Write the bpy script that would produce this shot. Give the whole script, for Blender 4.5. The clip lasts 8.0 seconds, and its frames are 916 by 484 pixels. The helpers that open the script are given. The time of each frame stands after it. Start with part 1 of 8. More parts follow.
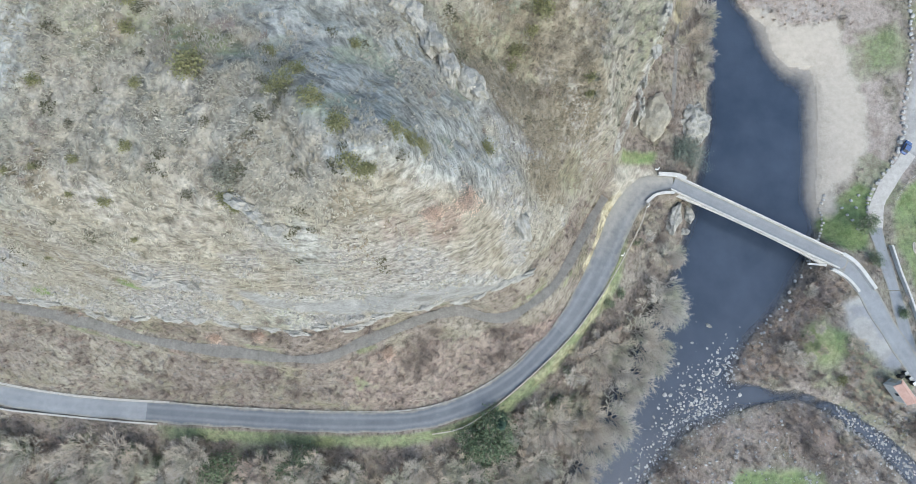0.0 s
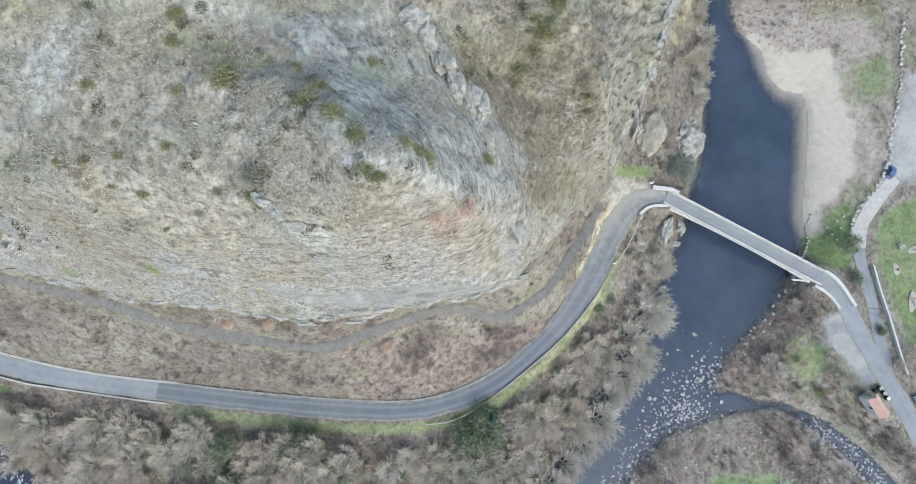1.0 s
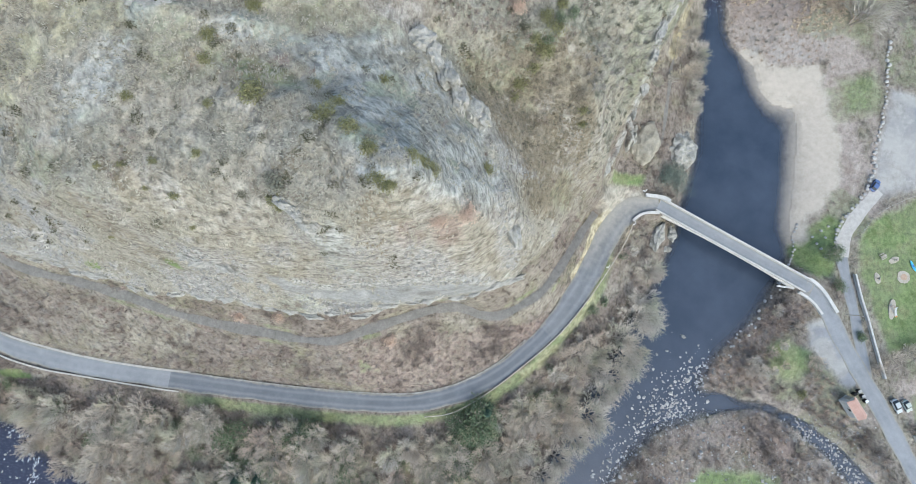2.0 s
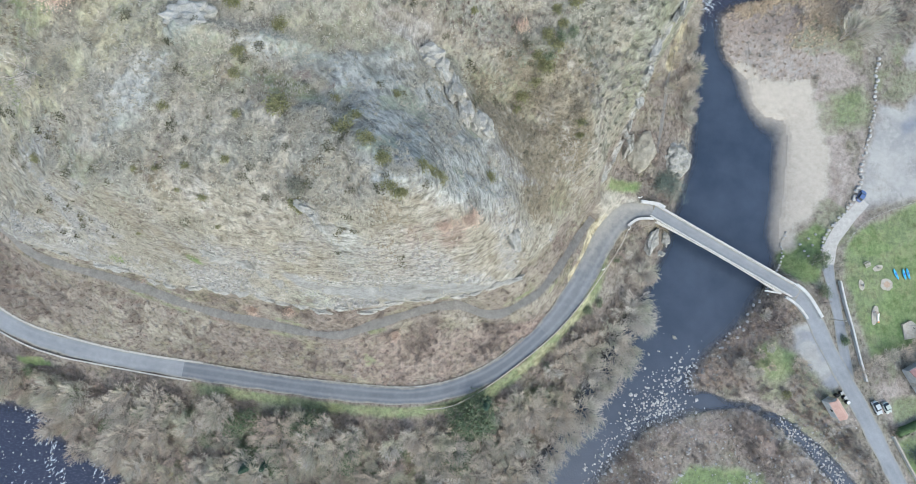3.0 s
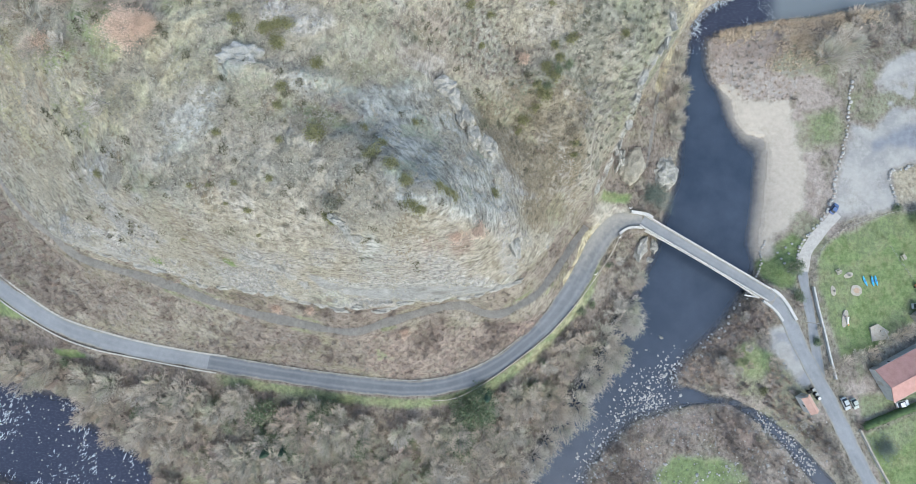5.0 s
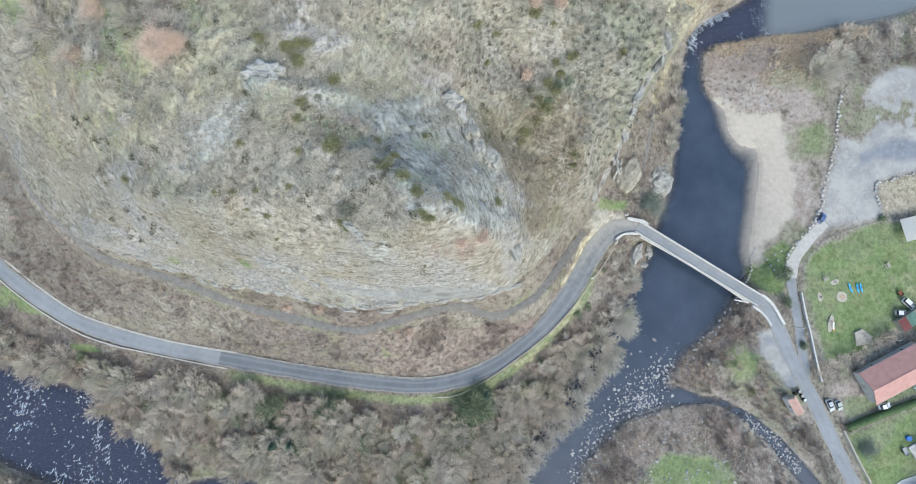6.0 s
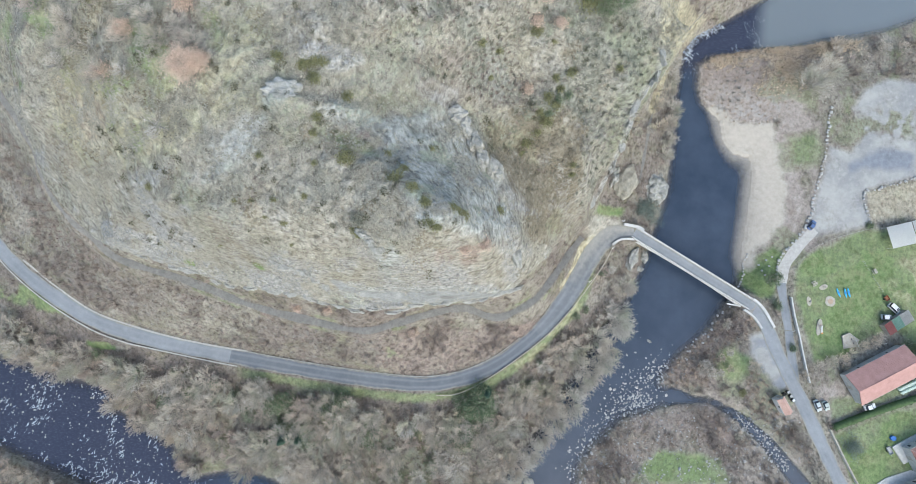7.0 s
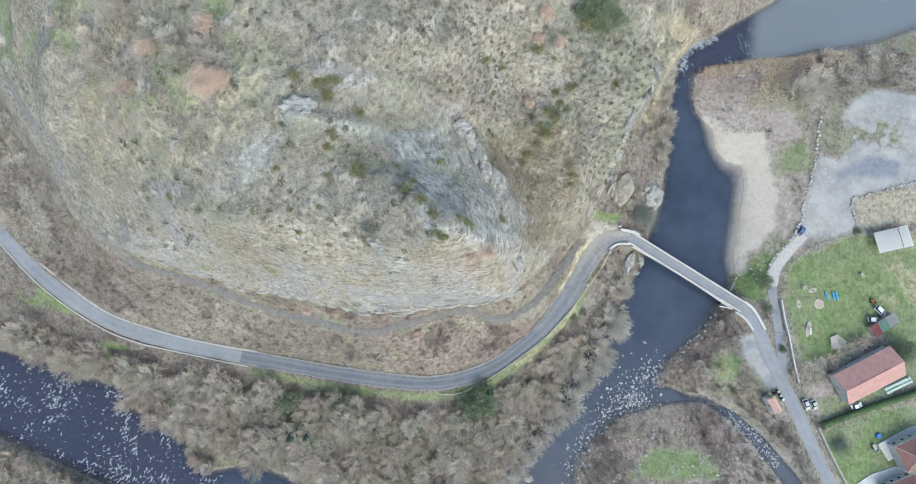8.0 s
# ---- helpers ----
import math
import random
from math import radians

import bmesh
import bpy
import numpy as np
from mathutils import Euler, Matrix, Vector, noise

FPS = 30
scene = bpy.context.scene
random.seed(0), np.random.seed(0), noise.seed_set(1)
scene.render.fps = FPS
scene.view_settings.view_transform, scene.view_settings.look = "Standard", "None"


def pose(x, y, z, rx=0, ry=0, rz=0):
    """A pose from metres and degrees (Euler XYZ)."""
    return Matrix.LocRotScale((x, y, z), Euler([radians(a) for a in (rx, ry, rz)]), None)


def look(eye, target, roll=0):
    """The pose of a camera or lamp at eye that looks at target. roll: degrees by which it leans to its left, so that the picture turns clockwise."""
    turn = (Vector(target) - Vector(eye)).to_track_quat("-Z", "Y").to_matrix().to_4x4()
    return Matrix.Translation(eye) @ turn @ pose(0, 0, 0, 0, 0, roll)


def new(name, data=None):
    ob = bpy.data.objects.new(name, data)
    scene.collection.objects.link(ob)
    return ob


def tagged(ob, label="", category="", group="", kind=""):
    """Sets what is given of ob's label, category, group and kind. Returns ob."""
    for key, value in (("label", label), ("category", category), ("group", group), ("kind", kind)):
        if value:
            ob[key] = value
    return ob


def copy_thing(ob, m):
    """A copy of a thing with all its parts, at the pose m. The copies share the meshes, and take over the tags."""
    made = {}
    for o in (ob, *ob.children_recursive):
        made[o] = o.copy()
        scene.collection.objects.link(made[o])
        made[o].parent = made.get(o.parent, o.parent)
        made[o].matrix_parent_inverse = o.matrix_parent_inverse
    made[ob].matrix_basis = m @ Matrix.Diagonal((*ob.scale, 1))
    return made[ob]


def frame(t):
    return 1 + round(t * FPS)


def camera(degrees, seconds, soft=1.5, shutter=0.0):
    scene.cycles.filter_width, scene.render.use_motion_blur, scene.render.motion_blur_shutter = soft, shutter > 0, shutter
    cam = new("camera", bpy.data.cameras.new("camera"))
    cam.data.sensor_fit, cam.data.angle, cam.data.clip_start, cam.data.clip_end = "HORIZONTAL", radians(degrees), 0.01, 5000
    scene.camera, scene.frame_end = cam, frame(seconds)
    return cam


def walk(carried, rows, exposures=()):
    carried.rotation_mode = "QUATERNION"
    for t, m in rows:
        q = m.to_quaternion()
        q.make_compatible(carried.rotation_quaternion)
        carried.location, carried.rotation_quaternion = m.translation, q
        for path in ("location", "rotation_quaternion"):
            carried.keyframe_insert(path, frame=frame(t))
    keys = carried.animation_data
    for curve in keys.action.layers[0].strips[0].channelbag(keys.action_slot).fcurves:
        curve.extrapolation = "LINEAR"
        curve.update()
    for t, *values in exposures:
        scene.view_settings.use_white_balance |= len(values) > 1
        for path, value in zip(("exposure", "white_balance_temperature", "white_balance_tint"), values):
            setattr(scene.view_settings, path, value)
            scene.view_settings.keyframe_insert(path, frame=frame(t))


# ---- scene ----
cam = camera(89.8, 8.0, soft=0.5)
PATH = [
    (0, (-0.17, 0.05, 127.984), (-0.171, 0.232, 125.992), 0.2),
    (0.5, (0.061, -0.19, 131.001), (0.055, -0.005, 129.009), -0.1),
    (1, (0.267, -0.343, 134.227), (0.256, -0.156, 132.236), -0.3),
    (1.5, (0.384, -0.472, 137.246), (0.371, -0.283, 135.254), -0.3),
    (3, (-0.252, -0.769, 146.446), (-0.269, -0.582, 144.454), 0.1),
    (3.5, (-0.627, -0.888, 149.372), (-0.644, -0.699, 147.381), 0.2),
    (4, (-1.103, -0.803, 152.478), (-1.121, -0.614, 150.487), 0.4),
    (4.5, (-1.594, -0.761, 155.38), (-1.609, -0.57, 153.389), 1.2),
    (6, (-3.697, -0.191, 164.669), (-3.702, 0.002, 162.678), 5.1),
    (6.5, (-4.27, 0.151, 167.53), (-4.274, 0.343, 165.539), 5.6),
    (7, (-4.934, 0.719, 170.668), (-4.937, 0.909, 168.677), 6.1),
    (7.5, (-5.65, 1.257, 173.632), (-5.651, 1.446, 171.641), 6.8),
    (8, (-6.58, 1.874, 176.732), (-6.577, 2.062, 174.741), 8.0),
]
walk(cam, [(t, look(eye, target, roll)) for t, eye, target, roll in PATH], exposures=[(0.0, 0.5, 5930, 0), (8.0, 0.5, 5930, 0)])
SKY, SUN = 0.214, 0.31
# ---------------------------------------------------------------- light
SUN_AT = (0.40, -0.60, 0.69)          # towards the bright part of the cloud
world = bpy.data.worlds.new("overcast_sky")
scene.world = world
world.use_nodes = True
wn, wl = world.node_tree.nodes, world.node_tree.links
sky = wn.new("ShaderNodeTexSky")
sky.sky_type = 'NISHITA'
sky.sun_disc = False
sky.sun_elevation = radians(43.7)
sky.sun_rotation = radians(146)
sky.air_density, sky.dust_density, sky.ozone_density = 1.0, 4.0, 1.0
wl.new(sky.outputs[0], wn["Background"].inputs[0])
wn["Background"].inputs[1].default_value = SKY
sun = new("sun", bpy.data.lights.new("sun", "SUN"))
sun.data.energy, sun.data.angle, sun.data.color = SUN, radians(20), (1.0, 0.985, 0.96)
sun.matrix_world = look((0, 0, 300), Vector((0, 0, 300)) - Vector(SUN_AT))


# ---------------------------------------------------------------- small tools
def table(seed):
    return np.random.RandomState(seed).rand(256, 256)


TABLES = [table(s) for s in range(8)]


def vnoise(x, y, size, seed=0):
    """Smooth value noise, 0 to 1, with cells of that size in metres."""
    T = TABLES[seed % 8].ravel()
    u, v = np.asarray(x) / size + 37.3 * seed, np.asarray(y) / size + 11.7 * seed
    i, j = np.floor(u).astype(int), np.floor(v).astype(int)
    a, b = u - i, v - j
    a, b = a * a * (3 - 2 * a), b * b * (3 - 2 * b)
    i0, i1, j0, j1 = (i & 255) << 8, ((i + 1) & 255) << 8, j & 255, (j + 1) & 255
    low, high = T.take(i0 + j0), T.take(i0 + j1)
    low = low + (T.take(i1 + j0) - low) * a
    high = high + (T.take(i1 + j1) - high) * a
    return low + (high - low) * b


def fbm(x, y, size, seed=0, octaves=4):
    x, y = np.asarray(x, float), np.asarray(y, float)
    total, amp, norm = 0.0, 1.0, 0.0
    for o in range(octaves):
        c, s = math.cos(0.6 + 1.1 * o + seed), math.sin(0.6 + 1.1 * o + seed)
        total = total + amp * vnoise(c * x - s * y, s * x + c * y, size / 2 ** o, seed + o)
        norm, amp = norm + amp, amp * 0.5
    return total / norm


def smooth(e0, e1, v):
    t = np.clip((v - e0) / (e1 - e0), 0, 1)
    return t * t * (3 - 2 * t)


def curve_points(pts, step=2.0):
    """A smooth line through the points (Catmull-Rom), about one point every step metres."""
    P = np.array(pts, float)
    P = np.vstack([2 * P[0] - P[1], P, 2 * P[-1] - P[-2]])
    out = []
    for k in range(1, len(P) - 2):
        n = max(2, int(np.linalg.norm(P[k + 1] - P[k]) / step))
        for t in np.arange(n) / n:
            a, b, c, d = P[k - 1], P[k], P[k + 1], P[k + 2]
            out.append(0.5 * (2 * b + (c - a) * t + (2 * a - 5 * b + 4 * c - d) * t * t + (3 * b - a - 3 * c + d) * t ** 3))
    out.append(P[-2])
    return np.array(out)


def near_line(x, y, line):
    """Distance from each place to a line of points, and the line's further columns at the nearest place."""
    best, val = np.full(np.shape(x), 1e9), np.zeros(np.shape(x))
    for a, b in zip(line[:-1], line[1:]):
        d = b[:2] - a[:2]
        L = max(1e-9, d @ d)
        t = np.clip(((x - a[0]) * d[0] + (y - a[1]) * d[1]) / L, 0, 1)
        r = np.hypot(x - a[0] - t * d[0], y - a[1] - t * d[1])
        hit = r < best
        best = np.where(hit, r, best)
        if len(a) > 2:
            val = np.where(hit, a[2] + t * (b[2] - a[2]), val)
    return best, val


def inside(x, y, poly):
    odd = np.zeros(np.shape(x), bool)
    for (ax, ay), (bx, by) in zip(poly, poly[1:] + poly[:1]):
        cross = (ay > y) != (by > y)
        with np.errstate(divide="ignore", invalid="ignore"):
            odd ^= cross & (x < (bx - ax) * (y - ay) / (by - ay + 1e-12) + ax)
    return odd


def depth_in(x, y, poly):
    """Metres inside the outline (minus: outside)."""
    x, y = np.broadcast_arrays(np.asarray(x, float), np.asarray(y, float))
    (x0, y0), (x1, y1) = np.min(poly, 0) - 14, np.max(poly, 0) + 14
    near = (x > x0) & (x < x1) & (y > y0) & (y < y1)
    out = np.full(x.shape, -14.0)
    d, _ = near_line(x[near], y[near], np.array(poly + poly[:1], float))
    out[near] = np.where(inside(x[near], y[near], poly), d, -d)
    return out


def mesh_of(name, verts, faces, mats, smooth_faces=False, index=None):
    me = bpy.data.meshes.new(name)
    me.from_pydata(verts, [], faces)
    for m in mats if isinstance(mats, (list, tuple)) else [mats]:
        me.materials.append(m)
    if index is not None:
        me.polygons.foreach_set("material_index", np.asarray(index, np.int32))
    if smooth_faces:
        me.polygons.foreach_set("use_smooth", np.ones(len(me.polygons), bool))
    me.update()
    return me


def tri_mesh(name, V, mat, k=3):
    """A mesh of loose k-cornered faces from an array of n x k x 3 corners."""
    V = np.asarray(V, np.float32).reshape(-1, k, 3)
    n = len(V)
    me = bpy.data.meshes.new(name)
    me.vertices.add(n * k)
    me.vertices.foreach_set("co", V.ravel())
    me.loops.add(n * k)
    me.loops.foreach_set("vertex_index", np.arange(n * k, dtype=np.int32))
    me.polygons.add(n)
    me.polygons.foreach_set("loop_start", np.arange(0, n * k, k, dtype=np.int32))
    me.materials.append(mat)
    me.update(calc_edges=True)
    return me


def part(name, data, parent, label="", m=None):
    """Links a mesh, or a bmesh's mesh, as one object under a thing or a part."""
    ob = new(name, data)
    ob.parent = parent
    if m is not None:
        ob.matrix_basis = m
    if label:
        ob["label"] = label
    return ob


def box_data(name, mat, sx, sy, sz, bevel=0.02, taper=1.0, z0=0.0):
    """A bevelled box, standing on z0, its top narrowed by taper."""
    bm = bmesh.new()
    bmesh.ops.create_cube(bm, size=1)
    for v in bm.verts:
        k = taper if v.co.z > 0 else 1.0
        v.co = Vector((v.co.x * sx * k, v.co.y * sy * k, (v.co.z + 0.5) * sz + z0))
    if bevel:
        bmesh.ops.bevel(bm, geom=bm.edges[:], offset=bevel, segments=1, affect='EDGES')
    return done(bm, name, mat)


def done(bm, name, mat):
    me = bpy.data.meshes.new(name)
    bm.normal_update()
    bm.to_mesh(me)
    bm.free()
    for m in mat if isinstance(mat, (list, tuple)) else [mat]:
        me.materials.append(m)
    return me


# ---------------------------------------------------------------- materials
class Mat:
    """A node material with a Principled surface and short ways to noise, ramps and bump."""

    def __init__(self, name, rough=0.9, metal=0.0, spec=0.3):
        self.m = bpy.data.materials.new(name)
        self.m.use_nodes = True
        self.t = self.m.node_tree
        self.b = self.t.nodes["Principled BSDF"]
        self.b.inputs["Roughness"].default_value = rough
        self.b.inputs["Metallic"].default_value = metal
        self.b.inputs["Specular IOR Level"].default_value = spec
        self.geo = self.t.nodes.new("ShaderNodeNewGeometry")

    def node(self, kind):
        return self.t.nodes.new(kind)

    def link(self, a, b):
        self.t.links.new(a, b)

    def noise(self, size, detail=4, rough=0.6, stretch=None, own=False):
        n = self.node("ShaderNodeTexNoise")
        n.inputs["Scale"].default_value = 1.0 / size
        n.inputs["Detail"].default_value = detail
        n.inputs["Roughness"].default_value = rough
        src = self.geo.outputs["Position"]
        if own:
            src = self.node("ShaderNodeTexCoord").outputs["Object"]
        if stretch:
            mp = self.node("ShaderNodeMapping")
            mp.inputs["Scale"].default_value = stretch
            self.link(src, mp.inputs[0])
            src = mp.outputs[0]
        self.link(src, n.inputs["Vector"])
        return n.outputs["Fac"]

    def ramp(self, fac, stops):
        r = self.node("ShaderNodeValToRGB")
        e = r.color_ramp.elements
        while len(e) < len(stops):
            e.new(0.5)
        for k, (p, c) in zip(e, stops):
            k.position = p
            k.color = (*c, 1) if hasattr(c, "__len__") else (c, c, c, 1)
        self.link(fac, r.inputs[0])
        return r.outputs[0]

    def mix(self, fac, a, b, kind="MIX"):
        x = self.node("ShaderNodeMix")
        x.data_type, x.blend_type = "RGBA", kind
        for s, v in ((x.inputs[0], fac), (x.inputs[6], a), (x.inputs[7], b)):
            if hasattr(v, "links"):
                self.link(v, s)
            elif hasattr(v, "__len__"):
                s.default_value = (*v, 1)
            else:
                s.default_value = v
        return x.outputs[2]

    def math(self, op, a, b=0.0):
        x = self.node("ShaderNodeMath")
        x.operation = op
        for s, v in ((x.inputs[0], a), (x.inputs[1], b)):
            if hasattr(v, "links"):
                self.link(v, s)
            else:
                s.default_value = v
        return x.outputs[0]

    def attr(self, name):
        a = self.node("ShaderNodeAttribute")
        a.attribute_name = name
        return a.outputs["Fac"]

    def colour(self, c):
        if hasattr(c, "links"):
            self.link(c, self.b.inputs["Base Color"])
        else:
            self.b.inputs["Base Color"].default_value = (*c, 1)
        return self

    def bump(self, height, strength=0.5, dist=0.1):
        x = self.node("ShaderNodeBump")
        x.inputs["Strength"].default_value = strength
        x.inputs["Distance"].default_value = dist
        self.link(height, x.inputs["Height"])
        self.link(x.outputs[0], self.b.inputs["Normal"])
        return self


def vary(name, a, b, size=0.6, rough=0.85, metal=0.0, spec=0.3, fine=None, bump=0.3, island=False, amount=0.35, own=False):
    """A surface between two colours, with coarse patches, fine grain and relief; island: each loose piece its own shade."""
    m = Mat(name, rough, metal, spec)
    n1, n2 = m.noise(size, 4, own=own), m.noise(fine or size / 8, 3, own=own)
    c = m.mix(m.ramp(n1, [(0.3, 0.0), (0.7, 1.0)]), a, b)
    c = m.mix(amount, c, m.ramp(n2, [(0.3, 0.35), (0.7, 1.0)]), "MULTIPLY")
    if island:
        r = m.geo.outputs["Random Per Island"]
        c = m.mix(0.75, c, m.ramp(r, [(0.0, 0.5), (0.5, 0.85), (1.0, 1.0)]), "MULTIPLY")
    m.colour(c)
    if bump:
        m.bump(n2, bump, size * 0.1)
    return m.m


def ground_material():
    m = Mat("ground_cover", 0.95, 0, 0.15)
    big, mid, fine = m.noise(9, 5), m.noise(1.6, 4), m.noise(0.34, 2, 0.6)
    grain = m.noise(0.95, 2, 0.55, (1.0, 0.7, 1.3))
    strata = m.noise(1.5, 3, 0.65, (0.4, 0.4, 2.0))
    dry = m.mix(m.ramp(mid, [(0.35, 0.0), (0.65, 1.0)]), (0.275, 0.252, 0.207), (0.395, 0.37, 0.312))
    dry = m.mix(m.ramp(big, [(0.45, 0.0), (0.7, 0.5)]), dry, (0.275, 0.262, 0.195))
    rock = m.mix(m.ramp(mid, [(0.3, 0.0), (0.62, 1.0)]), (0.285, 0.274, 0.255), (0.40, 0.385, 0.36))
    rock = m.mix(m.ramp(fine, [(0.55, 0.0), (0.75, 0.8)]), rock, (0.45, 0.45, 0.425))
    scrub = m.mix(m.ramp(mid, [(0.3, 0.0), (0.7, 1.0)]), (0.17, 0.145, 0.125), (0.285, 0.25, 0.218))
    scrub = m.mix(m.ramp(big, [(0.5, 0.0), (0.72, 0.7)]), scrub, (0.24, 0.235, 0.15))
    green = m.mix(m.ramp(mid, [(0.3, 0.0), (0.7, 1.0)]), (0.14, 0.20, 0.08), (0.24, 0.30, 0.14))
    green = m.mix(m.ramp(m.noise(5.5, 5, 0.65), [(0.48, 0.0), (0.7, 0.5)]), green, (0.33, 0.315, 0.19))
    sand = m.mix(m.ramp(mid, [(0.3, 0.0), (0.7, 1.0)]), (0.43, 0.388, 0.333), (0.505, 0.46, 0.398))
    soil = m.mix(m.ramp(mid, [(0.3, 0.0), (0.7, 1.0)]), (0.325, 0.28, 0.245), (0.44, 0.39, 0.35))
    gravel = m.mix(m.ramp(big, [(0.35, 0.0), (0.62, 1.0)]), (0.29, 0.29, 0.288), (0.41, 0.40, 0.38))
    gravel = m.mix(m.ramp(mid, [(0.5, 0.0), (0.75, 0.5)]), gravel, (0.47, 0.455, 0.43))
    yellow = m.mix(m.ramp(mid, [(0.3, 0.0), (0.7, 1.0)]), (0.36, 0.315, 0.20), (0.55, 0.50, 0.36))
    fern = m.mix(m.ramp(mid, [(0.3, 0.0), (0.7, 1.0)]), (0.185, 0.165, 0.125), (0.31, 0.278, 0.218))
    pale = m.mix(m.ramp(mid, [(0.3, 0.0), (0.6, 1.0)]), (0.30, 0.295, 0.28), (0.43, 0.425, 0.40))
    slate = m.mix(m.ramp(mid, [(0.32, 0.0), (0.62, 1.0)]), (0.325, 0.327, 0.302), (0.415, 0.416, 0.39))
    slate = m.mix(m.ramp(big, [(0.5, 0.0), (0.7, 0.6)]), slate, (0.32, 0.325, 0.275))
    slab = m.mix(m.ramp(m.noise(2.4, 4, 0.7, (1.0, 0.5, 1.8)), [(0.3, 0.0), (0.65, 1.0)]), (0.225, 0.228, 0.225), (0.325, 0.326, 0.318))
    rust = m.mix(m.ramp(mid, [(0.3, 0.0), (0.7, 1.0)]), (0.225, 0.18, 0.155), (0.345, 0.28, 0.24))
    sage = m.mix(m.ramp(mid, [(0.3, 0.0), (0.7, 1.0)]), (0.18, 0.18, 0.145), (0.29, 0.285, 0.24))
    wet = m.mix(m.ramp(mid, [(0.3, 0.0), (0.7, 1.0)]), (0.195, 0.21, 0.24), (0.265, 0.28, 0.31))
    c = dry
    for name, col, edge in (("fern", fern, 0.6), ("scrub", scrub, 0.5), ("soil", soil, 0.7), ("sage", sage, 0.9), ("rust", rust, 0.7), ("rock", rock, 0.6), ("pale", pale, 0.6), ("slate", slate, 0.6), ("slab", slab, 0.35), ("green", green, 0.5), ("yellow", yellow, 0.5), ("sand", sand, 0.3), ("gravel", gravel, 0.3), ("wet", wet, 0.4)):
        a = m.math("ADD", m.attr(name), m.math("MULTIPLY", m.math("SUBTRACT", mid, 0.5), edge))
        c = m.mix(m.ramp(a, [(0.2, 0.0), (0.8, 1.0)]), c, col)
    tame = m.math("SUBTRACT", 1.0, m.math("MULTIPLY", m.math("MAXIMUM", m.attr("gravel"), m.attr("sand")), 0.8))
    c = m.mix(m.math("MULTIPLY", tame, 0.5), c, m.ramp(fine, [(0.25, 0.5), (0.7, 1.1)]), "MULTIPLY")
    mott = m.noise(3.6, 5, 0.65)
    c = m.mix(m.math("MULTIPLY", tame, m.ramp(mott, [(0.50, 0.0), (0.68, 0.55)])), c, m.mix(0.6, c, (0.70, 0.62, 0.52), "MULTIPLY"))
    c = m.mix(m.math("MULTIPLY", tame, 0.6), c, m.ramp(mott, [(0.30, 1.12), (0.5, 0.98), (0.66, 0.72)]), "MULTIPLY")
    # tussocks and flakes of stone: lows darker, highs paler, on wild ground alone
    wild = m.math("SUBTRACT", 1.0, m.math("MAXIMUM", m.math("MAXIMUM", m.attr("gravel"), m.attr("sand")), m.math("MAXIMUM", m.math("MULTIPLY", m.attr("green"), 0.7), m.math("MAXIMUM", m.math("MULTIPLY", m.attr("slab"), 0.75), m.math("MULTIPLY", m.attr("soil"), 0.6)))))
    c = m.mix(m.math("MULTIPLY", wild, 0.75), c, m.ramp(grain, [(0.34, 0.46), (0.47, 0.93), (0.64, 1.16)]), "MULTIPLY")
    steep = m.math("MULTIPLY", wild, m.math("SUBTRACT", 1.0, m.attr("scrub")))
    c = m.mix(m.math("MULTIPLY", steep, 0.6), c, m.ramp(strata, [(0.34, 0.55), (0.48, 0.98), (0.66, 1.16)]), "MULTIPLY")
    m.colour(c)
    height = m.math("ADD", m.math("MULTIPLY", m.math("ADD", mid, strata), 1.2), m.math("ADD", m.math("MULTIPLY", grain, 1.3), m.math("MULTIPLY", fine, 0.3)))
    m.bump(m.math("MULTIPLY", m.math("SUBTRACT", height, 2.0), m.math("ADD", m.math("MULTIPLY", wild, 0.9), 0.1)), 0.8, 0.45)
    return m.m


def asphalt_material(name, lo, hi):
    """Worn asphalt: paler wheel tracks along the carriageway, dusty margins, patches and grain."""
    m = Mat(name, 0.85, 0, 0.3)
    fine, mid, big = m.noise(0.16, 3, 0.7), m.noise(1.5, 4), m.noise(9, 4)
    c = m.mix(m.ramp(big, [(0.35, 0.0), (0.65, 1.0)]), lo, hi)
    across = m.math("ABSOLUTE", m.attr("across"))
    track = m.math("ABSOLUTE", m.math("SUBTRACT", across, 0.45))
    c = m.mix(m.ramp(track, [(0.03, 0.30), (0.26, 0.0)]), c, (0.36, 0.37, 0.38))
    dust = m.math("ADD", m.attr("dust"), m.math("MULTIPLY", m.math("SUBTRACT", mid, 0.5), 0.9))
    c = m.mix(m.ramp(dust, [(0.1, 0.0), (1.1, 0.85)]), c, (0.40, 0.375, 0.33))
    rim = m.math("ADD", across, m.math("MULTIPLY", m.math("SUBTRACT", mid, 0.5), 0.45))
    c = m.mix(m.ramp(rim, [(0.74, 0.0), (1.04, 0.85)]), c, (0.335, 0.315, 0.27))
    c = m.mix(0.45, c, m.ramp(mid, [(0.25, 0.65), (0.7, 1.0)]), "MULTIPLY")
    c = m.mix(0.35, c, m.ramp(fine, [(0.25, 0.5), (0.7, 1.0)]), "MULTIPLY")
    m.colour(c)
    m.bump(fine, 0.3, 0.02)
    return m.m


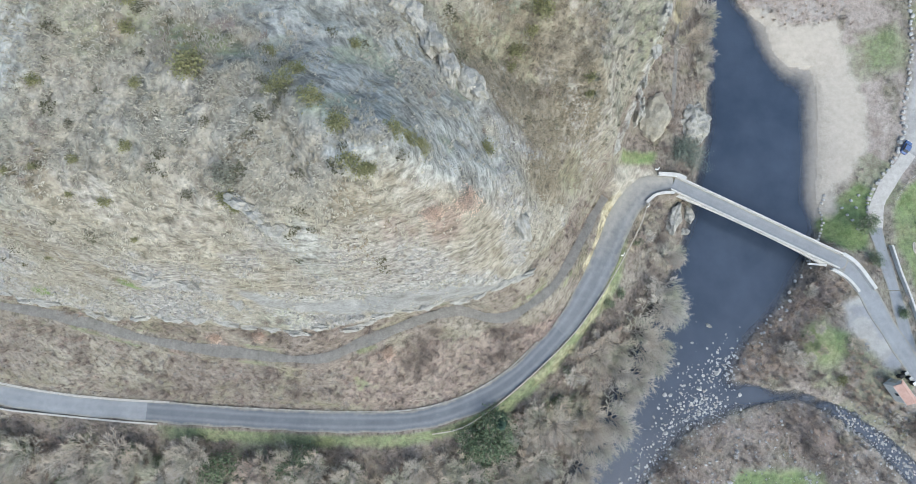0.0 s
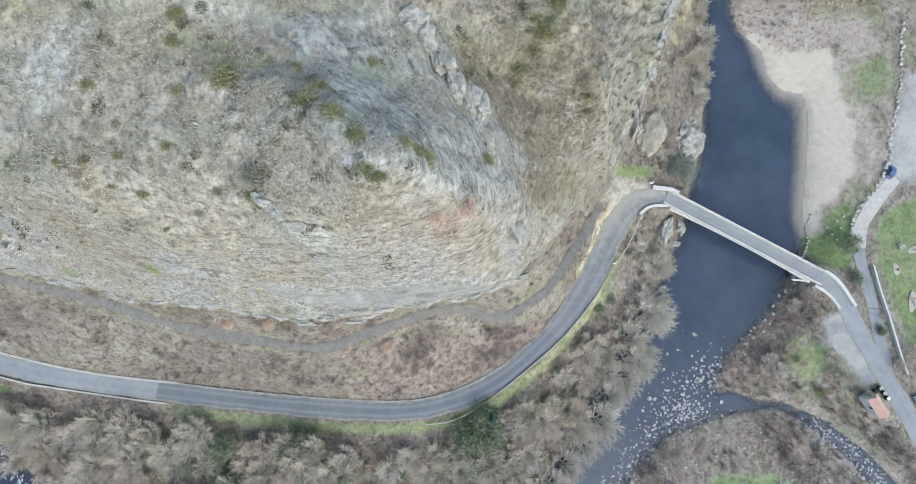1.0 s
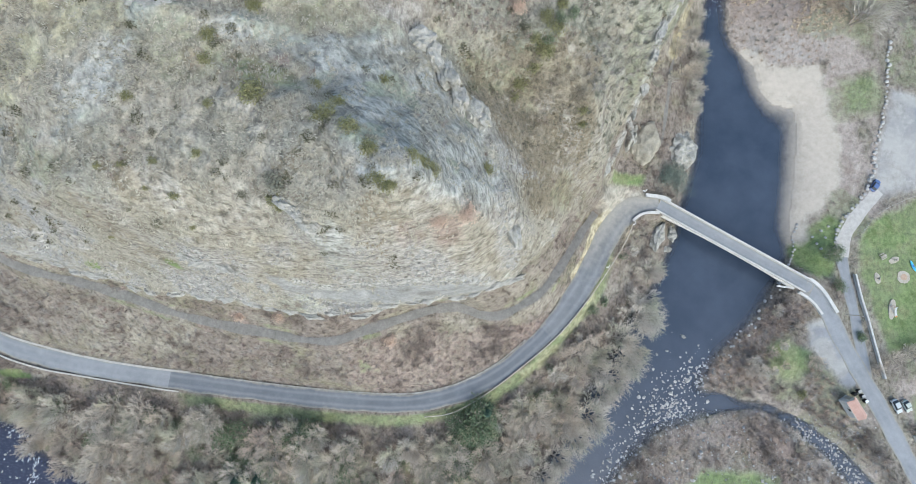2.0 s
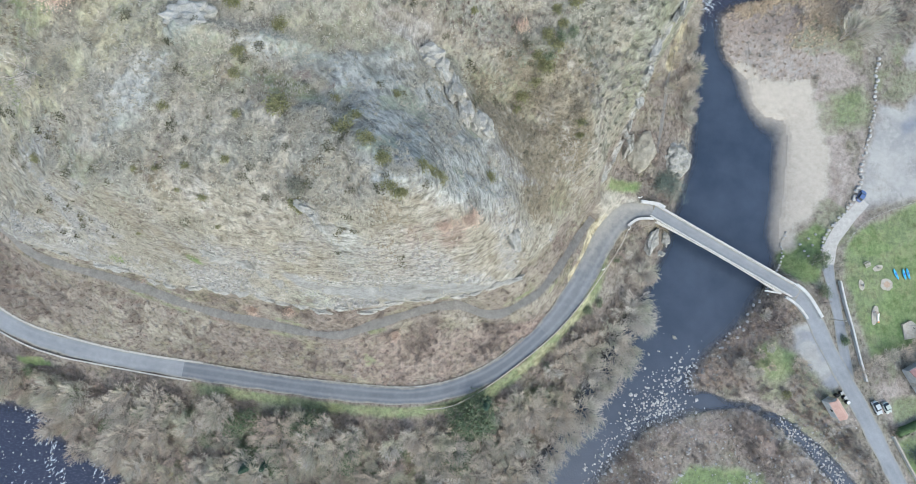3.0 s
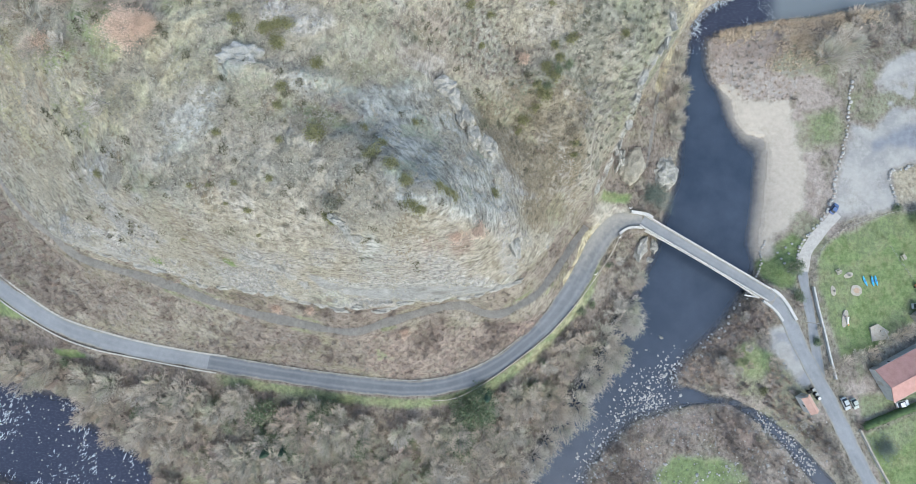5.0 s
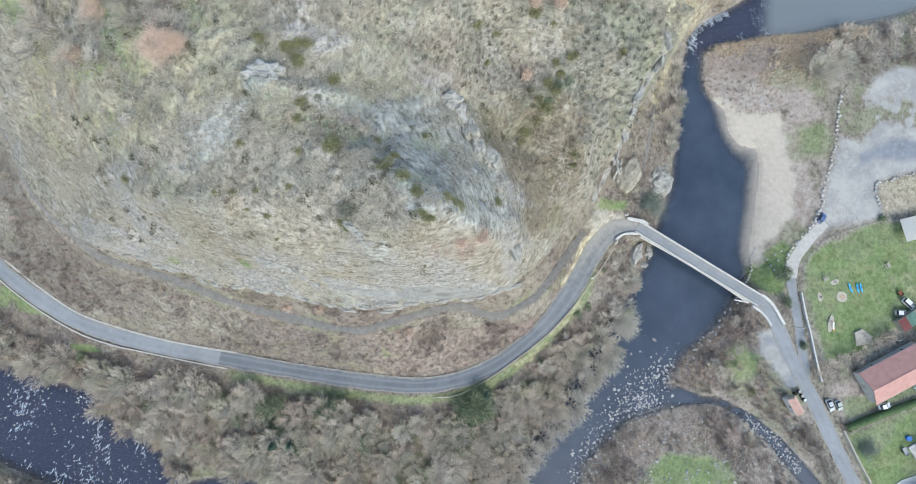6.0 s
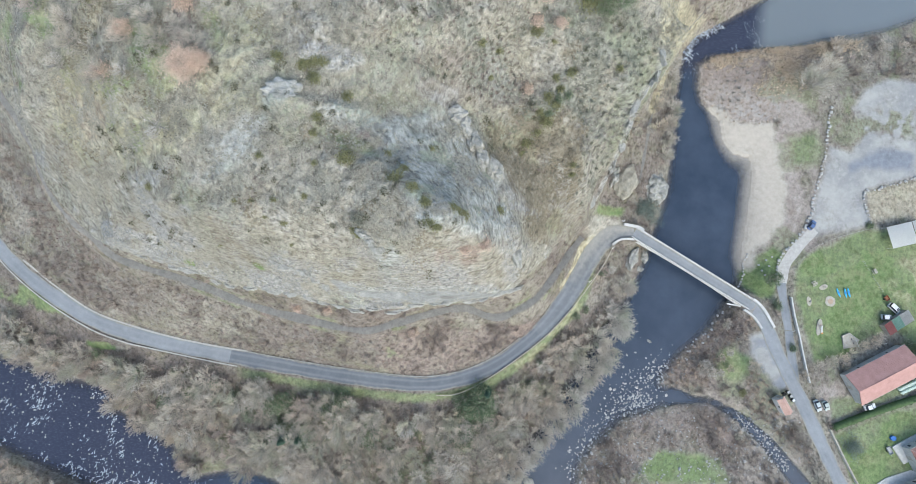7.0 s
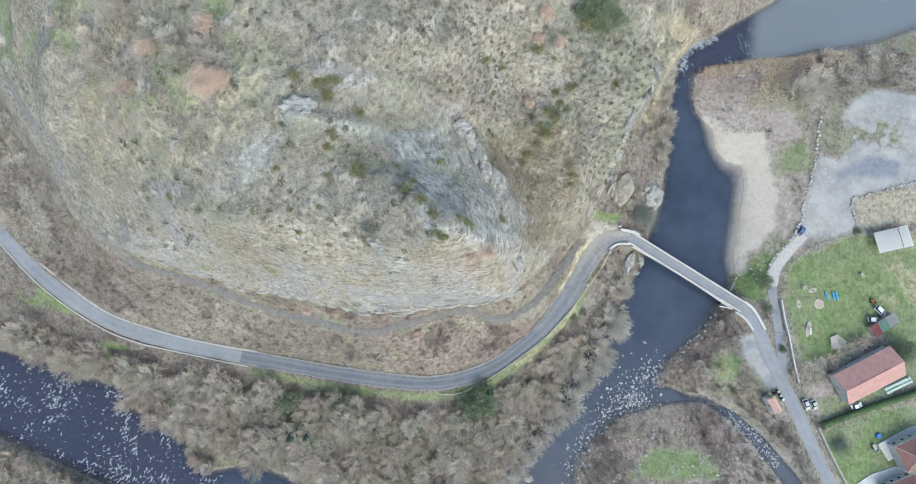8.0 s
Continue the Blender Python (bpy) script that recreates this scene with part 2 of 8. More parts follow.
def water_material():
    m = Mat("river_water", 0.09, 0, 0.38)
    big, rip = m.noise(14, 4), m.noise(0.7, 4, 0.6)
    c = m.mix(m.ramp(big, [(0.35, 0.0), (0.65, 1.0)]), (0.032, 0.046, 0.073), (0.050, 0.066, 0.098))
    c = m.mix(m.math("MULTIPLY", m.attr("rapid"), 0.75), c, (0.034, 0.035, 0.058))
    # paler streaks in the rapids: ripple reflections put into the colour, plus aerated water
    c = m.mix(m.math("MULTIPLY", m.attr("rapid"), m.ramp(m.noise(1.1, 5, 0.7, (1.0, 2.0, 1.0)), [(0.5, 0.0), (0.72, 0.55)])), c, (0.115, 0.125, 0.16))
    # the upper pool is mixed towards a paler grey
    c = m.mix(m.attr("pale_pool"), c, (0.165, 0.185, 0.20))
    m.colour(c)
    d = m.attr("deep")
    a = m.ramp(d, [(0.0, 0.12), (0.22, 0.5), (0.5, 0.86), (1.0, 0.985)])
    m.link(a, m.b.inputs["Alpha"])
    m.bump(rip, 0.35, 0.16)
    return m.m


M_GROUND = ground_material()
M_ASPHALT = asphalt_material("pale_worn_asphalt", (0.252, 0.265, 0.283), (0.313, 0.326, 0.346))
M_ASPHALT_MID = asphalt_material("grey_worn_asphalt", (0.188, 0.20, 0.217), (0.243, 0.255, 0.272))
M_ASPHALT_NEW = asphalt_material("dark_new_asphalt", (0.152, 0.165, 0.186), (0.19, 0.203, 0.225))
M_GRAVEL = vary("gravel_track", (0.19, 0.182, 0.168), (0.285, 0.274, 0.255), 1.6, 0.95, fine=0.35, bump=0.6, amount=0.45)
M_PALE_GRAVEL = vary("pale_gravel_lane", (0.42, 0.40, 0.37), (0.56, 0.54, 0.51), 1.6, 0.95, fine=0.15, bump=0.5)
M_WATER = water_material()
M_CONCRETE = vary("weathered_concrete", (0.46, 0.455, 0.43), (0.62, 0.61, 0.58), 1.2, 0.85, fine=0.1)
M_STONE = vary("river_stone", (0.34, 0.33, 0.32), (0.58, 0.57, 0.55), 0.9, 0.85, fine=0.12, island=True)
M_BOULDER = vary("mossy_granite", (0.26, 0.255, 0.22), (0.46, 0.45, 0.42), 1.3, 0.9, fine=0.16, bump=0.7)
M_BARK = vary("grey_bark", (0.28, 0.25, 0.215), (0.44, 0.405, 0.36), 0.8, 0.95, fine=0.1, bump=0.2)


def twig_material(name, a, b):
    """Bare twigs: each tree its own shade, each twig a little lighter or darker."""
    m = Mat(name, 0.95, 0, 0.15)
    info = m.node("ShaderNodeObjectInfo")
    c = m.mix(info.outputs["Random"], tuple(v * 1.08 for v in a), tuple(v * 1.02 for v in b))
    c = m.mix(0.5, c, m.ramp(m.noise(2.5, 3), [(0.3, 0.65), (0.7, 1.1)]), "MULTIPLY")
    c = m.mix(m.ramp(m.noise(7.0, 4), [(0.48, 0.0), (0.64, 0.6)]), c, (0.34, 0.365, 0.25))
    c = m.mix(m.ramp(m.noise(11.0, 3), [(0.52, 0.0), (0.68, 0.5)]), c, (0.52, 0.41, 0.30))
    c = m.mix(0.6, c, m.ramp(m.geo.outputs["Random Per Island"], [(0.0, 0.62), (1.0, 1.0)]), "MULTIPLY")
    return m.colour(c).m


M_TWIG = twig_material("bare_twigs", (0.40, 0.345, 0.285), (0.56, 0.495, 0.42))
M_TWIG_PALE = twig_material("pale_bare_twigs", (0.48, 0.43, 0.365), (0.62, 0.575, 0.505))
M_TWIG_RED = twig_material("reddish_bare_twigs", (0.42, 0.335, 0.285), (0.54, 0.45, 0.39))
M_SCRUB = vary("bramble_twigs", (0.25, 0.205, 0.175), (0.39, 0.335, 0.29), 2.5, 0.95, fine=0.6, bump=0, island=True, amount=0.25)
M_REED = vary("golden_reeds", (0.68, 0.55, 0.40), (0.86, 0.74, 0.58), 2.5, 0.95, fine=0.6, bump=0, island=True)
M_IVY = vary("ivy_leaves", (0.135, 0.185, 0.105), (0.25, 0.31, 0.185), 1.2, 0.7, fine=0.3, bump=0, island=True)
M_BROOM = vary("broom_shoots", (0.19, 0.195, 0.09), (0.33, 0.32, 0.17), 1.0, 0.85, fine=0.3, bump=0, island=True)
M_OAK = vary("withered_oak_leaves", (0.74, 0.54, 0.42), (0.88, 0.70, 0.57), 1.5, 0.85, fine=0.3, bump=0, island=True)
M_TUFT = vary("withered_grass", (0.33, 0.308, 0.245), (0.50, 0.474, 0.405), 7.0, 0.95, fine=1.2, bump=0, island=True, amount=0.25)
M_FERN = vary("withered_bracken", (0.225, 0.195, 0.14), (0.365, 0.32, 0.24), 6.0, 0.95, fine=1.0, bump=0, island=True)
# ---------------------------------------------------------------- the lie of the land (x, y, height)
ROAD_WEST = curve_points([(-250, 72, 8.5), (-205, 30, 8), (-172.5, 0.5, 8), (-157, -11.5, 8), (-142.7, -19.7, 8.1), (-126.3, -26.5, 8.3), (-112, -29.4, 8.8), (-95.6, -31.2, 9.3),
                          (-77.7, -32.3, 9.7), (-58.6, -33.4, 10), (-40.9, -34.1, 10.5), (-23.5, -34.2, 11), (-11.9, -33.6, 11.3), (-3.3, -31.8, 11.4), (5.3, -28.5, 11.3), (14, -23.3, 11),
                          (23, -15, 10.3), (29.9, -7, 9.5), (35.6, 2, 8.5), (39.4, 9.7, 7.5), (43, 17.6, 6.7), (46.9, 23.3, 6.1), (52, 26.9, 5.6), (58.0, 27.8, 5.3)])
BRIDGE = np.array([(58.0, 27.8, 5.3), (101.6, 7.1, 5.2)])
ROAD_EAST = curve_points([(101.6, 7.1, 5.2), (105.4, 3.8, 5.1), (108.7, -0.9, 5), (112.2, -7.9, 5), (116.8, -15.8, 5), (121.6, -23.7, 5), (127.1, -33.5, 5), (133, -44.1, 5), (137.9, -52.5, 5), (152, -78, 5), (180, -130, 5)])
LANE = curve_points([(119.4, -19, 4.95), (118, -9.3, 4.7), (116.8, -0.9, 4.3), (114.8, 9.7, 3.7), (113.8, 16.2, 3.3)])
GRAVEL_LANE = curve_points([(113.8, 16.2, 3.3), (115.1, 23.1, 3.1), (119.7, 30.4, 3.0), (123.0, 34.4, 3.0), (125.2, 37.6, 2.9)])
TRACK = curve_points([(-165, 66, 37), (-148.5, 42.5, 36), (-142.4, 35.1, 35), (-136.7, 26.1, 33), (-132.6, 15.7, 31), (-124.9, 6.5, 29), (-118, 1.5, 27), (-111.6, -3.3, 25.5), (-101, -5.8, 25), (-94, -6.8, 25), (-83.4, -8.9, 25),
                      (-70.2, -12.4, 25), (-58.5, -14.4, 25), (-46.8, -15.6, 25), (-36.5, -16.7, 25), (-28.8, -16.3, 25), (-22.6, -13.6, 24), (-16.2, -11, 24), (-9.8, -8.5, 23), (-4.6, -6.8, 22)])
TRACK_LOW = curve_points([(-4.6, -6.8, 22), (0.7, -6, 21), (6.2, -7.6, 20), (11.7, -7.6, 19), (17.4, -4.5, 18), (22.6, -0.7, 16.5), (25.8, 3.3, 15), (29.2, 8.5, 13), (32.1, 13.1, 11), (35, 18, 9), (38.8, 23.5, 7.2)])
RIVER_PATH = curve_points([(90, 131, 8), (76.5, 114.8, 7), (70.3, 105.3, 7), (65.8, 96, 7), (62.3, 83.8, 7), (60, 71.9, 7), (58.9, 58.1, 6.5), (58, 46, 6)])

NORTH_BANK = [(260, 190), (180, 172), (150, 160), (125, 146), (108, 132), (97, 123.6), (91, 119), (84.6, 114.3), (77.5, 109), (72.8, 103), (71.4, 96), (70.6, 83.6), (71, 64.3), (70.4, 45.4), (66.8, 31), (63.5, 17), (58, 3.3),
              (50, -8), (45, -19), (39, -30), (33, -42), (26.5, -54), (18, -67), (2, -80), (-25, -84), (-54, -76)]
WEST_BANK = [(-70, -71.5), (-86, -76), (-93, -74), (-97, -66), (-108, -62), (-121, -56), (-118, -51), (-121.5, -49), (-137, -48.6), (-153, -45), (-171, -42), (-200, -38), (-300, -30)]
SOUTH_BANK = [(-300, -75), (-200, -72), (-165, -74), (-152, -77.5), (-138, -81.5), (-122, -86), (-108, -91), (-80, -102), (-30, -118), (15, -105), (40, -82), (47.7, -65), (48, -57), (53.7, -48), (61.7, -39.6),
              (81, -32), (92, -30.2), (99.5, -33.6), (111.2, -42.2), (123.2, -54.8), (140, -82), (160, -130)]
EAST_BANK = [(168, -130), (148, -80), (133.6, -56), (115.8, -39.4), (104.8, -32.2), (92, -27.6), (87, -28), (74.6, -25.0), (79.0, -16), (90, -4.6), (98.5, 10), (101.5, 21.6), (101, 28), (102.4, 40), (103, 56.5), (101.8, 63),
             (95.5, 63.8), (91.2, 68), (89.2, 76.2), (82.0, 81.6), (79.8, 88.5), (79.6, 97), (84.7, 99.6), (103, 105.4), (116, 108.5), (127, 112.5), (140, 116), (152, 120), (172, 130), (260, 140)]
RIVER = NORTH_BANK + WEST_BANK + SOUTH_BANK + EAST_BANK

# sharp ribs and ledges of the hill
RIB = [(-7.9, 40.7), (-3.9, 37.9), (-1.2, 33.2), (2.3, 29.6), (5.0, 24.7), (6.7, 19.2), (9.3, 15.5)]
RIDGE_NE = [(41.0, 67.0), (42.0, 63.2), (41.1, 60.2), (38.3, 53.9), (38.8, 47.2), (39.7, 41.5), (37.8, 33.3)]
STEP_LOW = [(-57.3, -7.7), (-46.4, -8.1), (-38.2, -9.8), (-27.5, -9.3), (-19.1, -7.4)]
STEP_MID = [(-48.2, 0.3), (-42.4, -0.4), (-38.8, -3.7)]
RIB_E = [(12.8, 13.5), (12.4, 10.5), (13.3, 7.3)]
KNOLL = [(-45.0, 33.7), (-42.1, 33.4), (-35.1, 33.8), (-30.4, 33.7)]
CLIFF_FOOT = [(-119.1, 2.9), (-116.5, 1.1), (-104.8, -0.5), (-96.9, -1.7), (-86.4, -3.5), (-81.3, -4.6), (-70.1, -7.5), (-56.9, -7.6), (-46.1, -8.2), (-37.9, -9.7), (-27.3, -9.4), (-18.9, -7.9), (-10.4, -5.8), (-0.1, -3.6), (8.0, -0.5), (13.2, 1.8), (16.9, 6.6), (22.0, 12.3), (26.7, 19.0)]
BELOW_FOOT = CLIFF_FOOT + [(30.7, 21.0), (30.2, 11.8), (24.1, 4.0), (15.8, -3.8), (8.2, -6.6), (-1.4, -6.7), (-10.5, -8.6), (-19.3, -12.4), (-27.9, -15.8), (-36.9, -17.2), (-48.2, -15.5), (-59.3, -14.8), (-68.8, -13.3), (-78.5, -10.8), (-90.0, -8.5), (-101.5, -6.2), (-111.0, -3.3), (-119.7, 1.0)]
# crest, rim, faces and hollows of the hill
HILL = [
    [(-28, 23, 80), (-15, 18, 84), (-10, 14, 85.5), (-5, 12, 82)],
    [(-81, 14.5, 64), (-70, 11, 71), (-60, 9.5, 74.7), (-50, 10, 76), (-37, 10, 75.5), (-22, 7.6, 77.5), (-9.5, 10.5, 84.5), (0, 10, 74), (6, 12, 62), (11, 13.3, 54)],
    [(-104, 2.4, 42.7), (-97, -0.9, 37), (-73, -3.6, 37), (-55, -6, 35), (-38, -7.4, 34), (-21, -4.5, 37), (-13, -2.4, 43), (-6.4, -1.3, 49), (2, -0.8, 43), (9, 0.2, 37), (17, 6, 33), (24, 15, 31)],
    [(-57, 2, 60), (-41, 3, 66.5), (-28, 2.5, 64), (-14, 4, 67)],
    [(-122, 30, 54), (-112, 37, 61), (-89.5, 41, 72), (-83, 34, 74), (-69, 24, 76.3), (-57, 22, 78.5), (-37.5, 15, 78), (-28, 23, 80)],
    [(-118, 44, 64), (-100, 60, 74), (-64, 37, 80.2), (-57.7, 31.5, 80), (-44, 33.6, 82), (-38, 41, 80.5), (-29, 54, 83), (-18, 54, 76), (-6, 64, 72), (7, 66.6, 66), (13, 65.6, 66), (28, 60, 60), (36.5, 59, 59)],
    [(-9, 43.4, 60.5), (-2, 36.5, 60), (6.4, 40.3, 49), (12, 37, 47), (17.4, 33.8, 46), (21.5, 24.5, 42), (27, 19, 28), (32, 15.5, 13.5)],
    [(0, 55, 58.6), (9, 55, 55.5), (14.6, 49, 59), (23.6, 50, 54), (23.5, 39, 52.5), (30, 34, 42), (35, 28, 24)],
    [(37.3, 57.6, 54), (40.5, 50.5, 44), (41, 44, 30), (40, 36, 17), (38.6, 29, 8)],
    [(50, 76, 58), (46, 68, 58), (43, 62, 54)],
    [(58, 80, 9), (52, 68, 9.5), (49, 58, 9), (46.5, 50, 9), (44.5, 43, 8), (43.5, 36, 6.5)],
    [(-60, 95, 92), (0, 95, 84), (40, 90, 70)],
    [(-120, 110, 86), (-60, 160, 100), (40, 150, 80), (70, 150, 30)],
    [(55, 95, 40), (66, 108, 20)],
    [(-200, 60, 16), (-165, 30, 17), (-150, 10, 15), (-135, -5, 14.5)],
    [(-300, 60, 12), (-300, 200, 30)],
]
FLATS = [
    [(103.5, 60, 0.8), (108, 45, 1.4), (107, 30, 1.8)], [(95, 72, 1.0), (112, 72, 1.8)], [(118, 90, 2.2), (125, 55, 2.8), (121, 38, 2.9)], [(95, 90, 2.0), (120, 100, 2.4)],
    [(135, 90, 3), (160, 95, 3), (165, 65, 3), (140, 60, 3)], [(126, 28, 3.2), (160, 40, 3.3), (165, 10, 3.8), (130, 2, 3.6)], [(124, -15, 4.8), (160, 0, 4.6)], [(130, -28, 5), (168, -18, 5), (160, -40, 5), (143, -45, 5)],
    [(108, 8, 4), (106, 20, 2.8)], [(96, 0, 2.6), (102, -12, 4), (112, -24, 4.2)], [(85, -18, 1.6), (95, -20, 2.4)], [(120, -36, 2.5), (130, -44, 3.2)],
    [(56, -50, 1.2), (75, -42, 1.6), (90, -40, 1.6), (80, -56, 2.6), (100, -56, 2.4), (70, -75, 3), (110, -75, 3)], [(220, 60, 5), (240, -60, 7), (300, 0, 12)],
    [(-150, -76, 2), (-120, -90, 3), (-200, -90, 4)], [(-60, -130, 8), (20, -130, 8)],
    [(-20, -52, 8), (-60, -55, 6), (-95, -50, 5.5), (0, -62, 4.5)], [(30, -22, 6.5), (40, -8, 4.5), (48, 6, 3.5)], [(60, 60, 5), (62, 40, 4)],
]


def land():
    """The coarse land, as a sheet stretched over the lines: heights on a grid of 2 m."""
    x0, y0, nx, ny, step = -256, -128, 256, 160, 2.0
    lines = [np.array(l, float) for l in HILL + FLATS] + [ROAD_WEST, ROAD_EAST, LANE, GRAVEL_LANE, TRACK, TRACK_LOW, RIVER_PATH]
    shore = [np.array([(*p, 0.35) for p in b]) for b in (NORTH_BANK, WEST_BANK, SOUTH_BANK, EAST_BANK)]
    samples = []
    for l in lines + shore:
        for a, b in zip(l[:-1], l[1:]):
            n = max(2, int(np.linalg.norm(b[:2] - a[:2])))
            samples.append(a + (b - a) * (np.arange(n) / n)[:, None])
    S = np.vstack(samples)
    Z = None
    for k in (16, 8, 4, 2, 1):
        h = step * k
        gx, gy = int(nx / k), int(ny / k)
        X, Y = np.meshgrid(x0 + h * (np.arange(gx) + 0.5), y0 + h * (np.arange(gy) + 0.5), indexing="ij")
        i, j = ((S[:, 0] - x0) / h).astype(int), ((S[:, 1] - y0) / h).astype(int)
        ok = (i >= 0) & (j >= 0) & (i < gx) & (j < gy)
        total, count = np.zeros((gx, gy)), np.zeros((gx, gy))
        np.add.at(total, (i[ok], j[ok]), S[ok, 2])
        np.add.at(count, (i[ok], j[ok]), 1)
        fixed = count > 0
        value = np.where(fixed, total / np.maximum(count, 1), 0)
        wet = inside(X, Y, RIVER) & ~fixed
        fixed, value = fixed | wet, np.where(wet, 0.0, value)
        Z = np.full((gx, gy), 10.0) if Z is None else np.repeat(np.repeat(Z, 2, 0), 2, 1)
        for _ in range(400 if k > 1 else 160):
            P = np.pad(Z, 1, mode="edge")
            Z = np.where(fixed, value, 0.25 * (P[:-2, 1:-1] + P[2:, 1:-1] + P[1:-1, :-2] + P[1:-1, 2:]))
    for _ in range(2):
        P = np.pad(Z, 1, mode="edge")
        Z = 0.5 * Z + 0.125 * (P[:-2, 1:-1] + P[2:, 1:-1] + P[1:-1, :-2] + P[1:-1, 2:])
    return x0 + step / 2, y0 + step / 2, step, Z


def sampler(x0, y0, step, Z):
    def at(x, y):
        u = np.clip((np.asarray(x, float) - x0) / step, 0, Z.shape[0] - 1.001)
        v = np.clip((np.asarray(y, float) - y0) / step, 0, Z.shape[1] - 1.001)
        i, j = u.astype(int), v.astype(int)
        a, b = u - i, v - j
        return (Z[i, j] * (1 - a) + Z[i + 1, j] * a) * (1 - b) + (Z[i, j + 1] * (1 - a) + Z[i + 1, j + 1] * a) * b
    return at


rough_z = sampler(*land())
STEP = 0.68
GX, GY = np.arange(-204, 204.1, STEP), np.arange(-112, 164.1, STEP)


def far_steps(first, sign):
    out, p, d = [], first, 4.0
    while abs(p) < 2600:
        p += sign * d
        d *= 1.45
        out.append(p)
    return out


AX = np.array(far_steps(GX[0], -1)[::-1] + list(GX) + far_steps(GX[-1], 1))
AY = np.array(far_steps(GY[0], -1)[::-1] + list(GY) + far_steps(GY[-1], 1))
X, Y = np.meshgrid(AX, AY, indexing="ij")
Z = rough_z(X, Y)
# relief of the hill: crags, ledges and hummocks, where the land is steep or high
gx_, gy_ = np.gradient(Z, AX, axis=0), np.gradient(Z, AY, axis=1)
STEEP = np.hypot(gx_, gy_)
D_TRACK, Z_TRACK = near_line(X, Y, np.vstack([TRACK, TRACK_LOW]))
HIGH = smooth(24, 34, Z) * smooth(1.2, 5, D_TRACK)
ridge = 1 - np.abs(2 * fbm(X, Y, 9, 3) - 1)
Z = Z + HIGH * (2.6 * (fbm(X, Y, 16, 1) - 0.5) + 1.6 * (ridge - 0.7) * smooth(0.5, 1.6, STEEP) + 1.5 * (fbm(X, Y, 3.4, 2, 3) - 0.5) + 0.8 * (0.5 - np.abs(2 * fbm(X, Y, 4.5, 6, 3) - 1)))
ledges = np.sin(Z * 1.15 + 3 * fbm(X, Y, 14, 5))
Z = Z + HIGH * smooth(0.9, 2.0, STEEP) * 0.55 * ledges
Z = Z + 0.5 * (fbm(X, Y, 5, 4) - 0.5) * (1 - HIGH) * smooth(1, 6, Z)
for line, high, wide in ((RIB, 1.9, 1.5), (RIDGE_NE, 1.3, 1.2), (STEP_LOW, 1.2, 1.0), (STEP_MID, 1.0, 1.0), (RIB_E, 1.6, 1.2), (KNOLL, 1.0, 1.4)):
    d, _ = near_line(X, Y, curve_points(line, 2.0))
    Z = Z + high * np.exp(-(d / wide) ** 2) * (0.25 + 1.5 * fbm(X, Y, 3.0, 3, 3))
uphill = np.where(Y > np.interp(X, np.concatenate([TRACK[:, 0], TRACK_LOW[1:, 0]]), np.concatenate([TRACK[:, 1], TRACK_LOW[1:, 1]])), 1.0, 0.0)
Z = Z + uphill * (0.5 + 1.2 * fbm(X, Y, 7, 2)) * smooth(1.7, 2.4, D_TRACK) * smooth(7, 2.8, D_TRACK)
d_foot, _ = near_line(X, Y, curve_points(CLIFF_FOOT, 2.0))
over = np.where(inside(X, Y, BELOW_FOOT), 0.0, 1.0) * (X < 30) * (X > -122)
Z = Z + over * (0.5 + 1.8 * fbm(X, Y, 5, 3)) * smooth(0.2, 0.9, d_foot) * smooth(5.5, 1.5, d_foot)
# river bed
D_RIVER = depth_in(X, Y, RIVER)
SHELF = smooth(0, 1, smooth(12, 2, near_line(X, Y, np.array([(101.5, 25, 0), (103, 57, 0), (96, 63, 0), (90, 74, 0)]))[0]))
deep = np.where(SHELF > 0, np.clip(D_RIVER, 0, 99) * (0.45 - 0.355 * SHELF), np.clip(D_RIVER, 0, 99) * np.where((X > 78) & (Y < -25), 0.9, 0.35))
Z = np.where(D_RIVER > 0, 0.04 - np.minimum(deep + 0.05, 2.0), Z)
# beds of the roads and tracks
ROUTES = [(ROAD_WEST, 2.9, 3.0), (ROAD_EAST, 3.2, 3.0), (LANE, 2.0, 1.6), (GRAVEL_LANE, 2.2, 1.8), (TRACK, 1.5, 1.3), (TRACK_LOW, 1.5, 1.3)]
for line, half, shoulder in ROUTES:
    d, zr = near_line(X, Y, line)
    w = smooth(half + shoulder, half, d) * np.where(D_RIVER > 0.5, 0, 1)
    Z = Z * (1 - w) + (zr - 0.10) * w
ground_z = sampler(GX[0], GY[0], STEP, Z[np.searchsorted(AX, GX[0] - .01):np.searchsorted(AX, GX[-1] + .01), np.searchsorted(AY, GY[0] - .01):np.searchsorted(AY, GY[-1] + .01)])

# what covers the ground
BEACH = [(86.6, 77.9), (90.6, 75.7), (101.4, 75.6), (109.4, 78.1), (109.4, 72.8), (112.0, 65.8), (114.6, 50.2), (114.0, 37.8), (108.2, 29.5), (103.0, 25.4), (102.1, 28.8), (103.8, 44.6), (101.7, 63.9), (91.6, 65.6), (88.6, 69.8)]
